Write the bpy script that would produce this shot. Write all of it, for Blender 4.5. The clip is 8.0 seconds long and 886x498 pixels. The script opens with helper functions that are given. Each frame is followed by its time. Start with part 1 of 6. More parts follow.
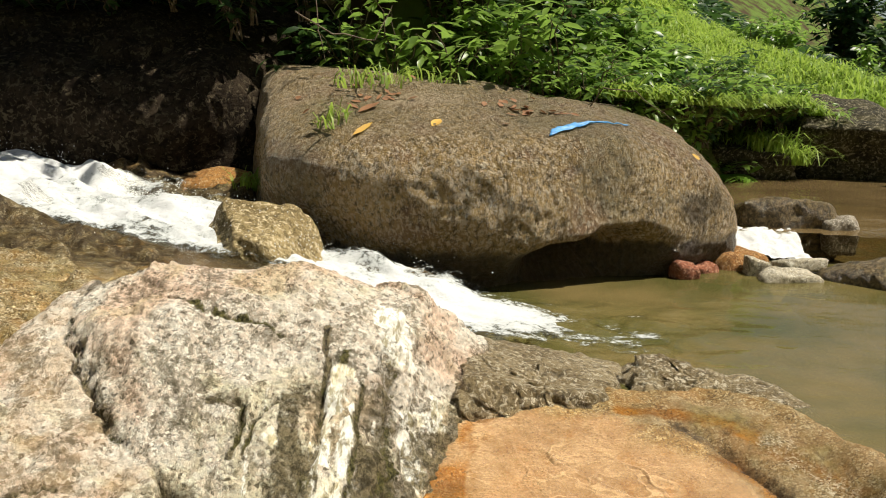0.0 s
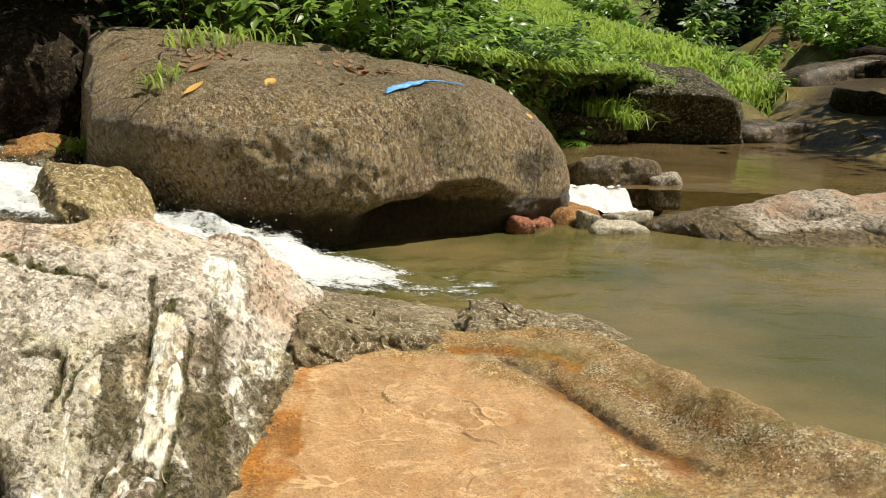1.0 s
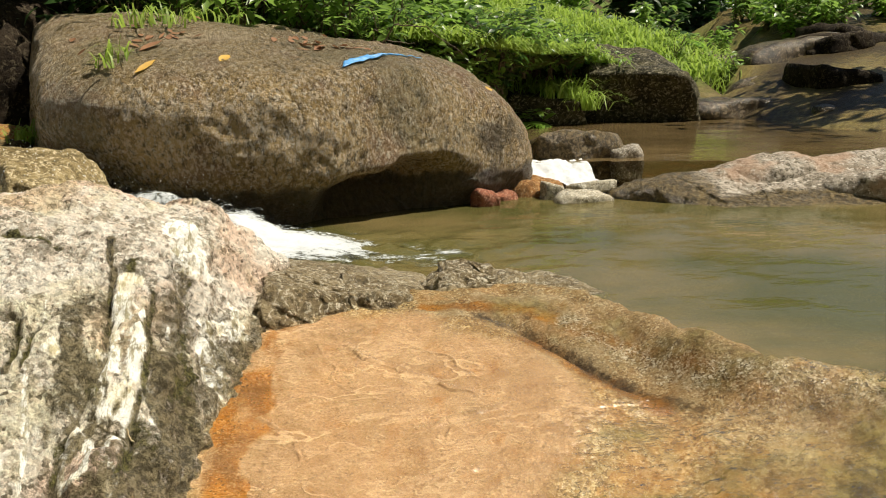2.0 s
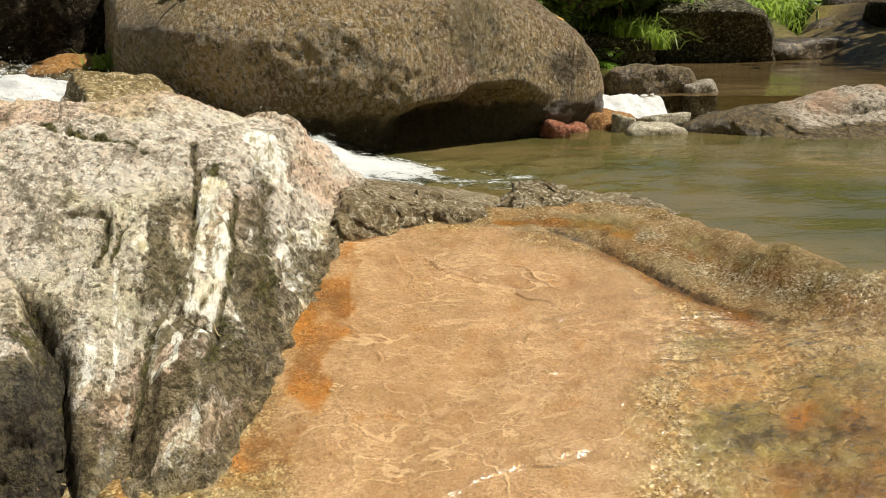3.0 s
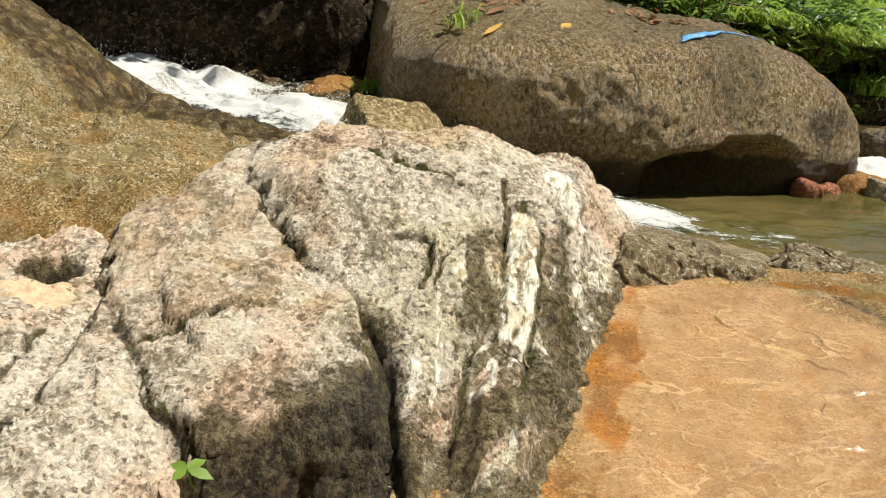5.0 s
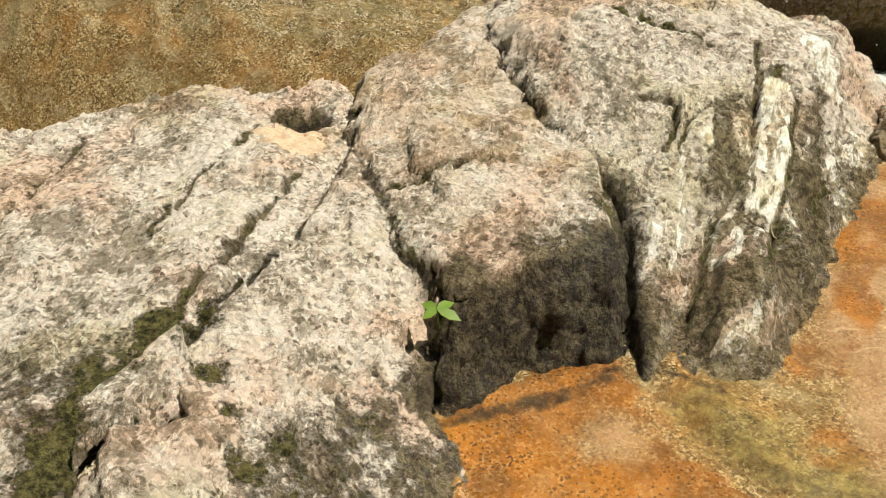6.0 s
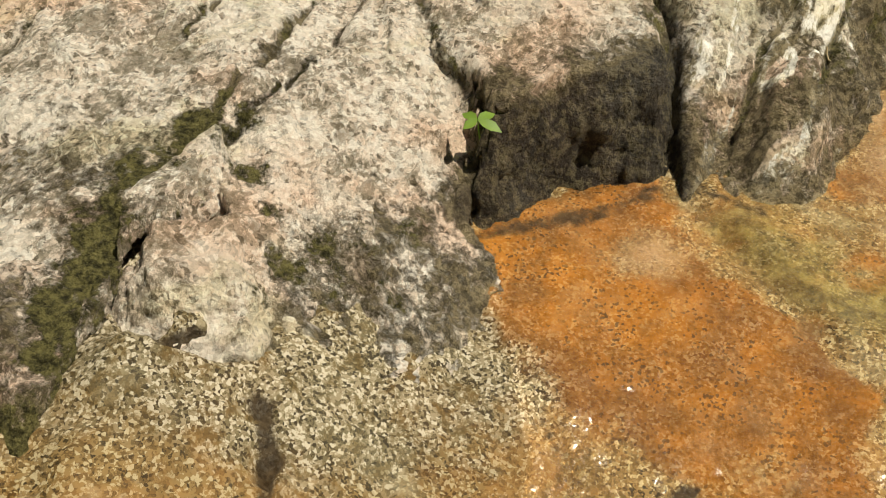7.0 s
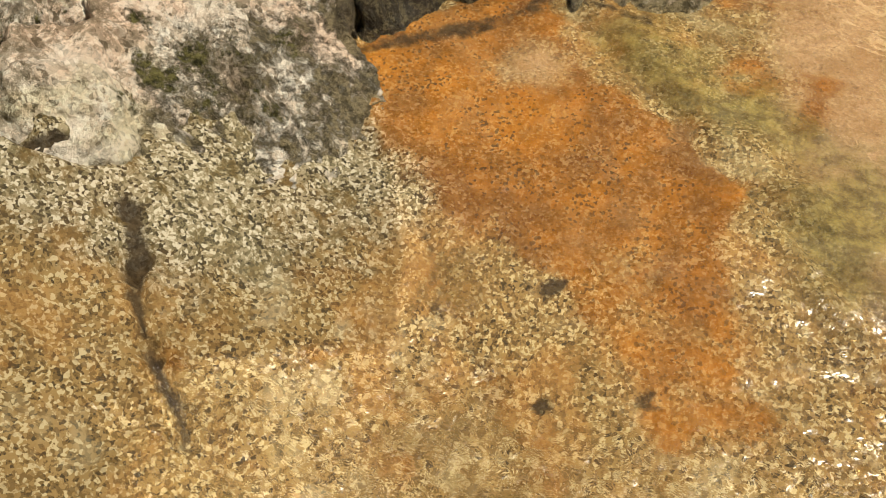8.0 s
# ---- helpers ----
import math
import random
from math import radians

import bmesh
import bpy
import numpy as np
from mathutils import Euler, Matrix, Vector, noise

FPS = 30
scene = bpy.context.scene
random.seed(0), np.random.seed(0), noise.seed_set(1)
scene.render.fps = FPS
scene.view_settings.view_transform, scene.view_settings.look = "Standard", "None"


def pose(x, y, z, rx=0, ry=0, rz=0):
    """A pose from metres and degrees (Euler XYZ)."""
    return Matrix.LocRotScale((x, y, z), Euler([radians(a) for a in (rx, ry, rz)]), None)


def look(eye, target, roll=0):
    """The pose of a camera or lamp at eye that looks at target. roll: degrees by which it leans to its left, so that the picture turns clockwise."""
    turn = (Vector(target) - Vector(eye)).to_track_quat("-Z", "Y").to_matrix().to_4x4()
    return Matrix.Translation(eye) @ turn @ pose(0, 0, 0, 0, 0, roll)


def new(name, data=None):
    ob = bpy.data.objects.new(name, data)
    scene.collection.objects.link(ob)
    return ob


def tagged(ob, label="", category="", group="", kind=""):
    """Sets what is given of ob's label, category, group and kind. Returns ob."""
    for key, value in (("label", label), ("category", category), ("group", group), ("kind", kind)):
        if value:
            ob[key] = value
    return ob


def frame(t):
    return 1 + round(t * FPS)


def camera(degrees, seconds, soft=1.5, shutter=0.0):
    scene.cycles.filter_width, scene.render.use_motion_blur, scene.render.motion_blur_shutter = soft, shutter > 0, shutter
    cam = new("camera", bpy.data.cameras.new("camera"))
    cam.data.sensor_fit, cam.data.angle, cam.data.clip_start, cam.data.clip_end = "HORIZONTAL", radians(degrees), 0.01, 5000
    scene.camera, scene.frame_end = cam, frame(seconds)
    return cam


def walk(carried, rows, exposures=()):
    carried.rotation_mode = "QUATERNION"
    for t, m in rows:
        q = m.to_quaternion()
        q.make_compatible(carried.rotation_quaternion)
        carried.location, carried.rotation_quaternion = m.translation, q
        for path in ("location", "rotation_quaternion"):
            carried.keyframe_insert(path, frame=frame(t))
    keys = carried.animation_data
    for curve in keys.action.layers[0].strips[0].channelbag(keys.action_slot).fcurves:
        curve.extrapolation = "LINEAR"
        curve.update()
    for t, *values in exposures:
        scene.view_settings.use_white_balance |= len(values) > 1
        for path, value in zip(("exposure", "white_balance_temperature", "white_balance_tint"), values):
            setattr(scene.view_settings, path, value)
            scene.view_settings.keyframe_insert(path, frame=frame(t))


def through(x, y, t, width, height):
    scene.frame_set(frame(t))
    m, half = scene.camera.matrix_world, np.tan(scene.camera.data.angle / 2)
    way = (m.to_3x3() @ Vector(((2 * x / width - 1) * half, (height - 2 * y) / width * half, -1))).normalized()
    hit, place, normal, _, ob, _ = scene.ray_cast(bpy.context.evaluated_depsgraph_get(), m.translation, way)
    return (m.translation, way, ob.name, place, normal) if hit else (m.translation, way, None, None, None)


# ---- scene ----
cam = camera(51.6, 8.0, 1.0)
PATH = [
    (0, (0.109, 0.091, 1.218), (0.022, 2.052, 0.832), 1.1),
    (0.5, (0.155, 0.078, 1.163), (0.24, 2.036, 0.762), 1.2),
    (1, (0.191, 0.038, 1.109), (0.42, 1.979, 0.685), 1.1),
    (1.2, (0.197, 0.027, 1.074), (0.465, 1.962, 0.649), 0.7),
    (2.3, (0.156, 0.074, 0.885), (0.459, 2.007, 0.469), -1.2),
    (2.5, (0.138, 0.068, 0.86), (0.409, 1.999, 0.417), -1.1),
    (3, (0.111, 0.054, 0.793), (0.29, 1.979, 0.28), -1.1),
    (3.5, (0.067, 0.049, 0.776), (0.199, 1.961, 0.204), 0.1),
    (4, (-0.003, 0.025, 0.799), (0.123, 1.939, 0.232), 1.6),
    (4.5, (-0.116, -0.001, 0.824), (-0.075, 1.929, 0.299), 2.4),
    (5, (-0.277, -0.038, 0.851), (-0.469, 1.899, 0.394), 2.6),
    (5.2, (-0.327, -0.069, 0.837), (-0.626, 1.855, 0.382), 2.3),
    (6.3, (-0.413, -0.079, 0.769), (-1.02, 1.631, -0.071), 2.1),
    (6.5, (-0.427, -0.083, 0.751), (-1.031, 1.6, -0.144), 2.6),
    (7, (-0.422, -0.094, 0.72), (-0.981, 1.522, -0.318), 3.4),
    (7.5, (-0.325, -0.104, 0.663), (-0.838, 1.455, -0.481), 3.2),
    (8, (-0.246, -0.119, 0.627), (-0.647, 1.382, -0.633), 4.5),
]
walk(cam, [(t, look(eye, target, roll)) for t, eye, target, roll in PATH], [(0.0, 0.50, 6900, 7), (2.5, 0.50, 6900, 7), (3.5, 0.24, 6900, 7), (4.2, 0.32, 6900, 7), (5.2, 0.45, 6900, 7), (6.5, 0.24, 7100, 7), (8.0, 0.15, 7300, 7)])

# ---- light ----
SUN_TURN, SUN_HEIGHT = 97.0, 64.0
sky = bpy.data.worlds.new("sky")
scene.world = sky
sky.use_nodes = True
air = sky.node_tree.nodes.new("ShaderNodeTexSky")
air.sky_type, air.sun_disc = "NISHITA", False
air.sun_elevation, air.sun_rotation = radians(SUN_HEIGHT), radians(SUN_TURN)
sky.node_tree.nodes["Background"].inputs["Strength"].default_value = 0.05
sky.node_tree.links.new(air.outputs["Color"], sky.node_tree.nodes["Background"].inputs["Color"])
sun = new("sun", bpy.data.lights.new("sun", "SUN"))
sun.data.energy, sun.data.angle, sun.data.color = 4.6, radians(0.5), (1.0, 0.95, 0.86)
toward = Vector((math.sin(radians(SUN_TURN)) * math.cos(radians(SUN_HEIGHT)), math.cos(radians(SUN_TURN)) * math.cos(radians(SUN_HEIGHT)), math.sin(radians(SUN_HEIGHT))))
sun.matrix_world = look(toward * 40, (0, 0, 0))

# ---- relief of the place, in metres; the pool's water lies at z = 0 ----
def lattice(ix, iy, iz, seed):
    h = (ix * 374761393 + iy * 668265263 + iz * 2147483647 + seed * 1274126177) & 0xFFFFFFFF
    h = ((h ^ (h >> 13)) * 1274126177) & 0xFFFFFFFF
    return ((h ^ (h >> 16)) & 0xFFFF) / 32767.5 - 1.0


def grain(x, y, z=0.0, seed=0):
    """Smooth value noise, -1 to 1."""
    x, y, z = np.broadcast_arrays(np.asarray(x, float), np.asarray(y, float), np.asarray(z, float))
    fx, fy, fz = np.floor(x), np.floor(y), np.floor(z)
    ix, iy, iz = fx.astype(np.int64), fy.astype(np.int64), fz.astype(np.int64)
    u, v, w = x - fx, y - fy, z - fz
    u, v, w = (a * a * (3 - 2 * a) for a in (u, v, w))
    out = 0.0
    for a in (0, 1):
        for b in (0, 1):
            for c in (0, 1):
                out = out + lattice(ix + a, iy + b, iz + c, seed) * (u if a else 1 - u) * (v if b else 1 - v) * (w if c else 1 - w)
    return out


def rough(x, y, z=0.0, scale=1.0, octaves=4, seed=0, gain=0.5):
    total, amp = 0.0, 1.0
    for k in range(octaves):
        total = total + amp * grain(np.asarray(x) * scale, np.asarray(y) * scale, np.asarray(z) * scale, seed + 17 * k)
        scale, amp = scale * 2.03, amp * gain
    return total


def step(a, b, x):
    t = np.clip((np.asarray(x, float) - a) / (b - a), 0, 1)
    return t * t * (3 - 2 * t)


def smin(a, b, k):
    h = np.clip(0.5 + 0.5 * (b - a) / k, 0, 1)
    return b * (1 - h) + a * h - k * h * (1 - h)


def smax(a, b, k):
    return -smin(-a, -b, k)


def along(x, y, line):
    """Distance from a line of points, and how far along it (0 to 1) the nearest place is."""
    best, where = np.full(np.shape(x), 1e9), np.zeros(np.shape(x))
    n = len(line) - 1
    for i in range(n):
        (ax, ay), (bx, by) = line[i], line[i + 1]
        dx, dy = bx - ax, by - ay
        s = np.clip(((x - ax) * dx + (y - ay) * dy) / (dx * dx + dy * dy), 0, 1)
        d = np.hypot(x - ax - s * dx, y - ay - s * dy)
        near = d < best
        best, where = np.where(near, d, best), np.where(near, (i + s) / n, where)
    return best, where


def inside(x, y, ring):
    """Distance to a closed outline, positive within it."""
    d, _ = along(x, y, list(ring) + [ring[0]])
    odd = np.zeros(np.shape(x), bool)
    for i in range(len(ring)):
        (ax, ay), (bx, by) = ring[i], ring[i - 1]
        if ay == by:
            continue
        cross = ((ay > y) != (by > y)) & (x < (bx - ax) * (y - ay) / (by - ay) + ax)
        odd ^= cross
    return np.where(odd, d, -d)


def chips(x, y, scale, seed):
    """Flaky relief: each cell of a loose net leans its own way, about -1 to 1."""
    x, y = np.asarray(x, float) * scale, np.asarray(y, float) * scale
    fx, fy = np.floor(x).astype(np.int64), np.floor(y).astype(np.int64)
    best, out = np.full(x.shape, 1e9), np.zeros(x.shape)
    for i in (-1, 0, 1):
        for j in (-1, 0, 1):
            gx, gy = fx + i, fy + j
            dx = x - gx - 0.5 - 0.45 * lattice(gx, gy, gx * 0 + 1, seed)
            dy = y - gy - 0.5 - 0.45 * lattice(gx, gy, gx * 0 + 2, seed)
            d = dx * dx + dy * dy
            lean = dx * lattice(gx, gy, gx * 0 + 3, seed) + dy * lattice(gx, gy, gx * 0 + 4, seed) + 0.45 * lattice(gx, gy, gx * 0 + 5, seed)
            out = np.where(d < best, lean, out)
            best = np.minimum(d, best)
    return out


def slab(x, y):
    """The inclined wet sheet of granite below the pool."""
    z = 0.03 - 0.245 * (3.15 - y) - 0.09 * np.clip(1.3 - y, 0, 1)
    z = np.minimum(z, 0.06)
    z = z - 0.05 * np.exp(-((x + 0.45) ** 2 + (y - 1.0) ** 2) / 0.09)
    return z + 0.006 * rough(x, y, 0, 3.0, 3, 5)


LIP = [(0.02, 3.62), (0.3, 3.4), (0.62, 3.32), (0.95, 3.42), (1.17, 3.3), (1.34, 2.92), (1.55, 2.5), (1.9, 2.1), (2.5, 1.75), (3.6, 1.5)]


def lip(x, y):
    """The ledge that holds the pool: where it stands, how high, and on which side a place lies."""
    d, s = along(x, y, LIP)
    top = 0.045 + 0.03 * np.exp(-((s - 0.18) / 0.08) ** 2) + 0.015 * np.exp(-((s - 0.4) / 0.07) ** 2) - 0.035 * step(0.5, 0.85, s)
    return d, s, top


POOL = [(-0.15, 4.75), (0.02, 3.62), (0.3, 3.4), (0.62, 3.32), (0.95, 3.42), (1.17, 3.3), (1.34, 2.92), (1.55, 2.5), (1.9, 2.1), (2.5, 1.75), (3.6, 1.5),
        (5.0, 2.5), (5.0, 4.2), (3.6, 4.75), (3.2, 4.95), (2.9, 5.15), (2.4, 5.75), (1.9, 5.85), (1.4, 5.75), (0.9, 5.5), (0.3, 5.3)]
CHANNEL = [(-5.2, 7.0), (-3.6, 6.2), (-2.5, 5.45), (-1.75, 5.1), (-1.15, 4.8), (-0.55, 4.62), (0.0, 4.42), (0.5, 4.3), (1.1, 4.3)]
CHANNEL_Z = [1.0, 0.62, 0.46, 0.40, 0.33, 0.2, 0.07, 0.0, -0.02]
BANK = [(-9, 6.2), (-4.5, 7.2), (-1.2, 6.9), (0.4, 7.0), (1.5, 7.9), (2.6, 9.9), (4.0, 11.1), (5.6, 11.8), (6.9, 12.7), (7.9, 15.5), (9.6, 22), (12, 30), (20, 44)]


def channel_level(s):
    return np.interp(s, np.linspace(0, 1, len(CHANNEL_Z)), CHANNEL_Z)


def shelf(x, y):
    """Wet rock beside the chute, rising upstream."""
    return 0.30 + 0.085 * (-1.6 - x) + 0.075 * (y - 2.8) + 0.7 * np.clip(-2.3 - x, 0, 1.2) * step(3.0, 3.8, y) - 0.13 * step(3.5, 4.6, y) * step(-2.6, -2.0, x)


def ground_height(x, y):
    low = slab(x, y)
    # bed of the pool, behind the ledge
    pool = inside(x, y, POOL)
    d, s, top = lip(x, y)
    sink = 0.25 * step(3.9, 4.6, y + 0.3 * np.clip(x - 2.2, 0, 3))
    bed = top + 0.014 - sink - 0.55 * np.sqrt(np.clip(pool, 0, 0.6) ** 2 + 0.0006)
    out = np.clip(-pool, 0, None)
    face = top - sink - 0.07 * step(0.02, 0.2, out) - 0.30 * np.clip(out, 0, 3)
    low = np.where(y > 3.25, np.minimum(low, -0.35 * (y - 3.25) + 0.05), low)
    groove, gs = along(x, y, [(0.74, 3.16), (0.9, 3.05), (1.05, 2.8), (1.25, 2.52), (1.45, 2.3)])
    low = low - 0.05 * np.exp(-(groove / 0.05) ** 2) * step(0, 0.25, gs) * (1 - step(0.8, 1, gs))
    z = np.where(pool > 0, bed, smax(low, face, 0.03))
    # rock shelf upstream and the bed of the chute
    dc, sc = along(x, y, CHANNEL)
    level = channel_level(sc)
    up = shelf(x, y) + 0.035 * rough(x, y, 0, 1.9, 3, 9) - 0.03 * np.abs(rough(x + 0.4 * y, y, 0, 5.0, 3, 10)) + 0.02
    up = up + 0.055 * chips(x + 0.5 * y + 0.04 * rough(x, y, 0, 7, 2, 51), y, 3.6, 52) + 0.026 * chips(x + 0.03 * rough(x, y, 0, 9, 2, 53), y * 1.3, 11, 54)
    up = np.where(y < 2.6, up - 0.5 * (2.6 - y), up)
    left = step(-0.75, -1.35, x) * step(2.3, 2.9, y)
    behind = step(0.35, -0.25, x) * step(3.25, 3.7, y) * (1 - left)
    mid = np.minimum(up, level - 0.02 + 0.3 * np.clip(dc - 0.35, 0, 1))
    z = np.where(left > 0, np.maximum(z, z * (1 - left) + up * left), z)
    z = z * (1 - behind) + np.maximum(z, 0.12 + 0.1 * (-x)) * behind
    z = np.where((sc < 0.9), smin(z, level - 0.1 + 1.1 * np.clip(dc - 0.27 - 0.25 * step(0.5, 0.15, sc), 0, 2) ** 1.2, 0.05), z)
    # upper pool and the bank behind
    far = step(5.9, 6.5, y - 0.12 * x) * step(1.2, 1.9, x)
    z = z * (1 - far) + (-0.12) * far
    side = inside(x, y, BANK + [(60, 90), (-60, 90), (-60, 6.0)])
    b = np.clip(side, 0, None)
    rise = (0.58 + 0.3 * step(3.6, 2.8, x)) * step(0.0, 0.3, b) + 0.32 * np.clip(b - 0.3, 0, 40) + 0.4 * np.clip(b - 6.5, 0, 30) + 0.1 * np.clip(b - 40, 0, 400)
    left_bank = step(2.2, 0.2, x)
    rise = rise + (1.5 * step(0.25, 1.2, b) + 0.6 * np.clip(b - 1, 0, 4)) * left_bank
    z = np.where(side > -0.4, smax(z, 0.02 + rise + 0.05 * rough(x, y, 0, 0.9, 3, 21) * step(0, 1, b), 0.06), z)
    # shaded slabs of the rapids, upstream on the other side
    rr = step(4.2, 6.5, x) * step(5.5, 8.5, y)
    rapid = -0.1 + 0.11 * np.clip(y - 6.5, 0, 12) + 0.10 * np.clip(x - 5.0, 0, 12)
    rapid = rapid + 0.10 * chips(x * 0.7 + 0.1 * rough(x, y, 0, 1.5, 2, 34), y * 1.5, 0.9, 35) + 0.03 * chips(x, y * 1.4, 2.6, 36) + 0.07 * np.abs(rough(x * 0.7, y * 1.3, 0, 0.8, 3, 33))
    z = np.where(side < 0, z * (1 - rr) + np.maximum(z, rapid) * rr, z)
    # unseen banks added far out, blocking low sky light behind the camera and at both sides
    back = np.clip(-2.2 - y, 0, 30)
    wide = np.clip(x - 5.5, 0, 30) * step(6, 3, y) + np.clip(-4.5 - x, 0, 30) * step(6.5, 4.0, y)
    z = np.maximum(z, -1.35) + 0.9 * np.clip(back, 0, 14) + 0.7 * np.clip(wide, 0, 14)
    return z


# the outcrop in front: height of each block before its joints are cut
def hump(x, y):
    front = 0.459 + 0.70 * (y - 2.88) - 0.25 * (x + 0.625)
    top = 0.50 + 0.12 * (y - 3.1) - 0.32 * np.clip(x + 0.5, 0, 2) - 0.17 * np.clip(-0.9 - x, 0, 2)
    foot = 0.1 + 0.22 * (y - 3.4)
    wall = slab(x, y) + 1.75 * (foot - x)
    lower = -0.02 + 0.95 * (y - 2.12) - 0.15 * (x + 0.4)
    rear = 0.5 - 1.1 * (y - 3.32) + 0.1 * (x + 0.5)
    flank = 0.09 + 0.36 * (y - 2.1) + 0.95 * (0.748 * (x + 1.236) + 0.664 * (y - 2.88))
    z = smin(front, top, 0.05)
    z = smin(z, flank, 0.04)
    z = smin(z, wall, 0.06)
    z = smin(z, lower, 0.05)
    return smin(z, rear, 0.08)


def pink(x, y):
    top = 0.05 + 0.36 * (y - 2.1) + 0.02 * np.sin(4.0 * x)
    ridge = 0.09 * step(-1.5, -1.25, x)
    top = smin(top, 0.36 + ridge + 0.1 * (y - 3.0), 0.05)
    top = smin(top, 0.40 + ridge - 0.9 * (y - 3.3), 0.08) - 0.38 * np.clip(-1.38 - x, 0, 1) * step(2.5, 2.9, y)
    lumps = 0.03 * rough(x, 1.5 * y, 0, 6, 2, 63)
    front = -0.36 + 2.6 * (y - 1.63 - 0.85 * np.clip(x + 0.98, -0.2, 0.3) - lumps - 0.05 * np.exp(-((x + 0.80) / 0.05) ** 2))
    return smin(top, front, 0.05)


def wedge(x, y):
    top = -0.115 + 0.25 * (y - 1.494) - 0.05 * (x + 1.12)
    front = -0.222 + 0.30 * (y - 1.36) - 0.55 * (x + 1.15)
    side = -0.12 - 2.4 * (x + 1.03 - 0.28 * (y - 1.5)) + 6.0 * np.clip(1.68 - y, 0, 1)
    return smin(smin(top, front, 0.06), side, 0.05)


def west(x, y):
    top = 0.105 + 0.225 * (y - 2.3) + 0.03 * rough(x, y, 0, 1.3, 2, 3)
    right = -0.4 + 0.52 * (-0.97 - x) + 0.14 * (y - 0.9)
    return smin(top, smax(right, slab(x, y) - 0.1, 0.03), 0.08)


# ---- materials ----
class Paint:
    """A node material, written from the colour down."""

    def __init__(self, name):
        self.mat = bpy.data.materials.new(name)
        self.mat.use_nodes = True
        self.tree = self.mat.node_tree
        self.tree.nodes.clear()
        self.out = self.node("ShaderNodeOutputMaterial")
        self.place = self.node("ShaderNodeTexCoord").outputs["Object"]

    def node(self, kind, **sets):
        n = self.tree.nodes.new(kind)
        for key, value in sets.items():
            if key in n.inputs:
                self.put(n.inputs[key], value)
        return n

    def put(self, socket, value):
        if isinstance(value, bpy.types.NodeSocket):
            self.tree.links.new(value, socket)
        elif isinstance(value, tuple) and len(value) == 3 and socket.type == "RGBA":
            socket.default_value = (*value, 1)
        else:
            socket.default_value = value

    def stretch(self, x, y, z, turn=0.0):
        n = self.node("ShaderNodeMapping", Vector=self.place)
        n.inputs["Scale"].default_value = (x, y, z)
        n.inputs["Rotation"].default_value = (0, 0, turn)
        return n.outputs["Vector"]

    def noise(self, scale, detail=3.0, rough=0.55, warp=0.0, where=None):
        return self.node("ShaderNodeTexNoise", Vector=where or self.place, Scale=scale, Detail=detail, Roughness=rough, Distortion=warp).outputs["Fac"]

    def cells(self, scale, what="Color", feature="F1", jitter=1.0, where=None):
        n = self.node("ShaderNodeTexVoronoi", Vector=where or self.place, Scale=scale, Randomness=jitter)
        n.feature = feature
        return n.outputs[what]

    def red(self, colour):
        return self.node("ShaderNodeSeparateColor", Color=colour).outputs["Red"]

    def green(self, colour):
        return self.node("ShaderNodeSeparateColor", Color=colour).outputs["Green"]

    def mask(self, value, low, high):
        n = self.node("ShaderNodeMapRange", Value=value)
        n.interpolation_type = "SMOOTHSTEP"
        n.inputs["From Min"].default_value, n.inputs["From Max"].default_value = low, high
        return n.outputs["Result"]

    def sum(self, a, b, how="ADD"):
        n = self.node("ShaderNodeMath")
        n.operation = how
        self.put(n.inputs[0], a)
        self.put(n.inputs[1], b)
        return n.outputs[0]

    def ramp(self, value, stops, kind="LINEAR"):
        n = self.node("ShaderNodeValToRGB", Fac=value)
        n.color_ramp.interpolation = kind
        while len(n.color_ramp.elements) < len(stops):
            n.color_ramp.elements.new(0.5)
        for e, (at, colour) in zip(n.color_ramp.elements, stops):
            e.position, e.color = at, (*colour, 1)
        return n.outputs["Color"]

    def mix(self, fac, a, b, how="MIX"):
        n = self.node("ShaderNodeMix")
        n.data_type, n.blend_type = "RGBA", how
        self.put(n.inputs["Factor"], fac)
        self.put(n.inputs["A"], a)
        self.put(n.inputs["B"], b)
        return n.outputs["Result"]

    def mark(self, name):
        n = self.node("ShaderNodeAttribute")
        n.attribute_name = name
        return n.outputs["Fac"]

    def random(self):
        return self.node("ShaderNodeNewGeometry").outputs["Random Per Island"]

    def bump(self, height, strength=0.5, distance=0.01, under=None):
        n = self.node("ShaderNodeBump", Height=height, Strength=strength, Distance=distance)
        if under:
            self.put(n.inputs["Normal"], under)
        return n.outputs["Normal"]

    def finish(self, colour, rough=0.8, normal=None, **more):
        n = self.node("ShaderNodeBsdfPrincipled", **{"Base Color": colour, "Roughness": rough})
        for key, value in more.items():
            self.put(n.inputs[key.replace("_", " ")], value)
        if normal:
            self.put(n.inputs["Normal"], normal)
        self.tree.links.new(n.outputs[0], self.out.inputs["Surface"])
        return self.mat

    def end(self, shader):
        self.tree.links.new(shader, self.out.inputs["Surface"])
        return self.mat


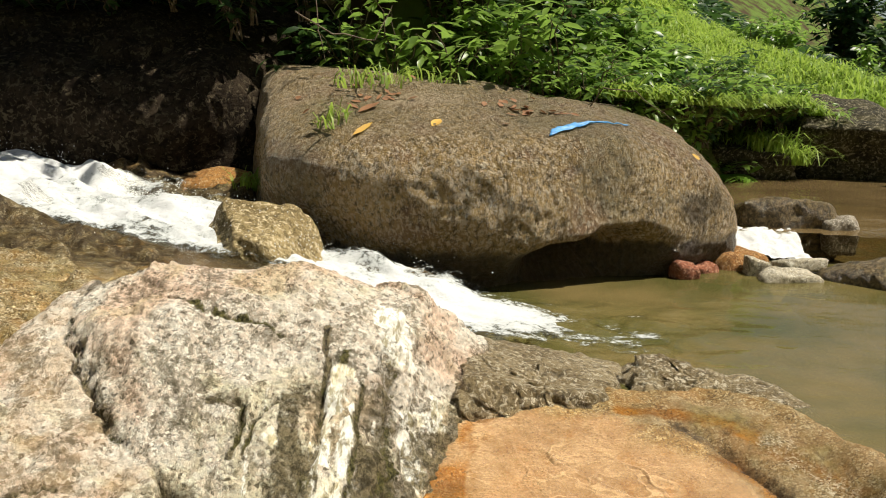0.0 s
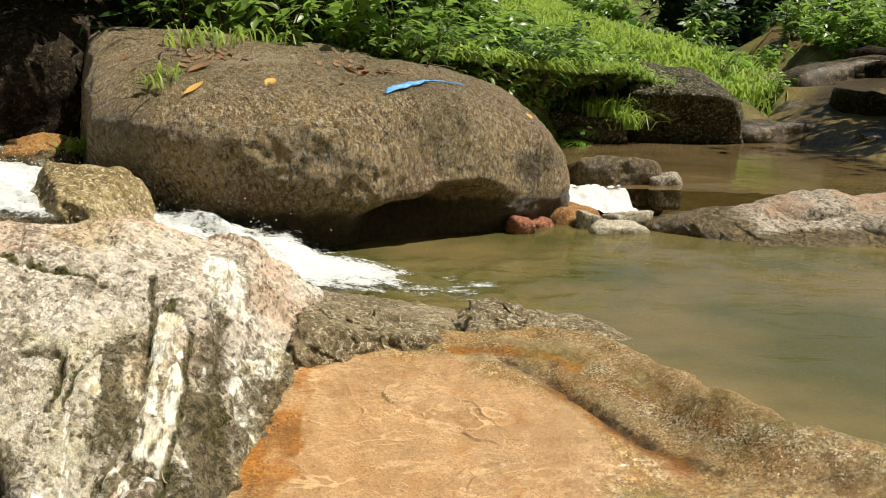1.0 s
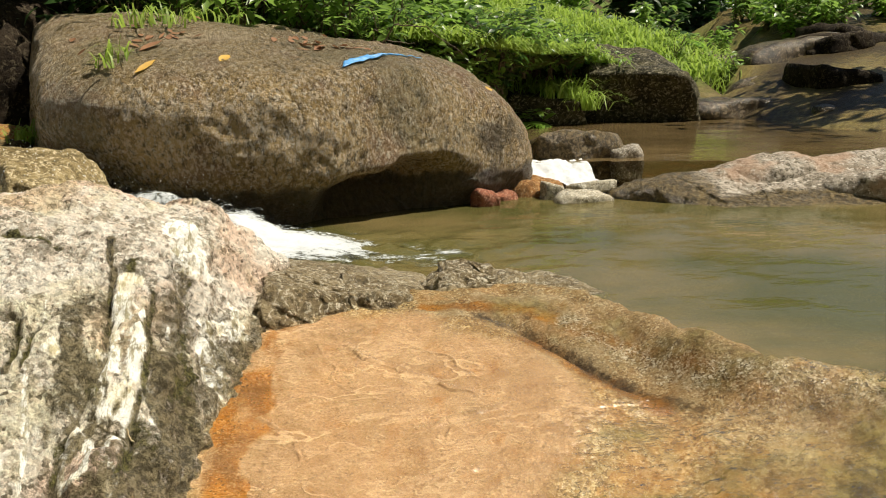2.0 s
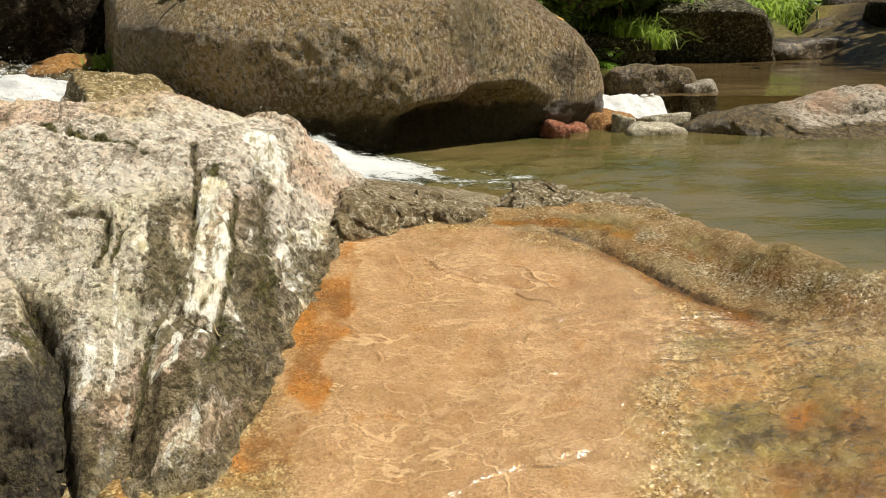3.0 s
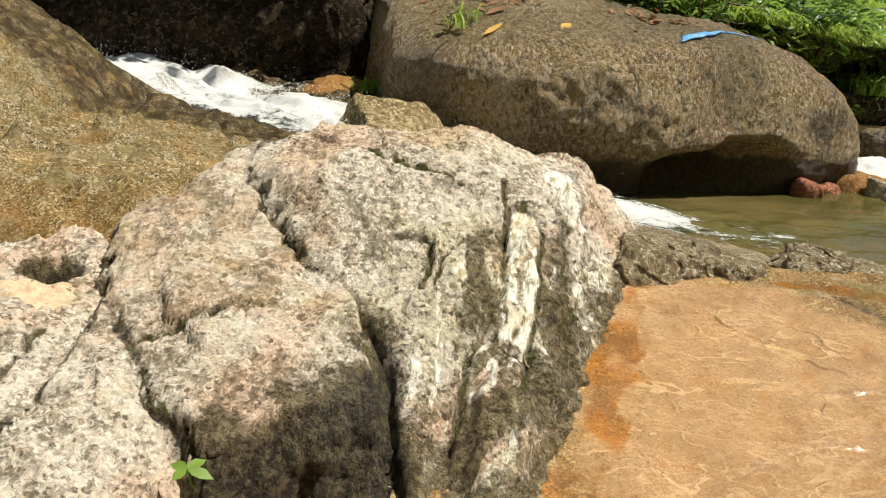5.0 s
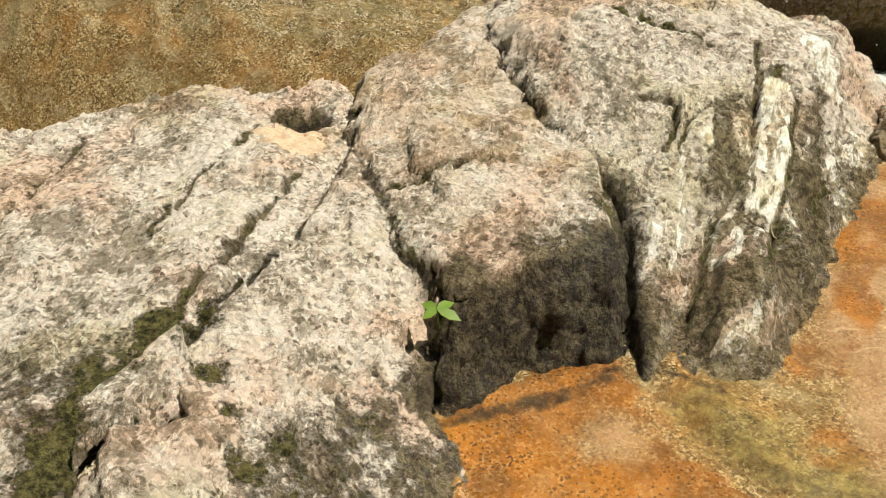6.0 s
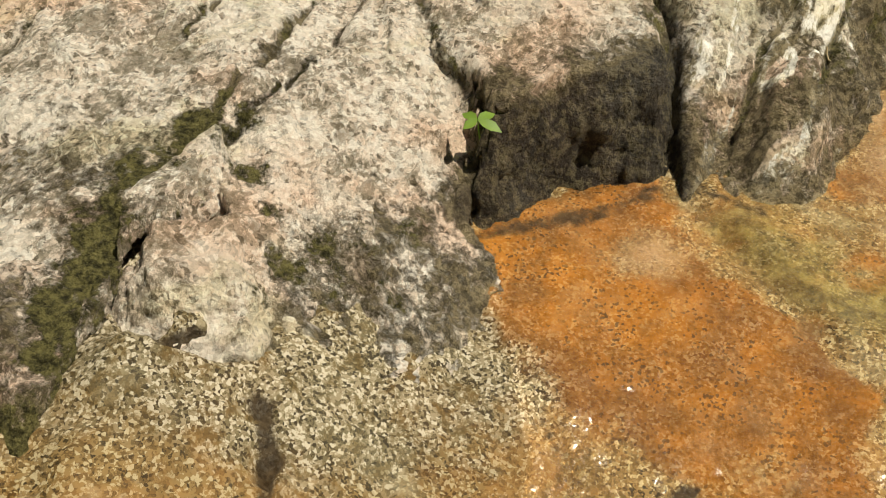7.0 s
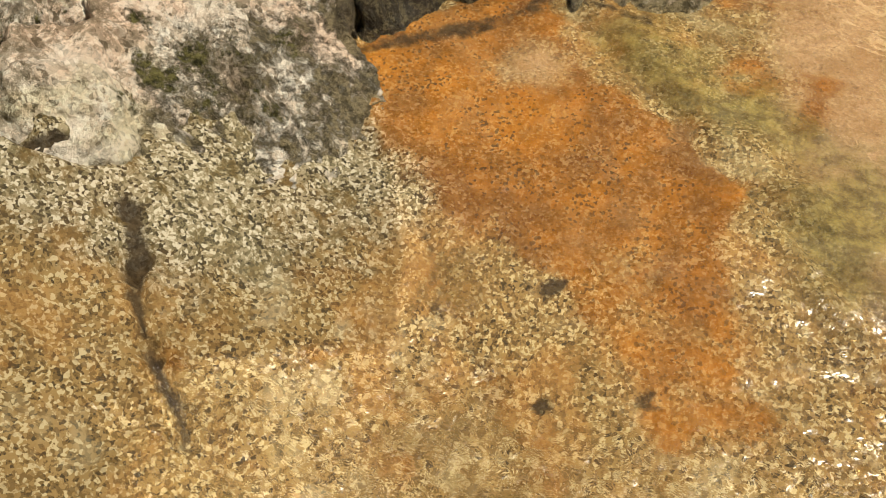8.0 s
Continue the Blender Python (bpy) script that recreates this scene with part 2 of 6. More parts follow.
def crystals(p, scale, dark, grey, cream, white):
    """Coarse granite: one colour a crystal."""
    where = p.node("ShaderNodeMix")
    where.data_type = "VECTOR"
    wob = p.node("ShaderNodeTexNoise", Vector=p.place, Scale=scale * 0.7, Detail=1.0).outputs["Color"]
    where.inputs["Factor"].default_value = 0.008
    p.put(where.inputs["A"], p.place)
    p.put(where.inputs["B"], wob)
    pick = p.red(p.cells(scale, where=where.outputs["Result"]))
    pick = p.sum(pick, p.sum(p.sum(p.noise(scale * 1.6, 4, 0.7, 0.3), 0.5, "SUBTRACT"), 0.9, "MULTIPLY"))
    return p.ramp(pick, [(0.0, dark), (0.09, grey), (0.36, cream), (0.80, white)], "CONSTANT"), pick


def granite_mat():
    """Pale dry granite of the outcrop; moss, joints, the quartz vein and rust by marks on the mesh."""
    p = Paint("granite")
    grains, pick = crystals(p, 88, (0.17, 0.14, 0.10), (0.46, 0.39, 0.305), (0.75, 0.635, 0.515), (0.92, 0.85, 0.735))
    large = p.noise(3.4, 5, 0.65, 0.5)
    lean = p.sum(p.sum(large, 0.5, "SUBTRACT"), 0.55, "MULTIPLY")
    blotch = p.noise(11, 6, 0.75, 0.25, p.stretch(1.25, 0.75, 1.0, 0.5))
    fleck = p.noise(30, 7, 0.8, 0.15, p.stretch(1.2, 0.7, 1.0, 0.5))
    col = p.mix(p.mask(p.sum(fleck, lean), 0.485, 0.42), grains, p.mix(0.3, (0.20, 0.175, 0.12), grains))
    col = p.mix(p.mask(p.sum(blotch, lean), 0.44, 0.36), col, p.mix(0.45, (0.17, 0.15, 0.10), col))
    col = p.mix(p.sum(p.mask(p.sum(p.noise(22, 7, 0.8, 0.2), lean), 0.52, 0.57), 0.88, "MULTIPLY"), col, p.mix(0.25, (0.93, 0.88, 0.78), grains))
    scab = p.noise(8.5, 8, 0.8, 0.4, p.stretch(1.25, 0.75, 1.0, 0.4))
    col = p.mix(p.sum(p.mask(p.sum(scab, lean), 0.535, 0.575), 0.8, "MULTIPLY"), col, p.mix(0.5, (0.93, 0.86, 0.74), grains))
    col = p.mix(p.sum(p.mask(p.sum(scab, lean), 0.435, 0.40), 0.75, "MULTIPLY"), col, p.mix(0.35, (0.15, 0.125, 0.085), grains))
    tone = p.noise(1.9, 4, 0.6, 0.4)
    col = p.mix(p.sum(p.mask(tone, 0.47, 0.62), 0.75, "MULTIPLY"), col, p.mix(1.0, col, (1.0, 0.80, 0.70), "MULTIPLY"))
    col = p.mix(p.sum(p.mask(p.noise(2.6, 5, 0.65, 0.5), 0.50, 0.64), 0.7, "MULTIPLY"), col, p.mix(1.0, col, (0.80, 0.80, 0.62), "MULTIPLY"))
    plate = p.cells(13, "Distance", "F2", where=p.stretch(1.0, 0.6, 1.0, 0.5))
    rust = p.sum(p.mark("rust"), p.mask(p.noise(9, 4, 0.6), 0.3, 0.75), "MULTIPLY")
    col = p.mix(p.sum(rust, 0.85, "MULTIPLY"), col, p.mix(0.6, (0.62, 0.30, 0.10), (0.55, 0.40, 0.22)))
    vein = p.mask(p.sum(p.mark("vein"), p.sum(p.noise(24, 6, 0.75, 0.8), 0.5, "SUBTRACT")), 0.40, 0.52)
    chalk = p.mix(p.mask(p.noise(34, 6, 0.75, 0.2, p.stretch(1.6, 0.5, 0.5)), 0.40, 0.52), (0.42, 0.37, 0.24), (0.93, 0.90, 0.82))
    chalk = p.mix(p.sum(p.mask(p.noise(7, 4, 0.6), 0.52, 0.62), 0.4, "MULTIPLY"), chalk, (0.86, 0.72, 0.42))
    col = p.mix(vein, col, chalk)
    # this mark carries algae and also painted shade of undercut and pothole
    algae_shade = p.mask(p.sum(p.mark("algae_shade"), p.sum(p.sum(p.noise(26, 6, 0.78, 0.4), 0.5, "SUBTRACT"), 2.0, "MULTIPLY")), 0.25, 0.55)
    col = p.mix(p.sum(algae_shade, 0.92, "MULTIPLY"), col, p.mix(p.mask(p.mark("algae_shade"), 0.62, 0.95), p.mix(p.mask(p.noise(36, 6, 0.78, 0.1), 0.43, 0.57), (0.072, 0.056, 0.024), (0.31, 0.25, 0.14)), p.mix(p.mask(p.noise(34, 7, 0.82, 0.2), 0.47, 0.57), (0.006, 0.005, 0.003), (0.13, 0.108, 0.058))))
    moss = p.mask(p.sum(p.mark("moss"), p.sum(p.sum(p.noise(22, 6, 0.75), 0.5, "SUBTRACT"), 1.8, "MULTIPLY")), 0.34, 0.58)
    col = p.mix(moss, col, p.mix(p.mask(p.noise(55, 5, 0.75), 0.36, 0.64), (0.028, 0.026, 0.009), (0.23, 0.205, 0.075)))
    h = p.sum(p.sum(blotch, 1.6, "MULTIPLY"), p.sum(pick, 0.45, "MULTIPLY"))
    h = p.sum(h, p.sum(p.sum(p.noise(48, 5, 0.75), 2.4, "MULTIPLY"), p.sum(algae_shade, moss, "MAXIMUM"), "MULTIPLY"))
    shard = p.red(p.cells(34, where=p.stretch(1.0, 0.65, 1.0, 0.5)))
    h = p.sum(p.sum(p.sum(h, fleck), p.sum(plate, 0.8, "MULTIPLY")), p.sum(shard, 0.35, "MULTIPLY"))
    n = p.bump(h, p.sum(0.9, p.sum(vein, -0.2, "MULTIPLY")), 0.022)
    return p.finish(col, p.sum(0.62, p.sum(pick, 0.3, "MULTIPLY")), n, **{"Specular IOR Level": 0.2})


def slab_mat():
    """Wet bedrock: tan granite with rust, olive slime, soil and litter on the banks; caustic lines and shade in hollows
    are painted.
    """
    p = Paint("wet_bedrock")
    grains, pick = crystals(p, 168, (0.026, 0.018, 0.009), (0.12, 0.072, 0.024), (0.235, 0.152, 0.060), (0.43, 0.35, 0.20))
    murk = p.noise(6.5, 5, 0.7, 0.6)
    grains = p.mix(p.mask(murk, 0.56, 0.36), grains, p.mix(0.6, grains, (0.13, 0.075, 0.022)))
    grains = p.mix(p.sum(p.mask(p.noise(10, 4, 0.65), 0.56, 0.68), 0.5, "MULTIPLY"), grains, p.mix(0.5, grains, (0.52, 0.45, 0.30)))
    zone = p.noise(3.6, 5, 0.65, 0.4)
    grains = p.mix(p.sum(p.mask(zone, 0.52, 0.62), 0.55, "MULTIPLY"), grains, p.mix(0.5, grains, (0.42, 0.20, 0.055)))
    grains = p.mix(p.sum(p.mask(zone, 0.47, 0.38), 0.5, "MULTIPLY"), grains, p.mix(0.5, grains, (0.40, 0.36, 0.23)))
    grains = p.mix(0.10, grains, p.mix(p.noise(55, 5, 0.7), (0.10, 0.065, 0.022), (0.34, 0.24, 0.105)))
    tan = p.mix(p.mask(p.noise(7, 4, 0.6), 0.35, 0.7), (0.29, 0.178, 0.096), (0.38, 0.247, 0.143))
    tan = p.mix(p.sum(p.mask(p.noise(130, 3, 0.7), 0.38, 0.62), 0.5, "MULTIPLY"), tan, (0.205, 0.118, 0.056))
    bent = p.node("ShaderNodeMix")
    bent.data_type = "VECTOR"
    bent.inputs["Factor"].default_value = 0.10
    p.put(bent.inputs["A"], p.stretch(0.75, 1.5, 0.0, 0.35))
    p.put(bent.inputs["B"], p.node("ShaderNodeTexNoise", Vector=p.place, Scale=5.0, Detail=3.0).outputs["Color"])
    # pale contour lines paint the water's caustic light into the colour
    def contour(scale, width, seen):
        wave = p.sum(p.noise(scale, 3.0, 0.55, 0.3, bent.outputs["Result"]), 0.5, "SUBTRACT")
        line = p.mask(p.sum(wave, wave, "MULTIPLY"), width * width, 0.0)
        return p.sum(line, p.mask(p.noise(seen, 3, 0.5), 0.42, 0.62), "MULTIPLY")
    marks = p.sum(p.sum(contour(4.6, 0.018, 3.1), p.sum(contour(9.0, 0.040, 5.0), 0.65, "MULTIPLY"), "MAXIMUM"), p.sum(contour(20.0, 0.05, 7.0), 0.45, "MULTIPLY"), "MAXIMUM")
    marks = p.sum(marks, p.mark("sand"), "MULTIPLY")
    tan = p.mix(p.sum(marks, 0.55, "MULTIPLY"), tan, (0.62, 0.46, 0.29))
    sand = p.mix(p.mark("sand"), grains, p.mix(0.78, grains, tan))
    rust_col = p.mix(p.mask(p.noise(6, 5, 0.6), 0.35, 0.65), (0.12, 0.036, 0.001), (0.33, 0.118, 0.002))
    rust = p.mask(p.sum(p.mark("rust"), p.sum(p.noise(8, 5, 0.65), 0.5, "SUBTRACT")), 0.35, 0.72)
    col = p.mix(p.sum(rust, 0.9, "MULTIPLY"), sand, p.mix(0.74, grains, rust_col))
    speck = p.sum(p.mask(p.red(p.cells(170)), 0.16, 0.10), p.mask(p.noise(12, 3), 0.40, 0.56), "MULTIPLY")
    col = p.mix(p.sum(p.sum(speck, p.mark("rust"), "MULTIPLY"), 0.85, "MULTIPLY"), col, (0.035, 0.022, 0.012))
    slime = p.mask(p.sum(p.mark("slime"), p.sum(p.noise(5, 5, 0.65), 0.5, "SUBTRACT")), 0.35, 0.75)
    col = p.mix(p.sum(slime, 0.8, "MULTIPLY"), col, p.mix(p.mask(p.noise(30, 5, 0.7), 0.35, 0.65), (0.05, 0.040, 0.009), (0.21, 0.168, 0.056)))
    pale = p.mask(p.sum(p.mark("pale"), p.sum(p.noise(12, 6, 0.75), 0.5, "SUBTRACT")), 0.30, 0.75)
    col = p.mix(p.sum(pale, 0.8, "MULTIPLY"), col, p.mix(p.mask(p.noise(16, 6, 0.75, 0.5), 0.50, 0.40), p.ramp(pick, [(0.0, (0.03, 0.026, 0.016)), (0.2, (0.15, 0.13, 0.075)), (0.45, (0.29, 0.25, 0.165)), (0.78, (0.54, 0.49, 0.38))], "CONSTANT"), p.mix(0.65, grains, (0.055, 0.048, 0.020))))
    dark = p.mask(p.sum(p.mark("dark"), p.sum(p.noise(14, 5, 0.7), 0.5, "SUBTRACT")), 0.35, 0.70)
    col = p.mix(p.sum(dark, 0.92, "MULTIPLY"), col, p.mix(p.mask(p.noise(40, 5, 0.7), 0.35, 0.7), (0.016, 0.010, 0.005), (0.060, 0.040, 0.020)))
    soil = p.mix(p.noise(12, 5, 0.7), (0.022, 0.014, 0.008), (0.09, 0.058, 0.03))
    col = p.mix(p.mark("soil"), col, p.mix(p.mask(p.noise(1.3, 4), 0.35, 0.6), soil, (0.10, 0.15, 0.03)))
    h = p.sum(p.sum(p.noise(30, 5, 0.65), 1.2, "MULTIPLY"), p.sum(pick, 0.25, "MULTIPLY"))
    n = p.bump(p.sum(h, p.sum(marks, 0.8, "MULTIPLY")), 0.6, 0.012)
    return p.finish(col, p.sum(0.5, p.sum(p.mark("soil"), 0.4, "MULTIPLY")), n, **{"Specular IOR Level": 0.12})


def boulder_mat():
    """Weathered brown granite with pale feldspar, stained black near the water; recess shade painted in."""
    p = Paint("brown_granite")
    up = p.stretch(1.0, 1.0, 0.55)
    wob = p.node("ShaderNodeMix")
    wob.data_type = "VECTOR"
    wob.inputs["Factor"].default_value = 0.035
    p.put(wob.inputs["A"], up)
    p.put(wob.inputs["B"], p.node("ShaderNodeTexNoise", Vector=p.place, Scale=22.0, Detail=3.0).outputs["Color"])
    spots = p.cells(24, "Distance", where=wob.outputs["Result"])
    pickup = p.red(p.cells(24, where=wob.outputs["Result"]))
    drip = p.noise(13, 5, 0.7, 0.4, p.stretch(1.0, 1.0, 0.3))
    base = p.mix(p.mask(p.noise(3.2, 5, 0.65), 0.36, 0.64), (0.40, 0.255, 0.082), (0.64, 0.43, 0.19))
    base = p.mix(p.mask(p.noise(26, 7, 0.82, 0.3, p.stretch(1.2, 1.2, 0.8)), 0.425, 0.51), p.mix(0.78, base, (0.05, 0.034, 0.012)), base)
    base = p.mix(p.mask(drip, 0.46, 0.34), base, p.mix(0.6, base, (0.05, 0.036, 0.016)))
    base = p.mix(p.sum(p.mask(p.noise(2.1, 3, 0.6), 0.5, 0.64), 0.6, "MULTIPLY"), base, (0.34, 0.175, 0.10))
    white = p.sum(p.mask(p.sum(spots, p.sum(p.noise(60, 3), 0.25, "MULTIPLY")), 0.46, 0.34), p.mask(p.sum(pickup, p.sum(p.noise(3.0, 4, 0.6), 0.9, "MULTIPLY")), 0.80, 0.98), "MULTIPLY")
    flake = p.mask(p.noise(38, 7, 0.82, 0.3, p.stretch(1.2, 1.2, 0.8)), 0.505, 0.54)
    col = p.mix(p.sum(flake, 0.75, "MULTIPLY"), base, (0.86, 0.71, 0.52))
    col = p.mix(p.sum(p.sum(white, p.mask(p.noise(70, 4, 0.7), 0.45, 0.55), "MULTIPLY"), 0.8, "MULTIPLY"), col, (0.80, 0.71, 0.57))
    col = p.mix(p.sum(p.mask(p.noise(1.6, 4, 0.6), 0.5, 0.7), 0.5, "MULTIPLY"), col, (0.14, 0.13, 0.055))
    top = p.mask(p.mark("top"), 0.2, 0.9)
    col = p.mix(p.sum(top, 0.42, "MULTIPLY"), col, p.mix(p.mask(p.noise(30, 6, 0.78, 0.2), 0.40, 0.60), (0.20, 0.15, 0.075), (0.52, 0.42, 0.28)))
    sand = p.mask(p.sum(p.mark("sand"), p.sum(p.noise(14, 4, 0.6), 0.5, "SUBTRACT")), 0.4, 0.6)
    col = p.mix(p.sum(sand, 0.8, "MULTIPLY"), col, (0.60, 0.47, 0.31))
    # dark tone for the wet foot and for shade painted in the recess
    wet_shade = p.mask(p.sum(p.mark("wet_shade"), p.sum(p.noise(6, 4), 0.5, "SUBTRACT")), 0.35, 0.7)
    col = p.mix(p.sum(wet_shade, 0.8, "MULTIPLY"), col, p.mix(p.noise(40, 4), (0.025, 0.02, 0.013), (0.10, 0.08, 0.05)))
    h = p.sum(p.sum(p.sum(p.noise(26, 7, 0.8), 2.4, "MULTIPLY"), p.sum(white, 0.5, "MULTIPLY")), p.sum(p.red(p.cells(26, where=wob.outputs["Result"])), 0.12, "MULTIPLY"))
    n = p.bump(h, 1.0, 0.05)
    return p.finish(col, p.sum(0.50, p.sum(wet_shade, -0.2, "MULTIPLY")), n, **{"Specular IOR Level": 0.5})


def stone_mat(name, dark, light, spot, scale=40, gloss=0.7, shine=0.3):
    p = Paint(name)
    big = p.mask(p.noise(4, 5, 0.65), 0.35, 0.65)
    col = p.mix(big, dark, light)
    fleck = p.noise(scale, 6, 0.75, 0.2)
    col = p.mix(p.mask(fleck, 0.52, 0.42), col, p.mix(0.7, col, tuple(0.4 * c for c in dark)))
    col = p.mix(p.mask(p.noise(scale * 1.3, 5, 0.7, 0.8), 0.53, 0.60), col, spot)
    n = p.bump(p.sum(fleck, p.noise(scale * 0.3, 5, 0.7)), 1.0, 0.025)
    return p.finish(col, gloss, n, **{"Specular IOR Level": shine})


def shelf_mat():
    """Pale grey rock, brown and wet towards the water."""
    p = Paint("pale_shelf_rock")
    fleck = p.noise(30, 6, 0.75, 0.2)
    dry = p.mix(p.mask(p.noise(5, 5, 0.65), 0.35, 0.65), (0.25, 0.20, 0.14), (0.47, 0.40, 0.32))
    dry = p.mix(p.mask(fleck, 0.52, 0.42), dry, (0.12, 0.095, 0.06))
    dry = p.mix(p.mask(p.noise(40, 5, 0.7, 0.8), 0.55, 0.62), dry, (0.62, 0.56, 0.48))
    dry = p.mix(p.sum(p.mask(p.noise(2.2, 4, 0.6), 0.52, 0.66), 0.6, "MULTIPLY"), dry, (0.42, 0.24, 0.14))
    damp_shade = p.mix(p.mask(fleck, 0.42, 0.60), (0.05, 0.035, 0.013), (0.21, 0.15, 0.068))
    damp_shade = p.mix(p.sum(p.mask(p.noise(60, 4, 0.7), 0.60, 0.66), 0.5, "MULTIPLY"), damp_shade, (0.40, 0.34, 0.24))
    wet_shade = p.mask(p.sum(p.mark("wet_shade"), p.sum(p.noise(5, 5, 0.7), 0.5, "SUBTRACT")), 0.35, 0.62)
    n = p.bump(p.sum(fleck, p.noise(9, 5, 0.7)), 1.0, 0.025)
    return p.finish(p.mix(wet_shade, dry, damp_shade), p.sum(0.75, p.sum(wet_shade, -0.45, "MULTIPLY")), n)


def film_mat():
    """Clear running water."""
    p = Paint("clear_water")
    big = p.noise(8, 2, 0.5, 0.9, p.stretch(0.7, 1.6, 1, 0.5))
    fine = p.noise(42, 2, 0.5, 0.8, p.stretch(1.0, 1.5, 1, 0.5))
    h = p.sum(p.sum(big, 2.2, "MULTIPLY"), fine)
    amount = p.mark("swift")
    n = p.node("ShaderNodeBump", Height=h, Distance=0.045)
    p.put(n.inputs["Strength"], amount)
    through_it = p.node("ShaderNodeBsdfRefraction", Roughness=0.03, IOR=1.33, Color=(0.97, 0.96, 0.92), Normal=n.outputs["Normal"])
    shine = p.node("ShaderNodeBsdfGlossy", Roughness=0.19, Normal=n.outputs["Normal"])
    edge = p.node("ShaderNodeFresnel", IOR=1.33, Normal=n.outputs["Normal"])
    g = p.node("ShaderNodeMixShader", Fac=edge.outputs[0])
    p.tree.links.new(through_it.outputs[0], g.inputs[1])
    p.tree.links.new(shine.outputs[0], g.inputs[2])
    return p.end(g.outputs[0])


def murk_mat(name, silt, tint, cloud):
    """Standing water with silt in it."""
    p = Paint(name)
    col = p.mix(p.mask(p.noise(1.1, 4, 0.55), 0.35, 0.7), silt, tint)
    body = p.node("ShaderNodeBsdfDiffuse", Color=col)
    clear = p.node("ShaderNodeBsdfTransparent", Color=(0.86, 0.82, 0.62))
    inner = p.node("ShaderNodeMixShader", Fac=cloud)
    p.tree.links.new(clear.outputs[0], inner.inputs[1])
    p.tree.links.new(body.outputs[0], inner.inputs[2])
    h = p.sum(p.noise(7, 3, 0.5, 0.4, p.stretch(0.6, 1.3, 1, 0.3)), p.sum(p.noise(28, 2, 0.5, 0.5), 0.3, "MULTIPLY"))
    n = p.bump(h, 0.08, 0.05)
    shine = p.node("ShaderNodeBsdfGlossy", Roughness=0.04)
    p.put(shine.inputs["Normal"], n)
    edge = p.node("ShaderNodeFresnel", IOR=1.33)
    p.put(edge.inputs["Normal"], n)
    both = p.node("ShaderNodeMixShader")
    p.tree.links.new(edge.outputs[0], both.inputs[0])
    p.tree.links.new(inner.outputs[0], both.inputs[1])
    p.tree.links.new(shine.outputs[0], both.inputs[2])
    return p.end(both.outputs[0])


def foam_mat():
    """White water: dense froth that thins to clear streaks at its edges."""
    p = Paint("white_water")
    streak = p.noise(7, 5, 0.68, 0.3, p.stretch(0.9, 1.4, 1.2, 0.52))
    fine = p.noise(42, 5, 0.7, 0.2)
    froth = p.sum(p.sum(p.sum(streak, p.sum(fine, 0.6, "MULTIPLY")), 0.8, "SUBTRACT"), 1.9, "MULTIPLY")
    white = p.mask(p.sum(p.mark("foam"), froth), 0.05, 0.95)
    col = p.mix(white, (0.50, 0.54, 0.53), (0.88, 0.89, 0.90))
    n = p.bump(p.sum(streak, p.sum(fine, 0.5, "MULTIPLY")), 0.55, 0.03)
    body = p.node("ShaderNodeBsdfPrincipled", **{"Base Color": col, "Roughness": p.sum(0.15, p.sum(white, 0.5, "MULTIPLY")), "Normal": n, "IOR": 1.33})
    deep = p.node("ShaderNodeBsdfTranslucent", Color=col)
    froth_body = p.node("ShaderNodeMixShader", Fac=0.3)
    p.tree.links.new(body.outputs[0], froth_body.inputs[1])
    p.tree.links.new(deep.outputs[0], froth_body.inputs[2])
    clear = p.node("ShaderNodeBsdfTransparent", Color=(0.93, 0.95, 0.92))
    both = p.node("ShaderNodeMixShader", Fac=p.mask(white, 0.0, 0.5))
    p.tree.links.new(clear.outputs[0], both.inputs[1])
    p.tree.links.new(froth_body.outputs[0], both.inputs[2])
    return p.end(both.outputs[0])


def leaf_mat(name, dark, light, gloss=0.45, through=0.35):
    p = Paint(name)
    col = p.mix(p.random(), dark, light)
    col = p.mix(p.sum(p.mask(p.noise(18, 3), 0.4, 0.7), 0.35, "MULTIPLY"), col, tuple(1.35 * c for c in light))
    face = p.node("ShaderNodeBsdfPrincipled", **{"Base Color": col, "Roughness": gloss})
    glow = p.node("ShaderNodeBsdfTranslucent", Color=p.mix(0.5, col, tuple(min(1, 2.2 * c) for c in light)))
    both = p.node("ShaderNodeMixShader", Fac=through)
    p.tree.links.new(face.outputs[0], both.inputs[1])
    p.tree.links.new(glow.outputs[0], both.inputs[2])
    return p.end(both.outputs[0])


def plain_mat(name, dark, light, scale=20, gloss=0.7):
    p = Paint(name)
    col = p.mix(p.mask(p.noise(scale, 4, 0.6), 0.35, 0.65), dark, light)
    return p.finish(col, gloss, p.bump(p.noise(scale * 3, 4, 0.6), 0.4, 0.004))


GRANITE, BEDROCK, BROWN = granite_mat(), slab_mat(), boulder_mat()
GREY_STONE = stone_mat("pale_grey_stone", (0.22, 0.18, 0.125), (0.47, 0.415, 0.335), (0.66, 0.61, 0.53))
# base colours of the next three are darkened to stand in for shade
SHADE_STONE = stone_mat("shade_stone", (0.015, 0.010, 0.006), (0.042, 0.030, 0.019), (0.09, 0.072, 0.046), 20, 0.7, 0.08)
MOSSY_STONE = stone_mat("mossy_dark_stone", (0.020, 0.018, 0.009), (0.075, 0.064, 0.03), (0.24, 0.21, 0.15), 22, 0.7, 0.15)
RAPID_STONE = stone_mat("brown_wet_slab", (0.035, 0.024, 0.012), (0.11, 0.078, 0.04), (0.22, 0.165, 0.10), 12, 0.3, 0.4)
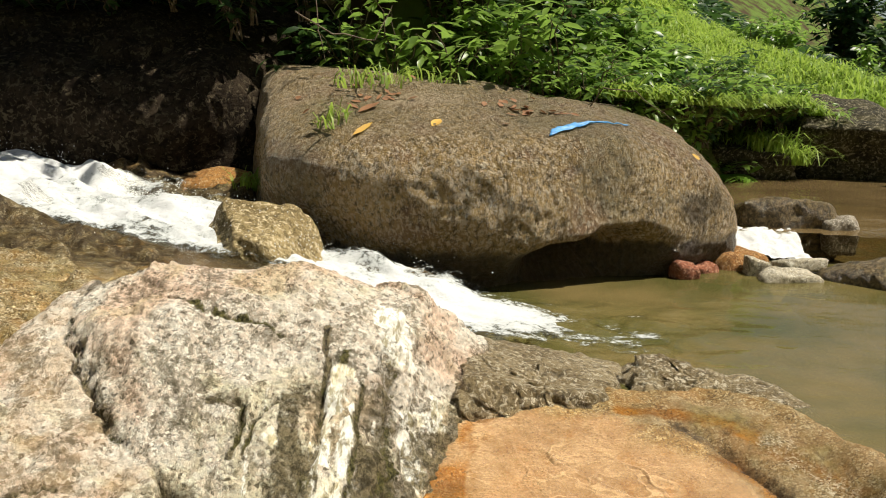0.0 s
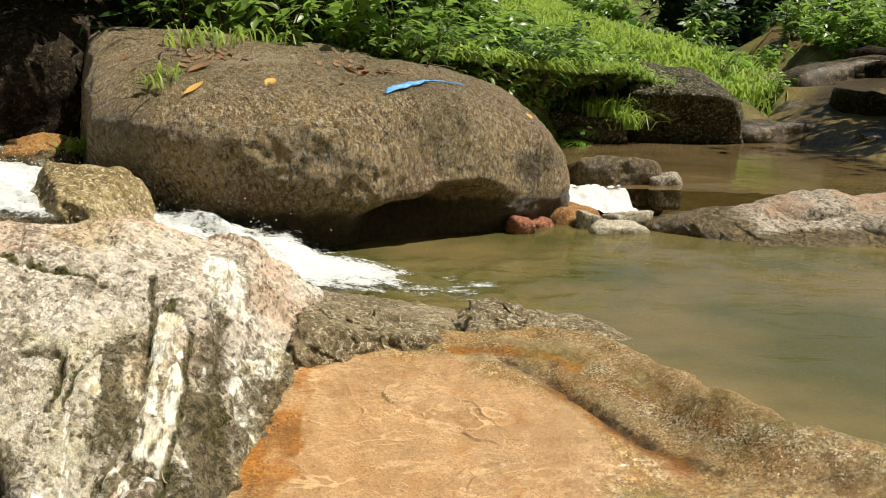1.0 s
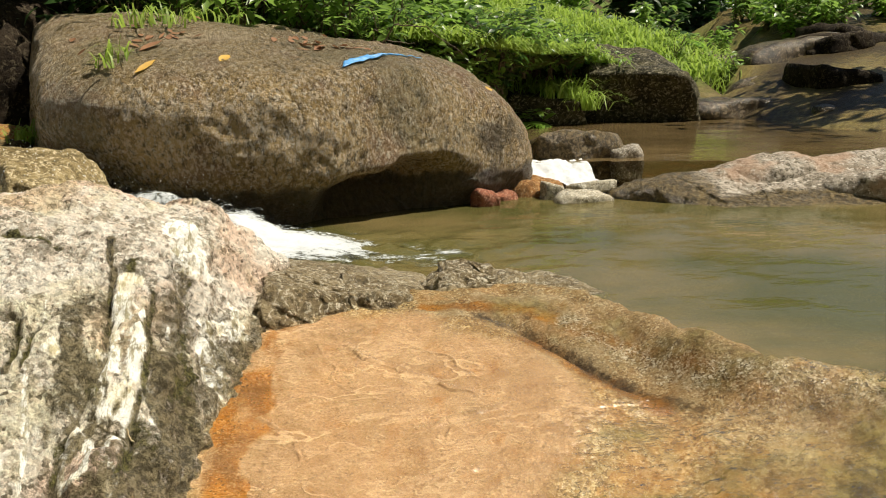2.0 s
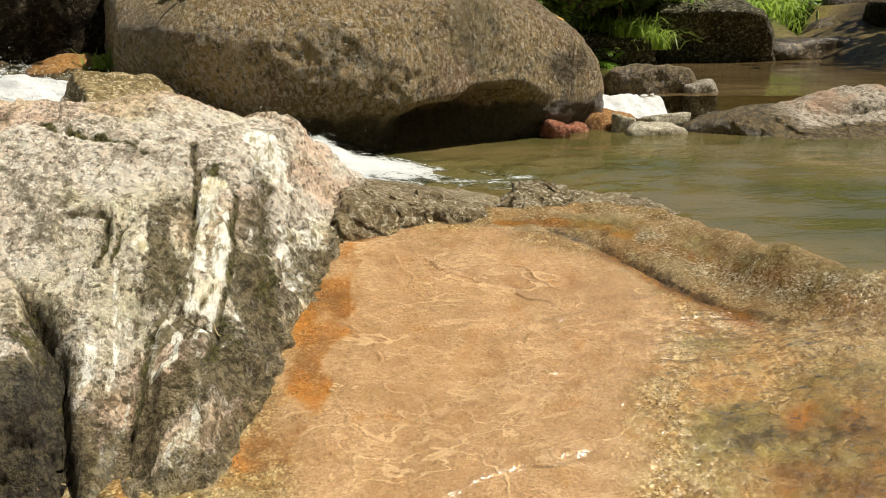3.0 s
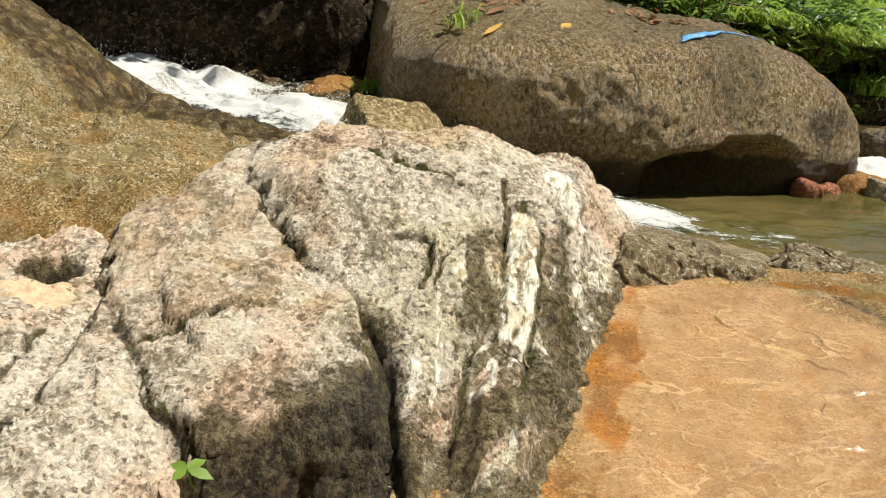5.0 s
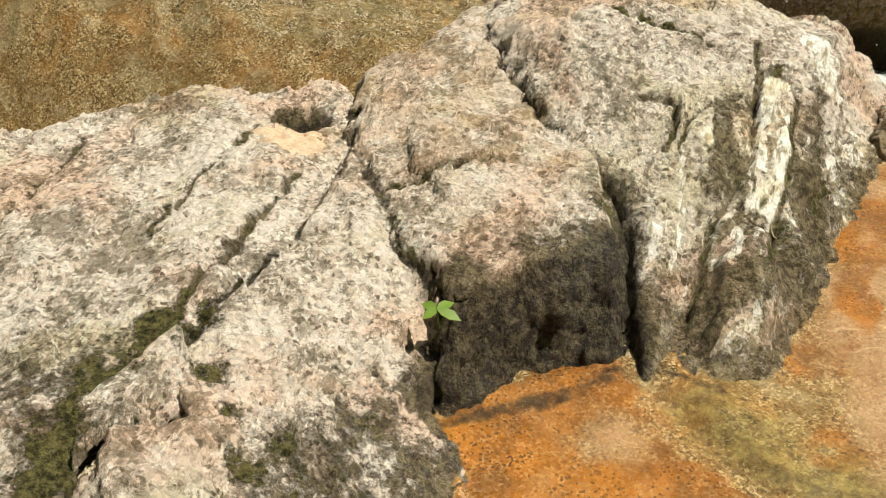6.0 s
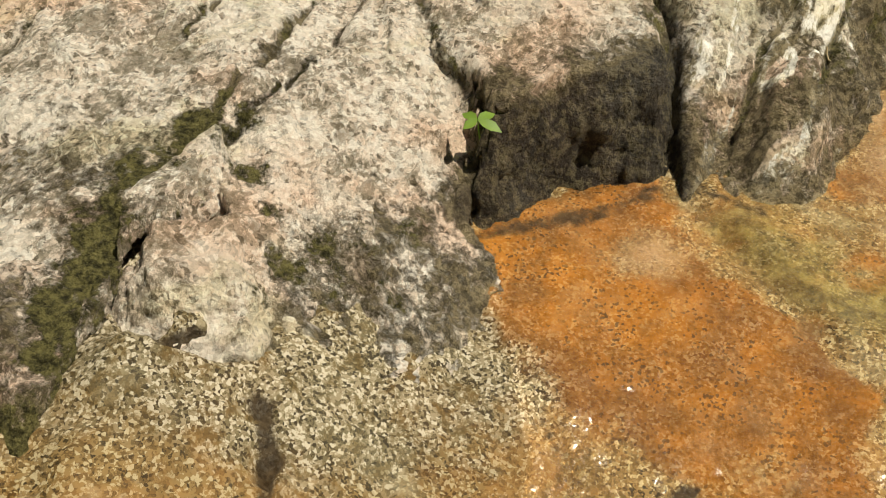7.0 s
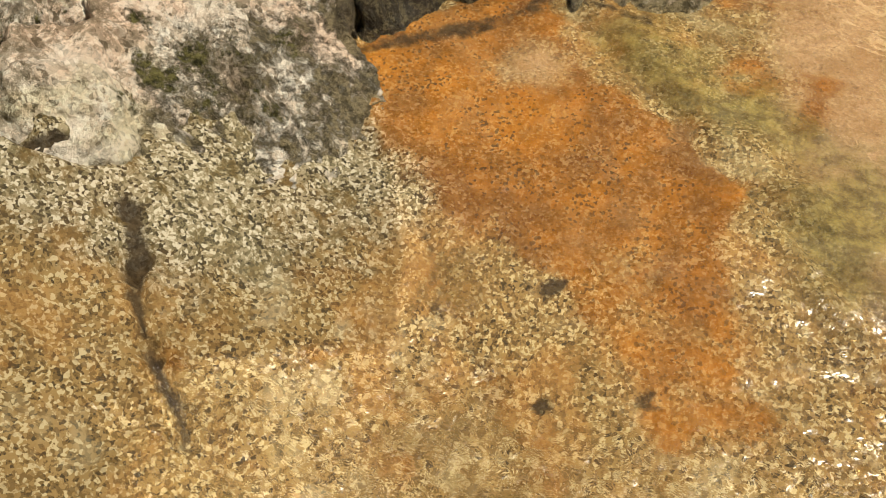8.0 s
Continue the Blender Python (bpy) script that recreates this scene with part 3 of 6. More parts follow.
OCHRE_STONE = stone_mat("ochre_stone", (0.21, 0.15, 0.06), (0.42, 0.32, 0.16), (0.66, 0.55, 0.36), 30)
SHELF_STONE = shelf_mat()
RED_STONE = stone_mat("red_stone", (0.26, 0.085, 0.045), (0.42, 0.15, 0.075), (0.55, 0.30, 0.20))
RUST_STONE = stone_mat("rusty_stone", (0.28, 0.12, 0.03), (0.45, 0.22, 0.06), (0.55, 0.36, 0.18))
CREAM_STONE = stone_mat("cream_stone", (0.42, 0.36, 0.25), (0.62, 0.55, 0.42), (0.76, 0.71, 0.60))
LEDGE_STONE = stone_mat("wet_grey_ledge", (0.17, 0.12, 0.055), (0.36, 0.28, 0.16), (0.62, 0.55, 0.42), 38, 0.35, 0.4)
FILM, POOL_WATER = film_mat(), murk_mat("green_brown_water", (0.100, 0.096, 0.030), (0.22, 0.165, 0.066), 0.75)
UPPER_WATER, FOAM = murk_mat("brown_water", (0.13, 0.09, 0.04), (0.22, 0.15, 0.07), 0.7), foam_mat()
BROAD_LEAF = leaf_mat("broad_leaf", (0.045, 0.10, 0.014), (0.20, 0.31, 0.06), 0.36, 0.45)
# darker copy of the leaf, with shade put into its colour
SHADED_LEAF = leaf_mat("shaded_leaf", (0.018, 0.045, 0.010), (0.045, 0.095, 0.02), 0.4)
FERN_LEAF = leaf_mat("fern_leaf", (0.10, 0.22, 0.025), (0.24, 0.38, 0.06), 0.5, 0.45)
GRASS = leaf_mat("grass_blade", (0.10, 0.18, 0.022), (0.31, 0.41, 0.075), 0.5, 0.42)
DEAD_LEAF = leaf_mat("dead_leaf", (0.12, 0.05, 0.022), (0.30, 0.15, 0.07), 0.7, 0.15)
YELLOW_LEAF = leaf_mat("yellow_leaf", (0.55, 0.30, 0.06), (0.68, 0.42, 0.10), 0.6, 0.25)
BARK = plain_mat("twig_bark", (0.07, 0.045, 0.03), (0.20, 0.15, 0.10), 30)
STRAW = plain_mat("dry_straw", (0.42, 0.32, 0.18), (0.62, 0.52, 0.34), 40)
BLUE = plain_mat("blue_plastic", (0.05, 0.22, 0.50), (0.13, 0.36, 0.66), 25, 0.4)
BLACK_HOLE = plain_mat("pothole_shade", (0.012, 0.008, 0.008), (0.035, 0.022, 0.02), 40)
SAND = plain_mat("pink_sand", (0.46, 0.33, 0.21), (0.60, 0.46, 0.32), 60, 0.9)


# ---- building helpers ----
def part(name, data, material, parent=None, label=""):
    """Links a mesh (or the mesh of a bmesh) as one object, under a thing or a part of it."""
    if isinstance(data, bmesh.types.BMesh):
        mesh = bpy.data.meshes.new(name)
        data.to_mesh(mesh)
        data.free()
        data = mesh
    if not data.materials:
        data.materials.append(material)
    ob = new(name, data)
    if parent is not None:
        ob.parent = parent
    if label:
        ob["label"] = label
    return ob


def mesh_of(name, verts, faces, smooth=True, marks=None):
    mesh = bpy.data.meshes.new(name)
    mesh.from_pydata(np.asarray(verts).tolist(), [], np.asarray(faces).tolist() if isinstance(faces, np.ndarray) else faces)
    if smooth:
        mesh.polygons.foreach_set("use_smooth", [True] * len(mesh.polygons))
    for key, values in (marks or {}).items():
        mesh.attributes.new(key, "FLOAT", "POINT").data.foreach_set("value", np.asarray(values, np.float32))
    mesh.update()
    return mesh


def sheet(name, xs, ys, height, keep=None, marks=None, skirt=0.0):
    """A relief over a grid; keep(x, y, z) picks the places that stay, skirt lets its rim down."""
    x, y = np.meshgrid(xs, ys)
    z = height(x, y)
    ok = np.ones(x.shape, bool) if keep is None else keep(x, y, z)
    cell = ok[:-1, :-1] & ok[1:, :-1] & ok[:-1, 1:] & ok[1:, 1:]
    ids = np.arange(x.size).reshape(x.shape)
    quads = np.stack([ids[:-1, :-1], ids[:-1, 1:], ids[1:, 1:], ids[1:, :-1]], -1)[cell]
    used = np.unique(quads)
    back = np.full(x.size, -1)
    back[used] = np.arange(used.size)
    quads = back[quads]
    vx, vy, vz = x.ravel()[used], y.ravel()[used], z.ravel()[used]
    values = {k: np.broadcast_to(f(vx, vy, vz), vx.shape) for k, f in (marks or {}).items()}
    verts = np.stack([vx, vy, vz], 1)
    if skirt:
        sides = np.concatenate([quads[:, [0, 1]], quads[:, [1, 2]], quads[:, [2, 3]], quads[:, [3, 0]]])
        key = np.minimum(sides[:, 0], sides[:, 1]) * verts.shape[0] + np.maximum(sides[:, 0], sides[:, 1])
        _, first, count = np.unique(key, return_index=True, return_counts=True)
        rim = sides[first[count == 1]]
        ends = np.unique(rim)
        low = np.full(verts.shape[0], -1)
        low[ends] = verts.shape[0] + np.arange(ends.size)
        verts = np.concatenate([verts, verts[ends] - np.array([0, 0, skirt])])
        values = {k: np.concatenate([v, v[ends]]) for k, v in values.items()}
        quads = np.concatenate([quads, np.stack([rim[:, 1], rim[:, 0], low[rim[:, 0]], low[rim[:, 1]]], 1)])
    return mesh_of(name, verts, quads, True, values)


BALLS = {}


def ball(level):
    if level not in BALLS:
        bm = bmesh.new()
        bmesh.ops.create_icosphere(bm, subdivisions=level, radius=1.0)
        bm.verts.ensure_lookup_table()
        BALLS[level] = (np.array([v.co[:] for v in bm.verts]), [[v.index for v in f.verts] for f in bm.faces])
        bm.free()
    return BALLS[level]


def stone(name, centre, planes, level=5, sharp=9.0, bumps=(0.05, 2.0), pits=(0.012, 9.0), seed=0, marks=None, dents=(), flakes=None):
    """A rock bounded by soft planes, each a normal and a point that it passes through; dents: centre, radius and depth."""
    ways, faces = ball(level)
    c = np.array(centre, float)
    total = np.zeros(len(ways))
    for normal, point in planes:
        n = np.array(normal, float)
        n /= np.linalg.norm(n)
        reach = float(n @ (np.array(point, float) - c))
        total += np.clip(ways @ n / reach, 0, None) ** sharp
    r = total ** (-1.0 / sharp)
    p = c + ways * r[:, None]
    size = float(np.mean(r))
    push = bumps[0] * rough(p[:, 0], p[:, 1], p[:, 2], bumps[1], 3, seed) + pits[0] * rough(p[:, 0], p[:, 1], p[:, 2], pits[1], 3, seed + 50)
    if flakes is None:
        flakes = (0.06 * size, 1.6 / size)
    u, v = p[:, 0] + 0.55 * p[:, 2] + 0.06 * size * grain(p[:, 0] * 4 / size, p[:, 1] * 4 / size, p[:, 2] * 4 / size, seed), p[:, 1] - 0.6 * p[:, 2]
    push = push + flakes[0] * (chips(u, v, flakes[1], seed) + 0.4 * chips(u, v, 2.9 * flakes[1], seed + 1))
    p = p + ways * push[:, None]
    for at, wide, deep in dents:
        gap = np.linalg.norm((p - np.array(at)) / np.array(wide), axis=1)
        p = p - ways * (deep * np.exp(-gap ** 4))[:, None]
    values = {k: f(p[:, 0], p[:, 1], p[:, 2]) for k, f in (marks or {}).items()}
    return mesh_of(name, p, faces, True, values)


def block_planes(centre, half, turn=0.0, tilt=0.12, seed=0):
    """Six unevenly leaning sides of a roughly box-shaped stone."""
    rnd = random.Random(seed)
    c, out = Vector(centre), []
    for axis in range(3):
        for sign in (-1, 1):
            n = Vector([rnd.uniform(-tilt, tilt) for _ in range(3)])
            n[axis] = sign
            p = Vector((0, 0, 0))
            p[axis] = sign * half[axis]
            spin = Matrix.Rotation(turn, 3, "Z")
            out.append(((spin @ n)[:], (c + spin @ p)[:]))
    for _ in range(5):
        n = Vector((rnd.uniform(-1, 1), rnd.uniform(-1, 1), rnd.uniform(-0.2, 1))).normalized()
        spin = Matrix.Rotation(turn, 3, "Z")
        d = sum(abs(n[k]) * half[k] for k in range(3)) * rnd.uniform(0.72, 0.86)
        out.append(((spin @ n)[:], (c + (spin @ n) * d)[:]))
    return out


def thing(ob, label, category, group="", kind=""):
    return tagged(ob, label, category, group, kind)


# ---- ground ----
def stretch_line(low, high, pitch, out_low, out_high, growth=1.16):
    core = list(np.arange(low, high + 1e-6, pitch))
    right, w = [], pitch
    while core[-1] + sum(right) < out_high:
        w *= growth
        right.append(w)
    left, w = [], pitch
    while core[0] - sum(left) > out_low:
        w *= growth
        left.append(w)
    xs = list(core[0] - np.cumsum(left)[::-1]) + core + list(core[-1] + np.cumsum(right))
    return np.array(xs)


def apron(x, y):
    """Lower rock in front of the outcrop, merged into the wet slab."""
    right = -0.4 + 0.52 * (-0.97 - x) + 0.14 * (y - 0.9)
    right = np.minimum(right, -0.16 + 0.2 * (y - 1.3)) - 0.03
    nook, _ = along(x, y, [(-1.44, 1.1), (-1.42, 1.01), (-1.35, 0.955), (-1.27, 0.94), (-1.19, 0.985)])
    right = right + 0.05 * np.exp(-((x + 1.27) ** 2 + (y - 0.90) ** 2) / 0.014) - 0.05 * np.exp(-(nook / 0.022) ** 2) + 0.016 * chips(x + 0.3 * y, y, 9, 41) + 0.007 * chips(x, y, 26, 42)
    cut, cs = along(x, y, [(-1.1, 0.95), (-1.055, 0.9), (-1.02, 0.82), (-0.972, 0.773), (-0.92, 0.727), (-0.88, 0.706), (-0.85, 0.66)])
    edge, es = along(x, y, [(-0.98, 1.6), (-0.917, 1.45), (-0.76, 1.336), (-0.675, 1.257), (-0.607, 1.18), (-0.569, 1.075), (-0.49, 1.04), (-0.44, 0.99), (-0.3, 0.7)])
    return right - 0.04 * np.exp(-((cut + 0.01 * rough(x, y, 0, 14, 2, 43)) / (0.020 - 0.012 * cs)) ** 2), edge, es


def ground_full(x, y):
    z = ground_height(x, y)
    a, edge, es = apron(x, y)
    here = step(-0.3, -0.6, x) * step(2.0, 1.6, y) * step(-2.5, -1.0, y)
    z = np.where(here > 0, smax(z, a - 3 * (1 - here), 0.04), z)
    z = z - 0.018 * np.exp(-(edge / 0.02) ** 2) * step(-1.0, -0.9, x)
    # joint across the slab, beyond the rusty patch
    j, js = along(x, y, [(-0.47, 1.86), (-0.3, 1.68), (-0.1, 1.5), (0.06, 1.36), (0.2, 1.26)])
    z = z - 0.02 * np.exp(-(j / 0.018) ** 2) + 0.02 * np.exp(-((j - 0.07) / 0.05) ** 2) * (x > -0.5 + 0.9 * (1.9 - y))
    near = (np.abs(x) < 4) & (y < 8)
    d, s, _ = lip(x, y)
    z = z + np.where(d < 0.5, np.exp(-(d / 0.2) ** 2) * (0.02 * chips(x + 0.03 * rough(x, y, 0, 9, 2, 45), y, 9, 46)), 0)
    return z + np.where(near, 0.008 * rough(x, y, 0, 7.0, 3, 71) + 0.003 * rough(x, y, 0, 40.0, 2, 72), 0)


def soil_mark(x, y, z):
    side = inside(x, y, BANK + [(60, 90), (-60, 90), (-60, 6.0)])
    far = np.maximum(step(-3.5, -5.5, y), np.maximum(step(5.5, 7.0, x) * step(7, 4, y), step(-4.0, -5.0, x) * step(6.5, 4.5, y)))
    return np.maximum(step(-0.1, 0.25, side), far)


def rust_mark(x, y, z):
    patch = 0.04 * rough(x, y, 0, 6, 3, 57) + inside(x, y, [(-0.97, 1.6), (-0.95, 1.74), (-0.86, 1.83), (-0.74, 1.93), (-0.6, 1.98), (-0.455, 1.78), (-0.21, 1.58), (-0.07, 1.42), (-0.03, 1.2), (-0.02, 1.0), (-0.12, 0.9), (-0.24, 1.05), (-0.40, 1.17), (-0.57, 1.20), (-0.66, 1.28), (-0.83, 1.36), (-0.91, 1.45)])
    peach = np.exp(-(((x + 0.56) / 0.10) ** 2 + ((y - 1.70) / 0.10) ** 2))
    fade = (0.62 + 0.38 * step(1.15, 1.42, y + 0.1 * rough(x, y, 0, 7, 3, 59))) * (1 - 0.75 * peach)
    foot, _ = along(x, y, [(0.16, 3.2), (0.1, 3.05), (0.02, 2.8), (-0.02, 2.53), (-0.07, 2.28), (-0.14, 2.07)])
    blot, _ = along(x, y, [(-0.13, 1.78), (0.05, 1.80), (0.02, 1.66)])
    streak, _ = along(x, y, [(0.62, 3.2), (0.95, 3.16), (1.2, 2.88), (1.45, 2.5)])
    low, _ = along(x, y, [(0.75, 2.05), (1.25, 1.95), (2.0, 1.5)])
    under, _ = along(x, y, [(0.95, 2.95), (1.22, 2.5)])
    return np.maximum.reduce([(0.88 + 0.12 * rough(x, y, 0, 3, 3, 66)) * fade * step(-0.04, 0.05, patch), (0.66 + 0.28 * rough(x, y, 0, 9, 3, 13)) * step(0.085, 0.04, foot + 0.035 * rough(x, y, 0, 7, 3, 12)), 0.62 * np.exp(-(((x + 0.05 * rough(x, y, 0, 7, 2, 20)) / 0.16) ** 2 + ((y - 1.0) / 0.09) ** 2)), 0.75 * np.exp(-((blot + 0.03 * rough(x, y, 0, 9, 3, 15)) / 0.06) ** 2), 0.8 * np.exp(-(streak / 0.045) ** 2),
                              (0.62 + 0.32 * rough(x, y, 0, 4, 3, 16)) * step(0.62, 0.9, x + 0.2 * rough(x, y, 0, 3, 2, 14)) * step(2.3, 2.05, y + 0.15 * (x - 1)), 0.8 * np.exp(-(under / 0.07) ** 2), 0.35 + 0 * x])


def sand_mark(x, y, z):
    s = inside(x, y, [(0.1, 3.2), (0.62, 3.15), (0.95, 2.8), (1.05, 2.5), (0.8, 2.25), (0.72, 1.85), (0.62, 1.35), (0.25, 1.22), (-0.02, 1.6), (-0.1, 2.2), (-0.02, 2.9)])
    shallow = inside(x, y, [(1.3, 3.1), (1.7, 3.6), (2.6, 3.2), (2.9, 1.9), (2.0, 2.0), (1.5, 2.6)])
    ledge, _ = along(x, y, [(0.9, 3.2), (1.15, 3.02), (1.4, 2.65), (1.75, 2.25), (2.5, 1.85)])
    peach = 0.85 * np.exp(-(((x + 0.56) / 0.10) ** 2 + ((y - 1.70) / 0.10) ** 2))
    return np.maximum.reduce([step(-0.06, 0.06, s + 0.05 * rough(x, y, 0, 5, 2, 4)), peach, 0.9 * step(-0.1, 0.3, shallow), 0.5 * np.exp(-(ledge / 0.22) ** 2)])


def slime_mark(x, y, z):
    d, _ = along(x, y, [(1.1, 2.35), (1.6, 1.95), (2.4, 1.5)])
    e, _ = along(x, y, [(-0.35, 1.85), (0.0, 1.62), (0.3, 1.35), (0.5, 0.9)])
    up = step(-1.0, -1.5, x) * step(2.6, 2.9, y) * step(7, 5.5, y)
    upper = step(1.5, 2.2, x) * step(6.0, 6.6, y)
    ledge, _ = along(x, y, [(0.9, 3.2), (1.15, 3.02), (1.4, 2.65), (1.75, 2.25), (2.5, 1.85)])
    rapid = step(4.0, 5.5, x) * step(5, 6.5, y)
    pan = np.exp(-(((x - 0.08) / 0.22) ** 2 + ((y - 1.42) / 0.24) ** 2)) + 0.8 * np.exp(-(((x - 1.08) / 0.16) ** 2 + ((y - 2.40) / 0.10) ** 2))
    return np.maximum.reduce([(0.75 + 0.2 * rough(x, y, 0, 6, 2, 17)) * pan, 0.52 * np.exp(-(ledge / 0.22) ** 2), 0.7 * rapid, 0.5 * np.exp(-(d / 0.2) ** 2), 0.62 * np.exp(-(e / 0.2) ** 2), (0.60 + 0.25 * rough(x, y, 0, 5, 3, 58)) * step(0.6, 1.05, x) * step(2.5, 2.0, y), 0.55 * step(0.2, 0.5, x) * step(1.35, 1.05, y), 0.5 * up, 0.6 * upper, 0.18 + 0 * x])


# shade is painted in the ledge's undercut, round the wedged stone and over the rapids
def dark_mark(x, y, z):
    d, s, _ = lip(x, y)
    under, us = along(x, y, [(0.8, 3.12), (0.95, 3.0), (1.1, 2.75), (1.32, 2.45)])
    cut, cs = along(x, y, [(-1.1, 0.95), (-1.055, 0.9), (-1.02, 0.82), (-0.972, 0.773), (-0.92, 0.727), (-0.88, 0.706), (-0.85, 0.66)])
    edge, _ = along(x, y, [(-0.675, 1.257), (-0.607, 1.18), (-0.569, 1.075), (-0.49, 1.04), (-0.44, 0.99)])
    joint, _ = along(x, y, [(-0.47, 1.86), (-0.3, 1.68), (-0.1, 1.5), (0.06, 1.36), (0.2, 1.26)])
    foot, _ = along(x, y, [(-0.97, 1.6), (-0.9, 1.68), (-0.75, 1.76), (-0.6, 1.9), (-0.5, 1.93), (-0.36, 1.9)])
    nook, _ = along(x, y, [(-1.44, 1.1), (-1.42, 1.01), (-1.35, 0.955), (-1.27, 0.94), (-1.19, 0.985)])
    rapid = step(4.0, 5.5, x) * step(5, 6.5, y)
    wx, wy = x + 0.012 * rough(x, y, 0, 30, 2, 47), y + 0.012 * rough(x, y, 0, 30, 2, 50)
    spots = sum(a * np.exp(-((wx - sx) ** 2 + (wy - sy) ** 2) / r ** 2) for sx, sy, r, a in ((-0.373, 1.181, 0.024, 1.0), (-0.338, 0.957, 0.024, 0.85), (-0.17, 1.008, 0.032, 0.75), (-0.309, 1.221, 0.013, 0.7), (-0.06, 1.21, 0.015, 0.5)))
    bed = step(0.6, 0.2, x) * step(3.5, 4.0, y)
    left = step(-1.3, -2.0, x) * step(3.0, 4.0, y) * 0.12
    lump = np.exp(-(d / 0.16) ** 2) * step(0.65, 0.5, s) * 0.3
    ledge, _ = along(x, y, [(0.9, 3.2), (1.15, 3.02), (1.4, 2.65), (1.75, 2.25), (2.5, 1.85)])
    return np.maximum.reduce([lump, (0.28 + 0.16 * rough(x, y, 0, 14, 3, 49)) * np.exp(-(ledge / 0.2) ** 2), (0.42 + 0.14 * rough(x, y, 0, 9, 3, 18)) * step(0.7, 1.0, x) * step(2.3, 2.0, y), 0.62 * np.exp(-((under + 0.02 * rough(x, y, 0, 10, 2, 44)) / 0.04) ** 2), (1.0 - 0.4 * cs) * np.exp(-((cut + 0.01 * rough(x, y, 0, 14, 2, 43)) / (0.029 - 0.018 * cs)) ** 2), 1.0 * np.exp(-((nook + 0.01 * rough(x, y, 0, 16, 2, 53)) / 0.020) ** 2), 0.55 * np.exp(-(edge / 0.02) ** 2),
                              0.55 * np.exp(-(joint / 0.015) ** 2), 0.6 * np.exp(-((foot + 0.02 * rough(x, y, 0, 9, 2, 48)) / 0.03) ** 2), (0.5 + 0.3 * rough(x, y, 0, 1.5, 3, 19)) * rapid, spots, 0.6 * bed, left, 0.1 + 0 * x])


def pale_mark(x, y, z):
    front = inside(x, y, [(-1.5, 1.15), (-1.0, 1.5), (-0.72, 1.28), (-0.95, 0.95), (-1.5, 0.7)])
    d, s, _ = lip(x, y)
    side, _ = along(x, y, [(1.1, 3.02), (1.35, 2.62), (1.7, 2.25), (2.4, 1.85)])
    up = step(-1.0, -1.5, x) * step(2.6, 2.9, y) * step(7, 5.5, y)
    pebble = inside(x, y, [(-0.62, 1.2), (-0.4, 1.1), (-0.3, 0.8), (-0.6, 0.7)])
    return np.maximum.reduce([0.85 * step(-0.28, 0.12, front), 0.5 * up, 0.55 * np.exp(-(side / 0.10) ** 2), 0.35 * step(-0.05, 0.08, pebble), 0.15 + 0 * x])


GX = stretch_line(-3.4, 3.4, 0.02, -400, 400)
GY = stretch_line(0.2, 6.4, 0.02, -400, 700)
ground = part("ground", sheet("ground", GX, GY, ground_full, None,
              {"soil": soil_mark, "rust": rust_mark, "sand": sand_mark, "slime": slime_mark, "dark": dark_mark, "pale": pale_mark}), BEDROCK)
thing(ground, "wet tan and rust-stained granite bedrock rising into soil banks", "bedrock", kind="structure")

# ---- the outcrop in front: blocks between joints ----
OUTLINES = {
    "hump": [(-1.236, 2.89), (-1.15, 2.77), (-1.0, 2.59), (-0.92, 2.49), (-0.81, 2.405), (-0.72, 2.35), (-0.65, 2.22), (-0.6, 2.08),
             (-0.58, 1.98), (-0.5, 1.8), (-0.1, 1.8), (0.1, 2.2), (0.25, 2.9), (0.45, 3.5), (0.3, 3.9), (-0.4, 4.1), (-1.2, 4.1), (-1.3, 3.3)],
    "pink": [(-0.72, 2.35), (-0.81, 2.405), (-0.92, 2.49), (-1.0, 2.59), (-1.15, 2.77), (-1.236, 2.89), (-1.3, 3.3), (-1.3, 4.0), (-1.8, 3.8), (-1.8, 3.1), (-1.66, 2.86), (-1.56, 2.6), (-1.47, 2.34),
             (-1.385, 2.22), (-1.295, 2.115), (-1.135, 1.935), (-1.005, 1.77), (-0.96, 1.6), (-0.6, 1.7), (-0.58, 1.98), (-0.6, 2.08), (-0.65, 2.22)],
    "wedge": [(-1.47, 2.34), (-1.385, 2.22), (-1.295, 2.115), (-1.135, 1.935), (-1.005, 1.77), (-0.93, 1.6), (-0.8, 1.42), (-0.9, 1.2), (-1.1, 1.1), (-1.25, 1.2), (-1.36, 1.28),
              (-1.44, 1.43), (-1.415, 1.7), (-1.43, 2.0), (-1.44, 2.2)],
    "west": [(-1.47, 2.34), (-1.44, 2.2), (-1.43, 2.0), (-1.415, 1.7), (-1.45, 1.43), (-1.47, 1.3), (-1.46, 1.15), (-1.44, 1.0), (-1.39, 0.82), (-1.33, 0.5), (-1.45, 0.15), (-1.75, -0.1), (-2.2, -0.25), (-2.7, 0.0), (-3.05, 0.5),
             (-3.2, 1.1), (-3.12, 1.7), (-2.95, 2.2), (-2.6, 2.6), (-2.4, 2.85), (-1.95, 3.05), (-1.8, 3.1), (-1.66, 2.86), (-1.56, 2.6)],
}
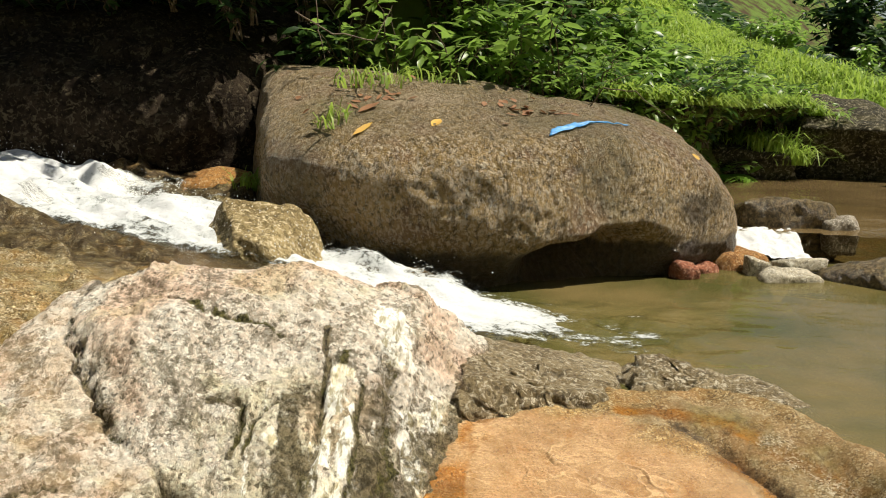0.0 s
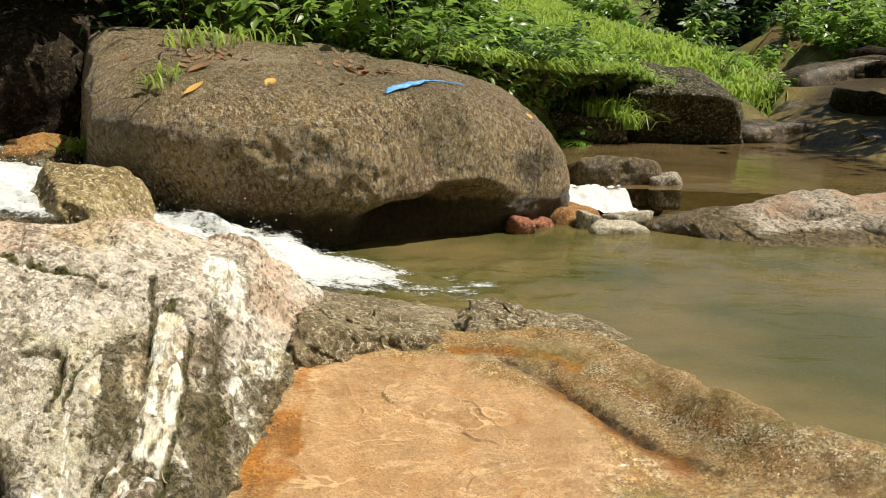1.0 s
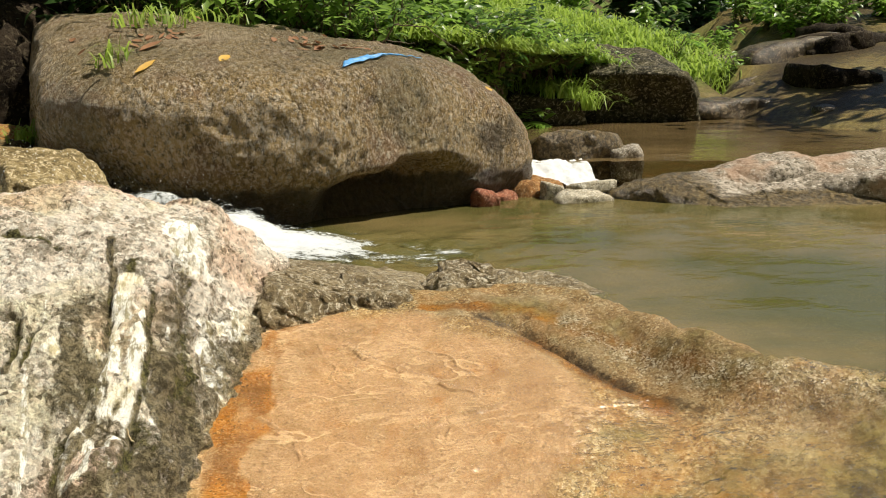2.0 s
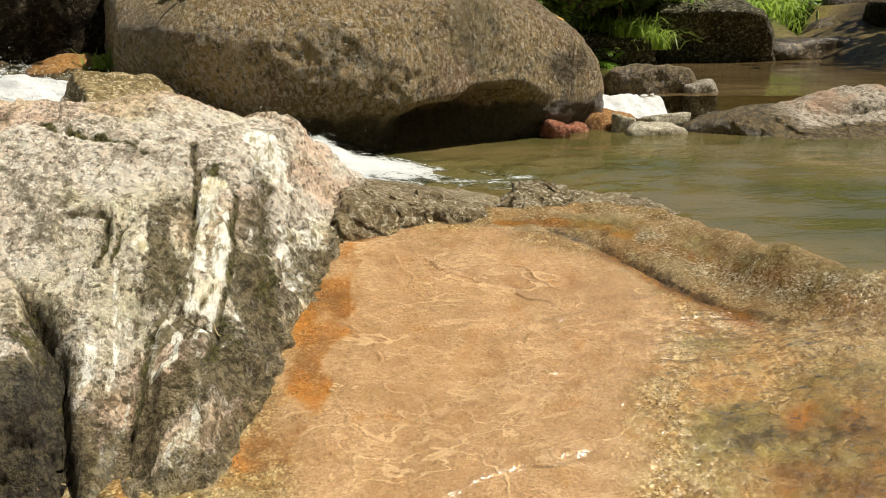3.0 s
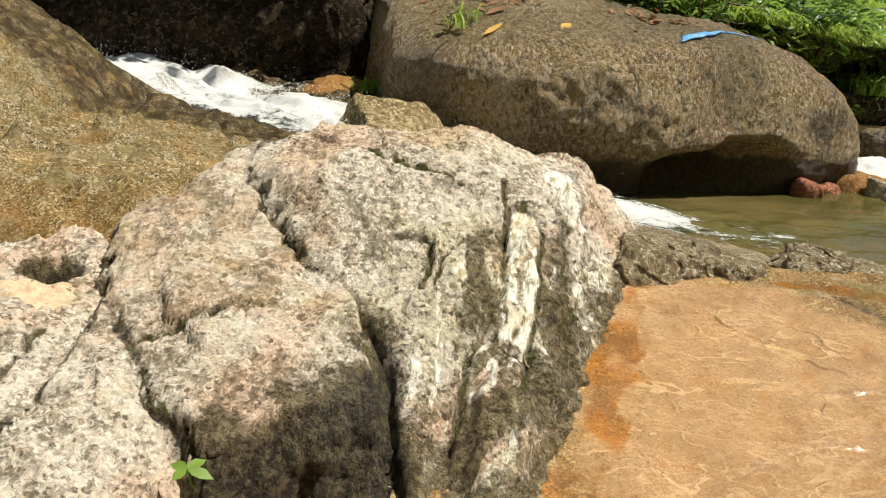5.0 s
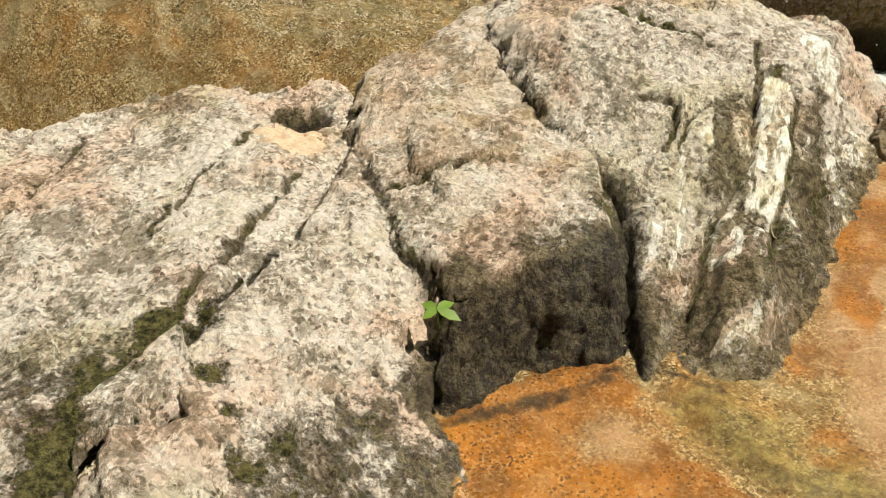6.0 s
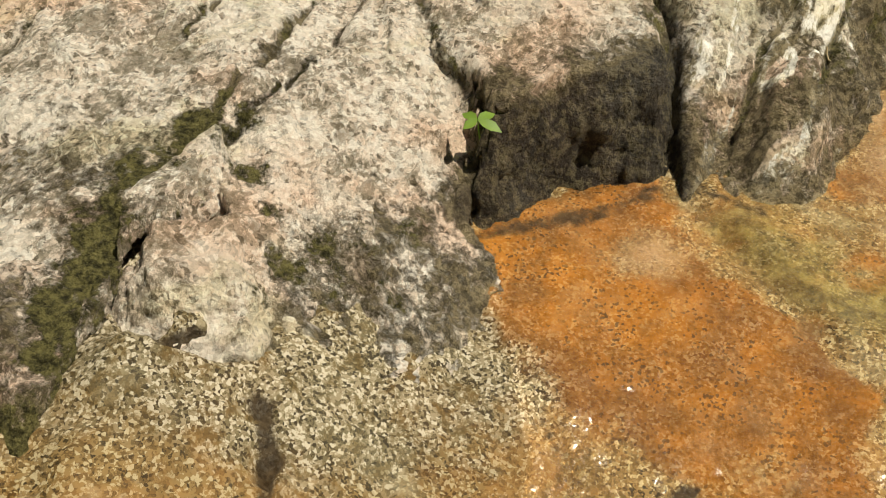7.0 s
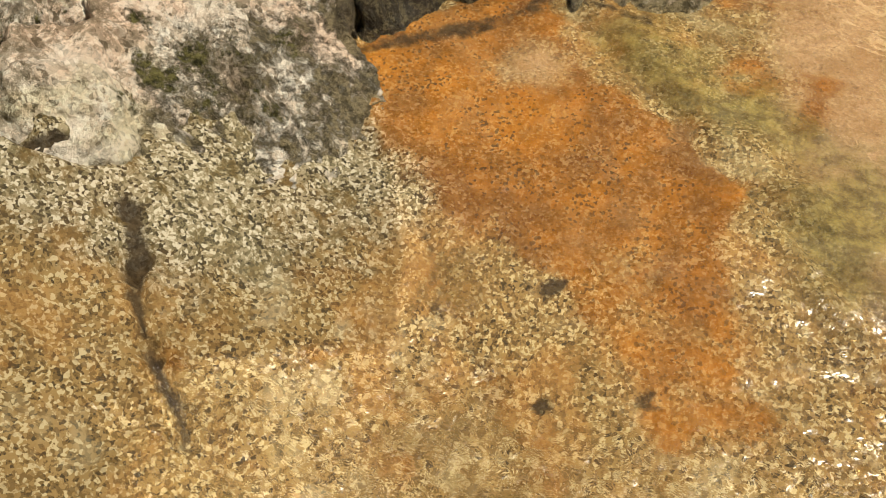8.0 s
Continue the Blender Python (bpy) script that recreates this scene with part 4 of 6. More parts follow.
# joints and seams in the faces: line, half width, depth
SEAMS = {
    "hump": [([(-0.371, 2.9), (-0.371, 2.744), (-0.362, 2.54), (-0.388, 2.397), (-0.432, 2.23), (-0.448, 2.0)], 0.011, 0.032),
             ([(-0.68, 2.575), (-0.62, 2.585), (-0.566, 2.6), (-0.565, 2.525), (-0.585, 2.434)], 0.011, 0.04),
             ([(-0.548, 2.444), (-0.53, 2.52), (-0.509, 2.581), (-0.464, 2.633)], 0.008, 0.024),
             ([(-0.245, 2.75), (-0.25, 2.55), (-0.265, 2.38), (-0.28, 2.2)], 0.009, 0.018),
             ([(-0.18, 2.95), (-0.16, 2.7), (-0.17, 2.5)], 0.02, 0.016),
             ([(-0.9, 2.95), (-0.75, 2.86), (-0.62, 2.86), (-0.52, 2.83)], 0.008, 0.010),
             ([(-0.4, 2.37), (-0.33, 2.335), (-0.24, 2.33)], 0.007, 0.014)],
    "pink": [([(-1.28, 2.115), (-1.165, 2.161), (-1.072, 2.257), (-0.99, 2.27)], 0.012, 0.028)],
    "wedge": [],
    "west": [([(-1.55, 2.14), (-1.543, 1.867), (-1.505, 1.539), (-1.5, 1.35)], 0.014, 0.022), ([(-1.78, 2.35), (-1.78, 2.0), (-1.72, 1.7)], 0.010, 0.012),
             ([(-2.3, 2.2), (-2.15, 1.6), (-2.2, 1.0)], 0.010, 0.012)],
}
FORMS = {"hump": hump, "pink": pink, "wedge": wedge, "west": west}


def warp(x, y):
    return x + 0.012 * rough(x, y, 0, 14, 3, 81), y + 0.012 * rough(x, y, 0, 14, 3, 82)


def joints(x, y):
    """How far within its block a place lies, the block, and how far the next block is."""
    wx, wy = warp(x, y)
    d = np.stack([inside(wx, wy, OUTLINES[k]) for k in OUTLINES])
    order = np.sort(d, 0)
    return d, order[-1], np.clip(order[-1] - order[-2], 0, None)


def healed(x, y):
    """Where the joint between hump and pink block has closed."""
    return 0.95 * np.exp(-((x + 0.83) ** 2 + (y - 2.42) ** 2) / 0.0075) + 0.95 * np.exp(-((x + 1.30) ** 2 + (y - 3.15) ** 2) / 0.04)


def gap_depth(x, y):
    slit = step(2.42, 2.3, y) * step(-0.85, -0.72, x)
    top = np.exp(-(np.hypot(x + 1.1, y - 2.72) / 0.2) ** 2)
    slit = slit * (1 - healed(x, y))
    side = step(1.85, 1.7, y) * step(-1.1, -1.03, x)
    return 0.010 + 0.13 * slit + 0.026 * top + 0.05 * side, 0.009 + 0.022 * slit + 0.005 * top + 0.008 * rough(x, y, 0, 6, 2, 94)


def bare_form(x, y):
    """The blocks without joints or detail, and the hump's share in them."""
    d, own, _ = joints(x, y)
    w = np.exp(np.clip((d - own) / 0.016, -40, 0))
    return sum(w[i] * FORMS[k](x, y) for i, k in enumerate(OUTLINES)) / w.sum(0), w[0] / w.sum(0)


def steep(x, y):
    """1 on faces too steep for relief from above."""
    z, e = bare_form(x, y)[0], 0.02
    return step(0.8, 1.7, np.hypot(bare_form(x + e, y)[0] - z, bare_form(x, y + e)[0] - z) / e)


def outcrop_height(x, y):
    d, own, gap = joints(x, y)
    z, hump_share = bare_form(x, y)
    flat = 1 - 0.85 * steep(x, y)
    tx, ty = x + 0.02 * rough(x, y, 0, 9, 3, 83), y + 0.02 * rough(x, y, 0, 9, 3, 84)
    z = z + 0.018 * rough(x, y, 0, 3.6, 3, 91) * flat + flat * (0.022 * chips(tx + 0.4 * ty, ty * 0.7, 5.5, 31) + 0.011 * chips(tx, ty * 0.75, 15, 32) + 0.0045 * chips(tx, ty, 44, 33) + 0.004 * rough(x, y, 0, 30, 3, 93))
    rim = np.maximum(step(-2.1, -2.5, x), step(0.75, 0.35, y))
    z = z - rim * 0.55 * np.clip(1 - np.clip(own, 0, None) / 0.45, 0, 1) ** 2
    deep, wide = gap_depth(x, y)
    wide = np.clip(wide, 0.008, 1)
    near = step(-0.03, 0.0, own)
    z = z - near * (1 - healed(x, y)) * (deep * np.exp(-(gap / (2 * wide)) ** 2) + 0.004 * np.exp(-(gap / 0.08) ** 2))
    wx, wy = warp(x, y)
    for k in SEAMS:
        for line, half, cut in SEAMS[k]:
            g, s = along(wx, wy, line)
            z = z - cut * np.exp(-(g / half) ** 2) * np.minimum(1, 4 * np.minimum(s + 0.05, 1.05 - s))
    hole = np.hypot((x + 1.70) / 1.3, y - 2.47) + 0.012 * rough(x, y, 0, 20, 2, 97)
    z = z - 0.17 * np.exp(-(hole / 0.060) ** 4) - 0.02 * np.exp(-((np.hypot(x + 1.66, (y - 2.33) * 1.3)) / 0.13) ** 2)
    # the quartz band stands a little proud; a knob below it
    c, run = vein_band(x, y)
    z = z + hump_share * run * (0.006 * step(1.2, 0.9, np.abs(c)) + 0.004 * rough(x * 1.6, 0.2 * y, 0, 30, 2, 87))
    z = z + hump_share * 0.006 * step(2.9, 2.6, y) * step(-0.5, -0.38, x) * rough(x + 0.03 * rough(x, y, 0, 6, 2, 73), 0.15 * y, 0, 24, 3, 74)
    k = np.hypot((tx + 0.32) / 0.62, (ty - 2.12) / 1.5)
    return z + hump_share * (0.06 * step(0.15, 0.08, k) - 0.05 * np.exp(-((x + 0.47) / 0.03) ** 2) * step(2.3, 2.15, y))


def moss_mark(name):
    def mark(x, y, z):
        wx, wy = warp(x, y)
        d, own, gap = joints(x, y)
        m = 0.5 * np.exp(-(gap / 0.034) ** 2) * step(-0.03, 0, own) * (0.75 + 0.35 * rough(x, y, 0, 5, 2, 98)) * (1 - healed(x, y))
        for line, half, deep in SEAMS[name]:
            g, s = along(wx, wy, line)
            m = np.maximum(m, (0.42 + 0.2 * rough(x, y, 0, 8, 2, 88)) * np.exp(-(g / (1.6 * half)) ** 2))
        band, _ = along(x, y, [(-1.5, 1.42), (-1.52, 1.25), (-1.49, 1.08), (-1.46, 0.95), (-1.38, 0.77), (-1.33, 0.5)])
        m = np.maximum(m, (0.72 + 0.4 * rough(x, y, 0, 15, 3, 99)) * np.exp(-(band / 0.07) ** 2))
        tufts = [(-0.318, 2.81, 0.035, 0.6), (-0.70, 2.19, 0.05, 0.7), (-0.25, 2.35, 0.05, 0.6), (-1.16, 1.30, 0.06, 0.55), (-1.2, 1.22, 0.05, 0.6), (-1.27, 1.3, 0.04, 0.5), (-1.1, 1.36, 0.05, 0.5), (-1.02, 1.45, 0.05, 0.5), (-1.0, 1.32, 0.05, 0.45), (-1.12, 1.25, 0.05, 0.5),
                 (-1.44, 1.5, 0.05, 0.6), (-1.75, 2.05, 0.06, 0.45), (-1.36, 1.36, 0.05, 0.6), (-0.36, 2.42, 0.04, 0.5)]
        for tx, ty, r, s in tufts:
            m = np.maximum(m, s * np.exp(-((x - tx) ** 2 + (y - ty) ** 2) / r ** 2))
        return m
    return mark


def algae_shade_mark(name):
    """Black-green growth above the running water; darkens joints; undercut and pothole shade painted in."""
    def mark(x, y, z):
        d, own, gap = joints(x, y)
        deep, wide = gap_depth(x, y)
        wx, wy = warp(x, y)
        seam = np.zeros(np.shape(x))
        for line, half, cut in SEAMS[name]:
            seam = np.maximum(seam, (0.95 if cut > 0.017 else 0.6) * (0.75 + 0.4 * rough(x, y, 0, 7, 2, 89)) * np.exp(-(along(wx, wy, line)[0] / half) ** 2))
        return np.maximum(np.maximum(damp_shade(x, y, z), seam), np.clip(0.36 + 7 * deep, 0, 1.1) * np.exp(-(gap / (1.6 * np.clip(wide, 0.008, 1))) ** 2) * step(-0.03, 0, own) * (1 - healed(x, y)))

    def damp_shade(x, y, z):
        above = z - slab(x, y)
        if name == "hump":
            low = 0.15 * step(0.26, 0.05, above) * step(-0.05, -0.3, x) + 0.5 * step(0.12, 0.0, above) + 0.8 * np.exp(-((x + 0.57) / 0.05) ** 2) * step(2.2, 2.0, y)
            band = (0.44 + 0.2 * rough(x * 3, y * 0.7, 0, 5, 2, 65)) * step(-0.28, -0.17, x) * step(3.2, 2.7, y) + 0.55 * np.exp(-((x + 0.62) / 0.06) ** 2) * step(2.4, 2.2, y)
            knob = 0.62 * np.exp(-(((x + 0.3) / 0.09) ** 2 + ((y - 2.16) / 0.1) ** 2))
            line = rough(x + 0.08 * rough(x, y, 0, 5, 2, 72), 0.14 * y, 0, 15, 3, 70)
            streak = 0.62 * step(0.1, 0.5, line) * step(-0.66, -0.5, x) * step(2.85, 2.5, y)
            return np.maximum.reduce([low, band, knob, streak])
        if name == "pink":
            # algae plus the undercut's shade, painted as one black face
            return 1.1 * step(0.07, -0.07, z - 0.45 * (x + 0.82) + 0.05 * rough(x, y, 0, 8, 3, 62))
        if name == "wedge":
            # second term paints the dark of the cavity on the wedge's edge
            return np.maximum((0.42 + 0.22 * rough(x, y, 0, 9, 3, 69)) * step(-0.13, -0.27, z) * step(-1.36, -1.06, x), 0.85 * step(-1.03, -0.98, x) * step(-0.1, -0.16, z) * step(1.5, 1.6, y))
        hole = np.hypot((x + 1.70) / 1.3, y - 2.47)
        # last term paints the pothole's dark depth
        return np.maximum.reduce([0.5 * step(-0.12, -0.3, z), (0.30 + 0.25 * rough(x, y, 0, 4, 3, 90)) * step(1.6, 1.0, y), 1.3 * np.exp(-(hole / 0.068) ** 4)])
    return mark


def vein_band(x, y):
    """Across the quartz vein: -1 to 1 from edge to edge, and how far it runs."""
    mid = np.interp(y, [2.36, 2.55, 2.76], [-0.292, -0.298, -0.315])
    half = np.interp(y, [2.36, 2.55, 2.76], [0.082, 0.062, 0.046])
    return (x + 0.016 * rough(x, y, 0, 22, 3, 85) - mid) / half, step(2.33, 2.38, y) * step(2.82, 2.76, y)


def vein_mark(x, y, z):
    c, run = vein_band(x, y)
    column = rough(x * 1.6 + 0.02 * rough(x, y, 0, 20, 2, 86), 0.22 * y, 0, 30, 3, 87)
    broken = np.exp(-((y - 2.46 + 0.2 * (x + 0.3)) / 0.010) ** 2) + 0.8 * np.exp(-((y - 2.62 - 0.3 * (x + 0.3)) / 0.008) ** 2)
    core = run * step(1.15, 0.75, np.abs(c)) * (0.60 + 0.32 * column - 0.4 * broken)
    k = np.hypot((x + 0.385) / 0.6, y - 2.25)
    line = rough(x + 0.08 * rough(x, y, 0, 5, 2, 72), 0.14 * y, 0, 15, 3, 70)
    return np.maximum.reduce([core, 0.52 * step(-0.15, -0.5, line) * step(-0.66, -0.5, x) * step(2.95, 2.6, y), 0.7 * np.exp(-((k - 0.06) / 0.03) ** 2) * (x < -0.34), 0.62 * np.exp(-(((x + 0.2) / 0.12) ** 2 + ((y - 3.1) / 0.14) ** 2)), 0.56 * step(0.0, -0.35, line) * step(-0.26, -0.2, x) * step(3.4, 3.1, y),
                              0.55 * np.exp(-(((x + 0.57) / 0.05) ** 2 + ((y - 2.2) / 0.14) ** 2)), 0.55 * np.exp(-(((x + 0.47) / 0.05) ** 2 + ((y - 2.5) / 0.05) ** 2))])


def rust_rock(name):
    def mark(x, y, z):
        if name == "pink":
            return 0.45 * step(2.0, 2.4, y) + 0.1
        if name == "hump":
            foot = z - slab(x, y)
            return np.maximum(0.8 * step(0.10, 0.0, foot) * step(-0.45, -0.25, x), 0.25 * np.exp(-(((x + 0.45) / 0.2) ** 2 + ((y - 3.0) / 0.1) ** 2)))
        if name == "west":
            return 0.75 * np.exp(-(np.hypot(x + 1.66, (y - 2.33) * 1.3) / 0.12) ** 2)
        return 0.05 + 0 * x
    return mark


outcrop = thing(new("granite_outcrop"), "pale jointed granite outcrop with a white quartz vein and mossy cracks", "rock")
BLOCK_TEXT = {"hump": "high hump with a white quartz vein", "pink": "pinkish block with a black face of algae and painted undercut shade", "wedge": "grey wedge with dark algae",
              "west": "broad pale grey slab with a sandy hollow"}


def crust(mesh):
    """Pushes the steep faces of a block in and out along their normals."""
    n = len(mesh.vertices)
    co, way = np.empty(3 * n), np.empty(3 * n)
    mesh.vertices.foreach_get("co", co)
    mesh.vertex_normals.foreach_get("vector", way)
    co, way = co.reshape(-1, 3), way.reshape(-1, 3)
    x, y, z = co.T
    push = 0.022 * rough(x, y, z, 8, 3, 75) - 0.022 * np.abs(rough(x, y, z, 13, 3, 76)) + 0.012 * rough(x, y, z, 30, 3, 77) + 0.008
    mesh.vertices.foreach_set("co", (co + way * (steep(x, y) * push)[:, None]).ravel())
    mesh.update()


OX, OY = np.arange(-3.3, 0.5, 0.007), np.arange(-0.4, 4.12, 0.007)
for key in OUTLINES:
    ring = np.array(OUTLINES[key])
    xs = OX[(OX > ring[:, 0].min() - 0.04) & (OX < ring[:, 0].max() + 0.04)]
    ys = OY[(OY > ring[:, 1].min() - 0.04) & (OY < ring[:, 1].max() + 0.04)]

    def stays(x, y, z, key=key):
        d, own, gap = joints(x, y)
        return (d[list(OUTLINES).index(key)] > own - 0.028) & (own > -0.02) & (z > ground_full(x, y) - 0.06)
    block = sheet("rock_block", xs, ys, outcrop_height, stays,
         {"moss": moss_mark(key), "algae_shade": algae_shade_mark(key), "vein": vein_mark if key == "hump" else (lambda x, y, z: 0 * x), "rust": rust_rock(key)}, 0.05)
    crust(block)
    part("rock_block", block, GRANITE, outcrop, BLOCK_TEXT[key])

# the loose-looking stone wedged in the joint
# its lowest edge is painted dark for the shadow line beneath
wedged = part("wedged_stone", stone("wedged_stone", (-1.305, 1.09, -0.26), [
    ((0.28, -0.14, 1), (-1.33, 1.1, -0.150)), ((0.05, -1, 0.45), (-1.3, 0.945, -0.25)), ((-1, -0.15, 0.35), (-1.415, 1.08, -0.2)), ((-0.7, -0.8, 0.5), (-1.38, 0.985, -0.21)), ((-0.5, 0.5, 1), (-1.39, 1.13, -0.148)),
    ((1, 0.1, 0.7), (-1.185, 1.08, -0.27)), ((0.2, 1, 0.5), (-1.3, 1.27, -0.19)), ((-0.6, 0.8, 0.3), (-1.38, 1.2, -0.18)), ((0.7, -0.6, 0.8), (-1.22, 1.0, -0.262)), ((0, 0, -1), (-1.3, 1.1, -0.45))], 6, 22, (0.016, 11), (0.009, 30), 7,
    {"moss": lambda x, y, z: 0.4 * step(-1.28, -1.2, x) * step(1.0, 1.2, y), "algae_shade": lambda x, y, z: 0.7 * step(-0.285, -0.33, z), "vein": lambda x, y, z: 0.15 + 0 * x, "rust": lambda x, y, z: 0.1 + 0 * x}), GRANITE)
thing(wedged, "small pale granite stone wedged in a mossy crack", "stone")
sliver = part("rock_sliver", stone("rock_sliver", (-1.44, 1.27, -0.115), [
    ((-0.1, -0.24, 1), (-1.44, 1.27, -0.088)), ((1, -0.05, 0.4), (-1.405, 1.29, -0.11)), ((-1, 0.1, 0.4), (-1.48, 1.27, -0.11)), ((0.1, -1, 0.3), (-1.45, 1.15, -0.13)), ((0, 1, 0.3), (-1.42, 1.4, -0.08)), ((0.8, 0.7, 0.3), (-1.405, 1.36, -0.09)), ((0, 0, -1), (-1.44, 1.27, -0.2))],
    5, 16, (0.006, 14), (0.005, 45), 8,
    {"moss": lambda x, y, z: 0.1 + 0.3 * rough(x, y, 0, 20, 2, 5), "algae_shade": lambda x, y, z: 0 * x, "vein": lambda x, y, z: 0.38 + 0 * x, "rust": lambda x, y, z: 0 * x}), GRANITE)
thing(sliver, "narrow whitish stone sliver lying in moss", "stone")
# black sheet laid in the pothole, its colour standing in for shade
hollow = part("pothole_black", sheet("pothole_black", np.arange(-1.80, -1.60, 0.008), np.arange(2.40, 2.54, 0.008), lambda x, y: west(x, y) - 0.11 + 0.006 * rough(x, y, 0, 30, 2, 2),
              lambda x, y, z: z > outcrop_height(x, y) - 0.012), BLACK_HOLE)
thing(hollow, "black sheet in a small rock pothole, standing in for its shade", "silt", kind="stuff")
sandy = part("sand_patch", sheet("sand_patch", np.arange(-1.9, -1.45, 0.012), np.arange(2.15, 2.5, 0.012), lambda x, y: outcrop_height(x, y) + 0.013 - 0.10 * np.hypot(x + 1.66, (y - 2.32) * 1.4) + 0.003 * rough(x, y, 0, 40, 2, 6),
             lambda x, y, z: np.hypot(x + 1.66, (y - 2.32) * 1.4) + 0.03 * rough(x, y, 0, 9, 2, 3) < 0.145), SAND)
thing(sandy, "patch of pinkish sand in a rock hollow", "sand", kind="stuff")

# ---- the great boulder ----
BC = (0.3, 5.95, 0.42)
BOULDER_PLANES = [
    ((0.02, -1.0, 0.10), (-0.3, 4.93, 0.5)), ((0.52, -0.85, 0.10), (1.2, 5.50, 0.4)), ((0.95, 0.12, 0.12), (1.80, 6.0, 0.45)), ((0.72, -0.62, 0.2), (1.58, 5.72, 0.45)),
    ((0.06, -0.42, 0.9), (0.45, 5.20, 0.87)), ((0.10, 0.0, 1.0), (-0.2, 6.0, 1.13)), ((0.40, -0.12, 0.9), (1.2, 5.75, 0.79)), ((0.8, -0.2, 0.55), (1.62, 5.9, 0.68)),
    ((-0.97, -0.25, 0.05), (-1.22, 5.3, 0.5)), ((-0.45, -0.35, 0.85), (-1.0, 5.3, 0.93)), ((-0.2, -0.75, 0.6), (-0.6, 5.0, 0.82)), ((0, 1, 0.1), (0.3, 7.1, 0.5)), ((0, 0, -1), (0.3, 5.9, -0.45)),
    ((-0.42, -0.8, -0.44), (-0.5, 4.96, 0.44)), ((0.05, -0.8, -0.62), (0.35, 5.10, 0.12)), ((0.5, -0.6, -0.6), (1.28, 5.60, 0.03))]
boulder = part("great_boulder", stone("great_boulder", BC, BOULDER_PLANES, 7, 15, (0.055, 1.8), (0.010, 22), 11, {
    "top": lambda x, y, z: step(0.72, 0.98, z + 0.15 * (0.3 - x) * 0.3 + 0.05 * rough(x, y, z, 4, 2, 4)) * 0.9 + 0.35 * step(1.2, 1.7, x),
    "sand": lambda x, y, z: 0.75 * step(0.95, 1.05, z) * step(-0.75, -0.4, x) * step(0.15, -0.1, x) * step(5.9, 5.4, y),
    # wet waterline, plus shade painted in the recess and near the right end
    "wet_shade": lambda x, y, z: np.maximum.reduce([0.95 * step(0.34, 0.10, z), 0.7 * np.exp(-(((x - 1.45) / 0.25) ** 2 + ((z - 0.45) / 0.2) ** 2))])},
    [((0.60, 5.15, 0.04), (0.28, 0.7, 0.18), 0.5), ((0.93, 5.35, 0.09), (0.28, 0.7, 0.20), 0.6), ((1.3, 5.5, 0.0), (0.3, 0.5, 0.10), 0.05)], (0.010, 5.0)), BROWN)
thing(boulder, "huge rounded brown granite boulder speckled with pale feldspar", "boulder")

# ---- smaller stones ----
def pebble_thing(name, label, centre, half, turn, mat, seed, level=4, tilt=0.2, sharp=9, group=""):
    ob = part(name, stone(name, centre, block_planes(centre, half, turn, tilt, seed), level, 2 * sharp, (0.14 * min(half), 0.5 / max(half)), (0.04 * min(half), 3.0 / max(half)), seed), mat)
    return thing(ob, label, "stone", group)


stream_stone = part("stream_stone", stone("stream_stone", (-0.98, 4.75, 0.20), [
    ((0.15, -0.3, 1), (-1.05, 4.7, 0.425)), ((-0.75, -0.5, 0.45), (-1.24, 4.62, 0.280)), ((0.75, -0.25, 0.6), (-0.86, 4.66, 0.280)), ((-0.25, -1, 0.1), (-1.05, 4.5, 0.190)), ((0.6, -0.8, 0.2), (-0.82, 4.55, 0.190)),
    ((1, 0.2, 0.3), (-0.68, 4.75, 0.140)), ((-0.2, 1, 0.2), (-1, 5.02, 0.240)), ((0, 0, -1), (-1, 4.7, -0.110))], 6, 30, (0.012, 6), (0.008, 25), 15), OCHRE_STONE)
thing(stream_stone, "ochre angular stone standing in the white water", "stone")
rusty = part("rusty_rock", stone("rusty_rock", (-1.66, 6.05, 0.38), block_planes((-1.66, 6.05, 0.36), (0.27, 0.22, 0.14), 0.2, 0.2, 5), 4, 5, (0.03, 3), (0.008, 14), 16), RUST_STONE)
thing(rusty, "rust-orange wet rock at the foot of a dark rock", "stone")
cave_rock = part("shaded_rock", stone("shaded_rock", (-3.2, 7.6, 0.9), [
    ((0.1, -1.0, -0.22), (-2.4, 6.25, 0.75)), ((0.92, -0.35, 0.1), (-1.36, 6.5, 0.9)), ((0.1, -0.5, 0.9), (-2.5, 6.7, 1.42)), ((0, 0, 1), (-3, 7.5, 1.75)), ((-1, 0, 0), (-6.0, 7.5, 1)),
    ((0, 1, 0), (-3, 9.0, 1)), ((0, 0, -1), (-3, 7.5, -0.3)), ((0.65, -0.75, 0.2), (-1.6, 6.25, 0.8))], 6, 12, (0.10, 1.3), (0.03, 5), 19), SHADE_STONE)
thing(cave_rock, "overhanging rock in deep shade, coloured near-black for it", "rock")

lump = part("ledge_rock", stone("ledge_rock", (0.32, 3.36, 0.02), [
    ((0.16, 0.06, 1), (0.3, 3.35, 0.115)), ((0.25, -1, 0.35), (0.35, 3.17, 0.04)), ((1, -0.2, 0.5), (0.6, 3.3, 0.03)), ((-1, 0, 0.3), (0.02, 3.4, 0.05)), ((0, 1, 0.25), (0.3, 3.85, 0.05)), ((0, 0, -1), (0.3, 3.3, -0.2))],
    7, 14, (0.022, 5), (0.016, 16), 23, None, (), (0.020, 13)), LEDGE_STONE)
thing(lump, "dark wet grey lump of rock on the pool's ledge", "rock")
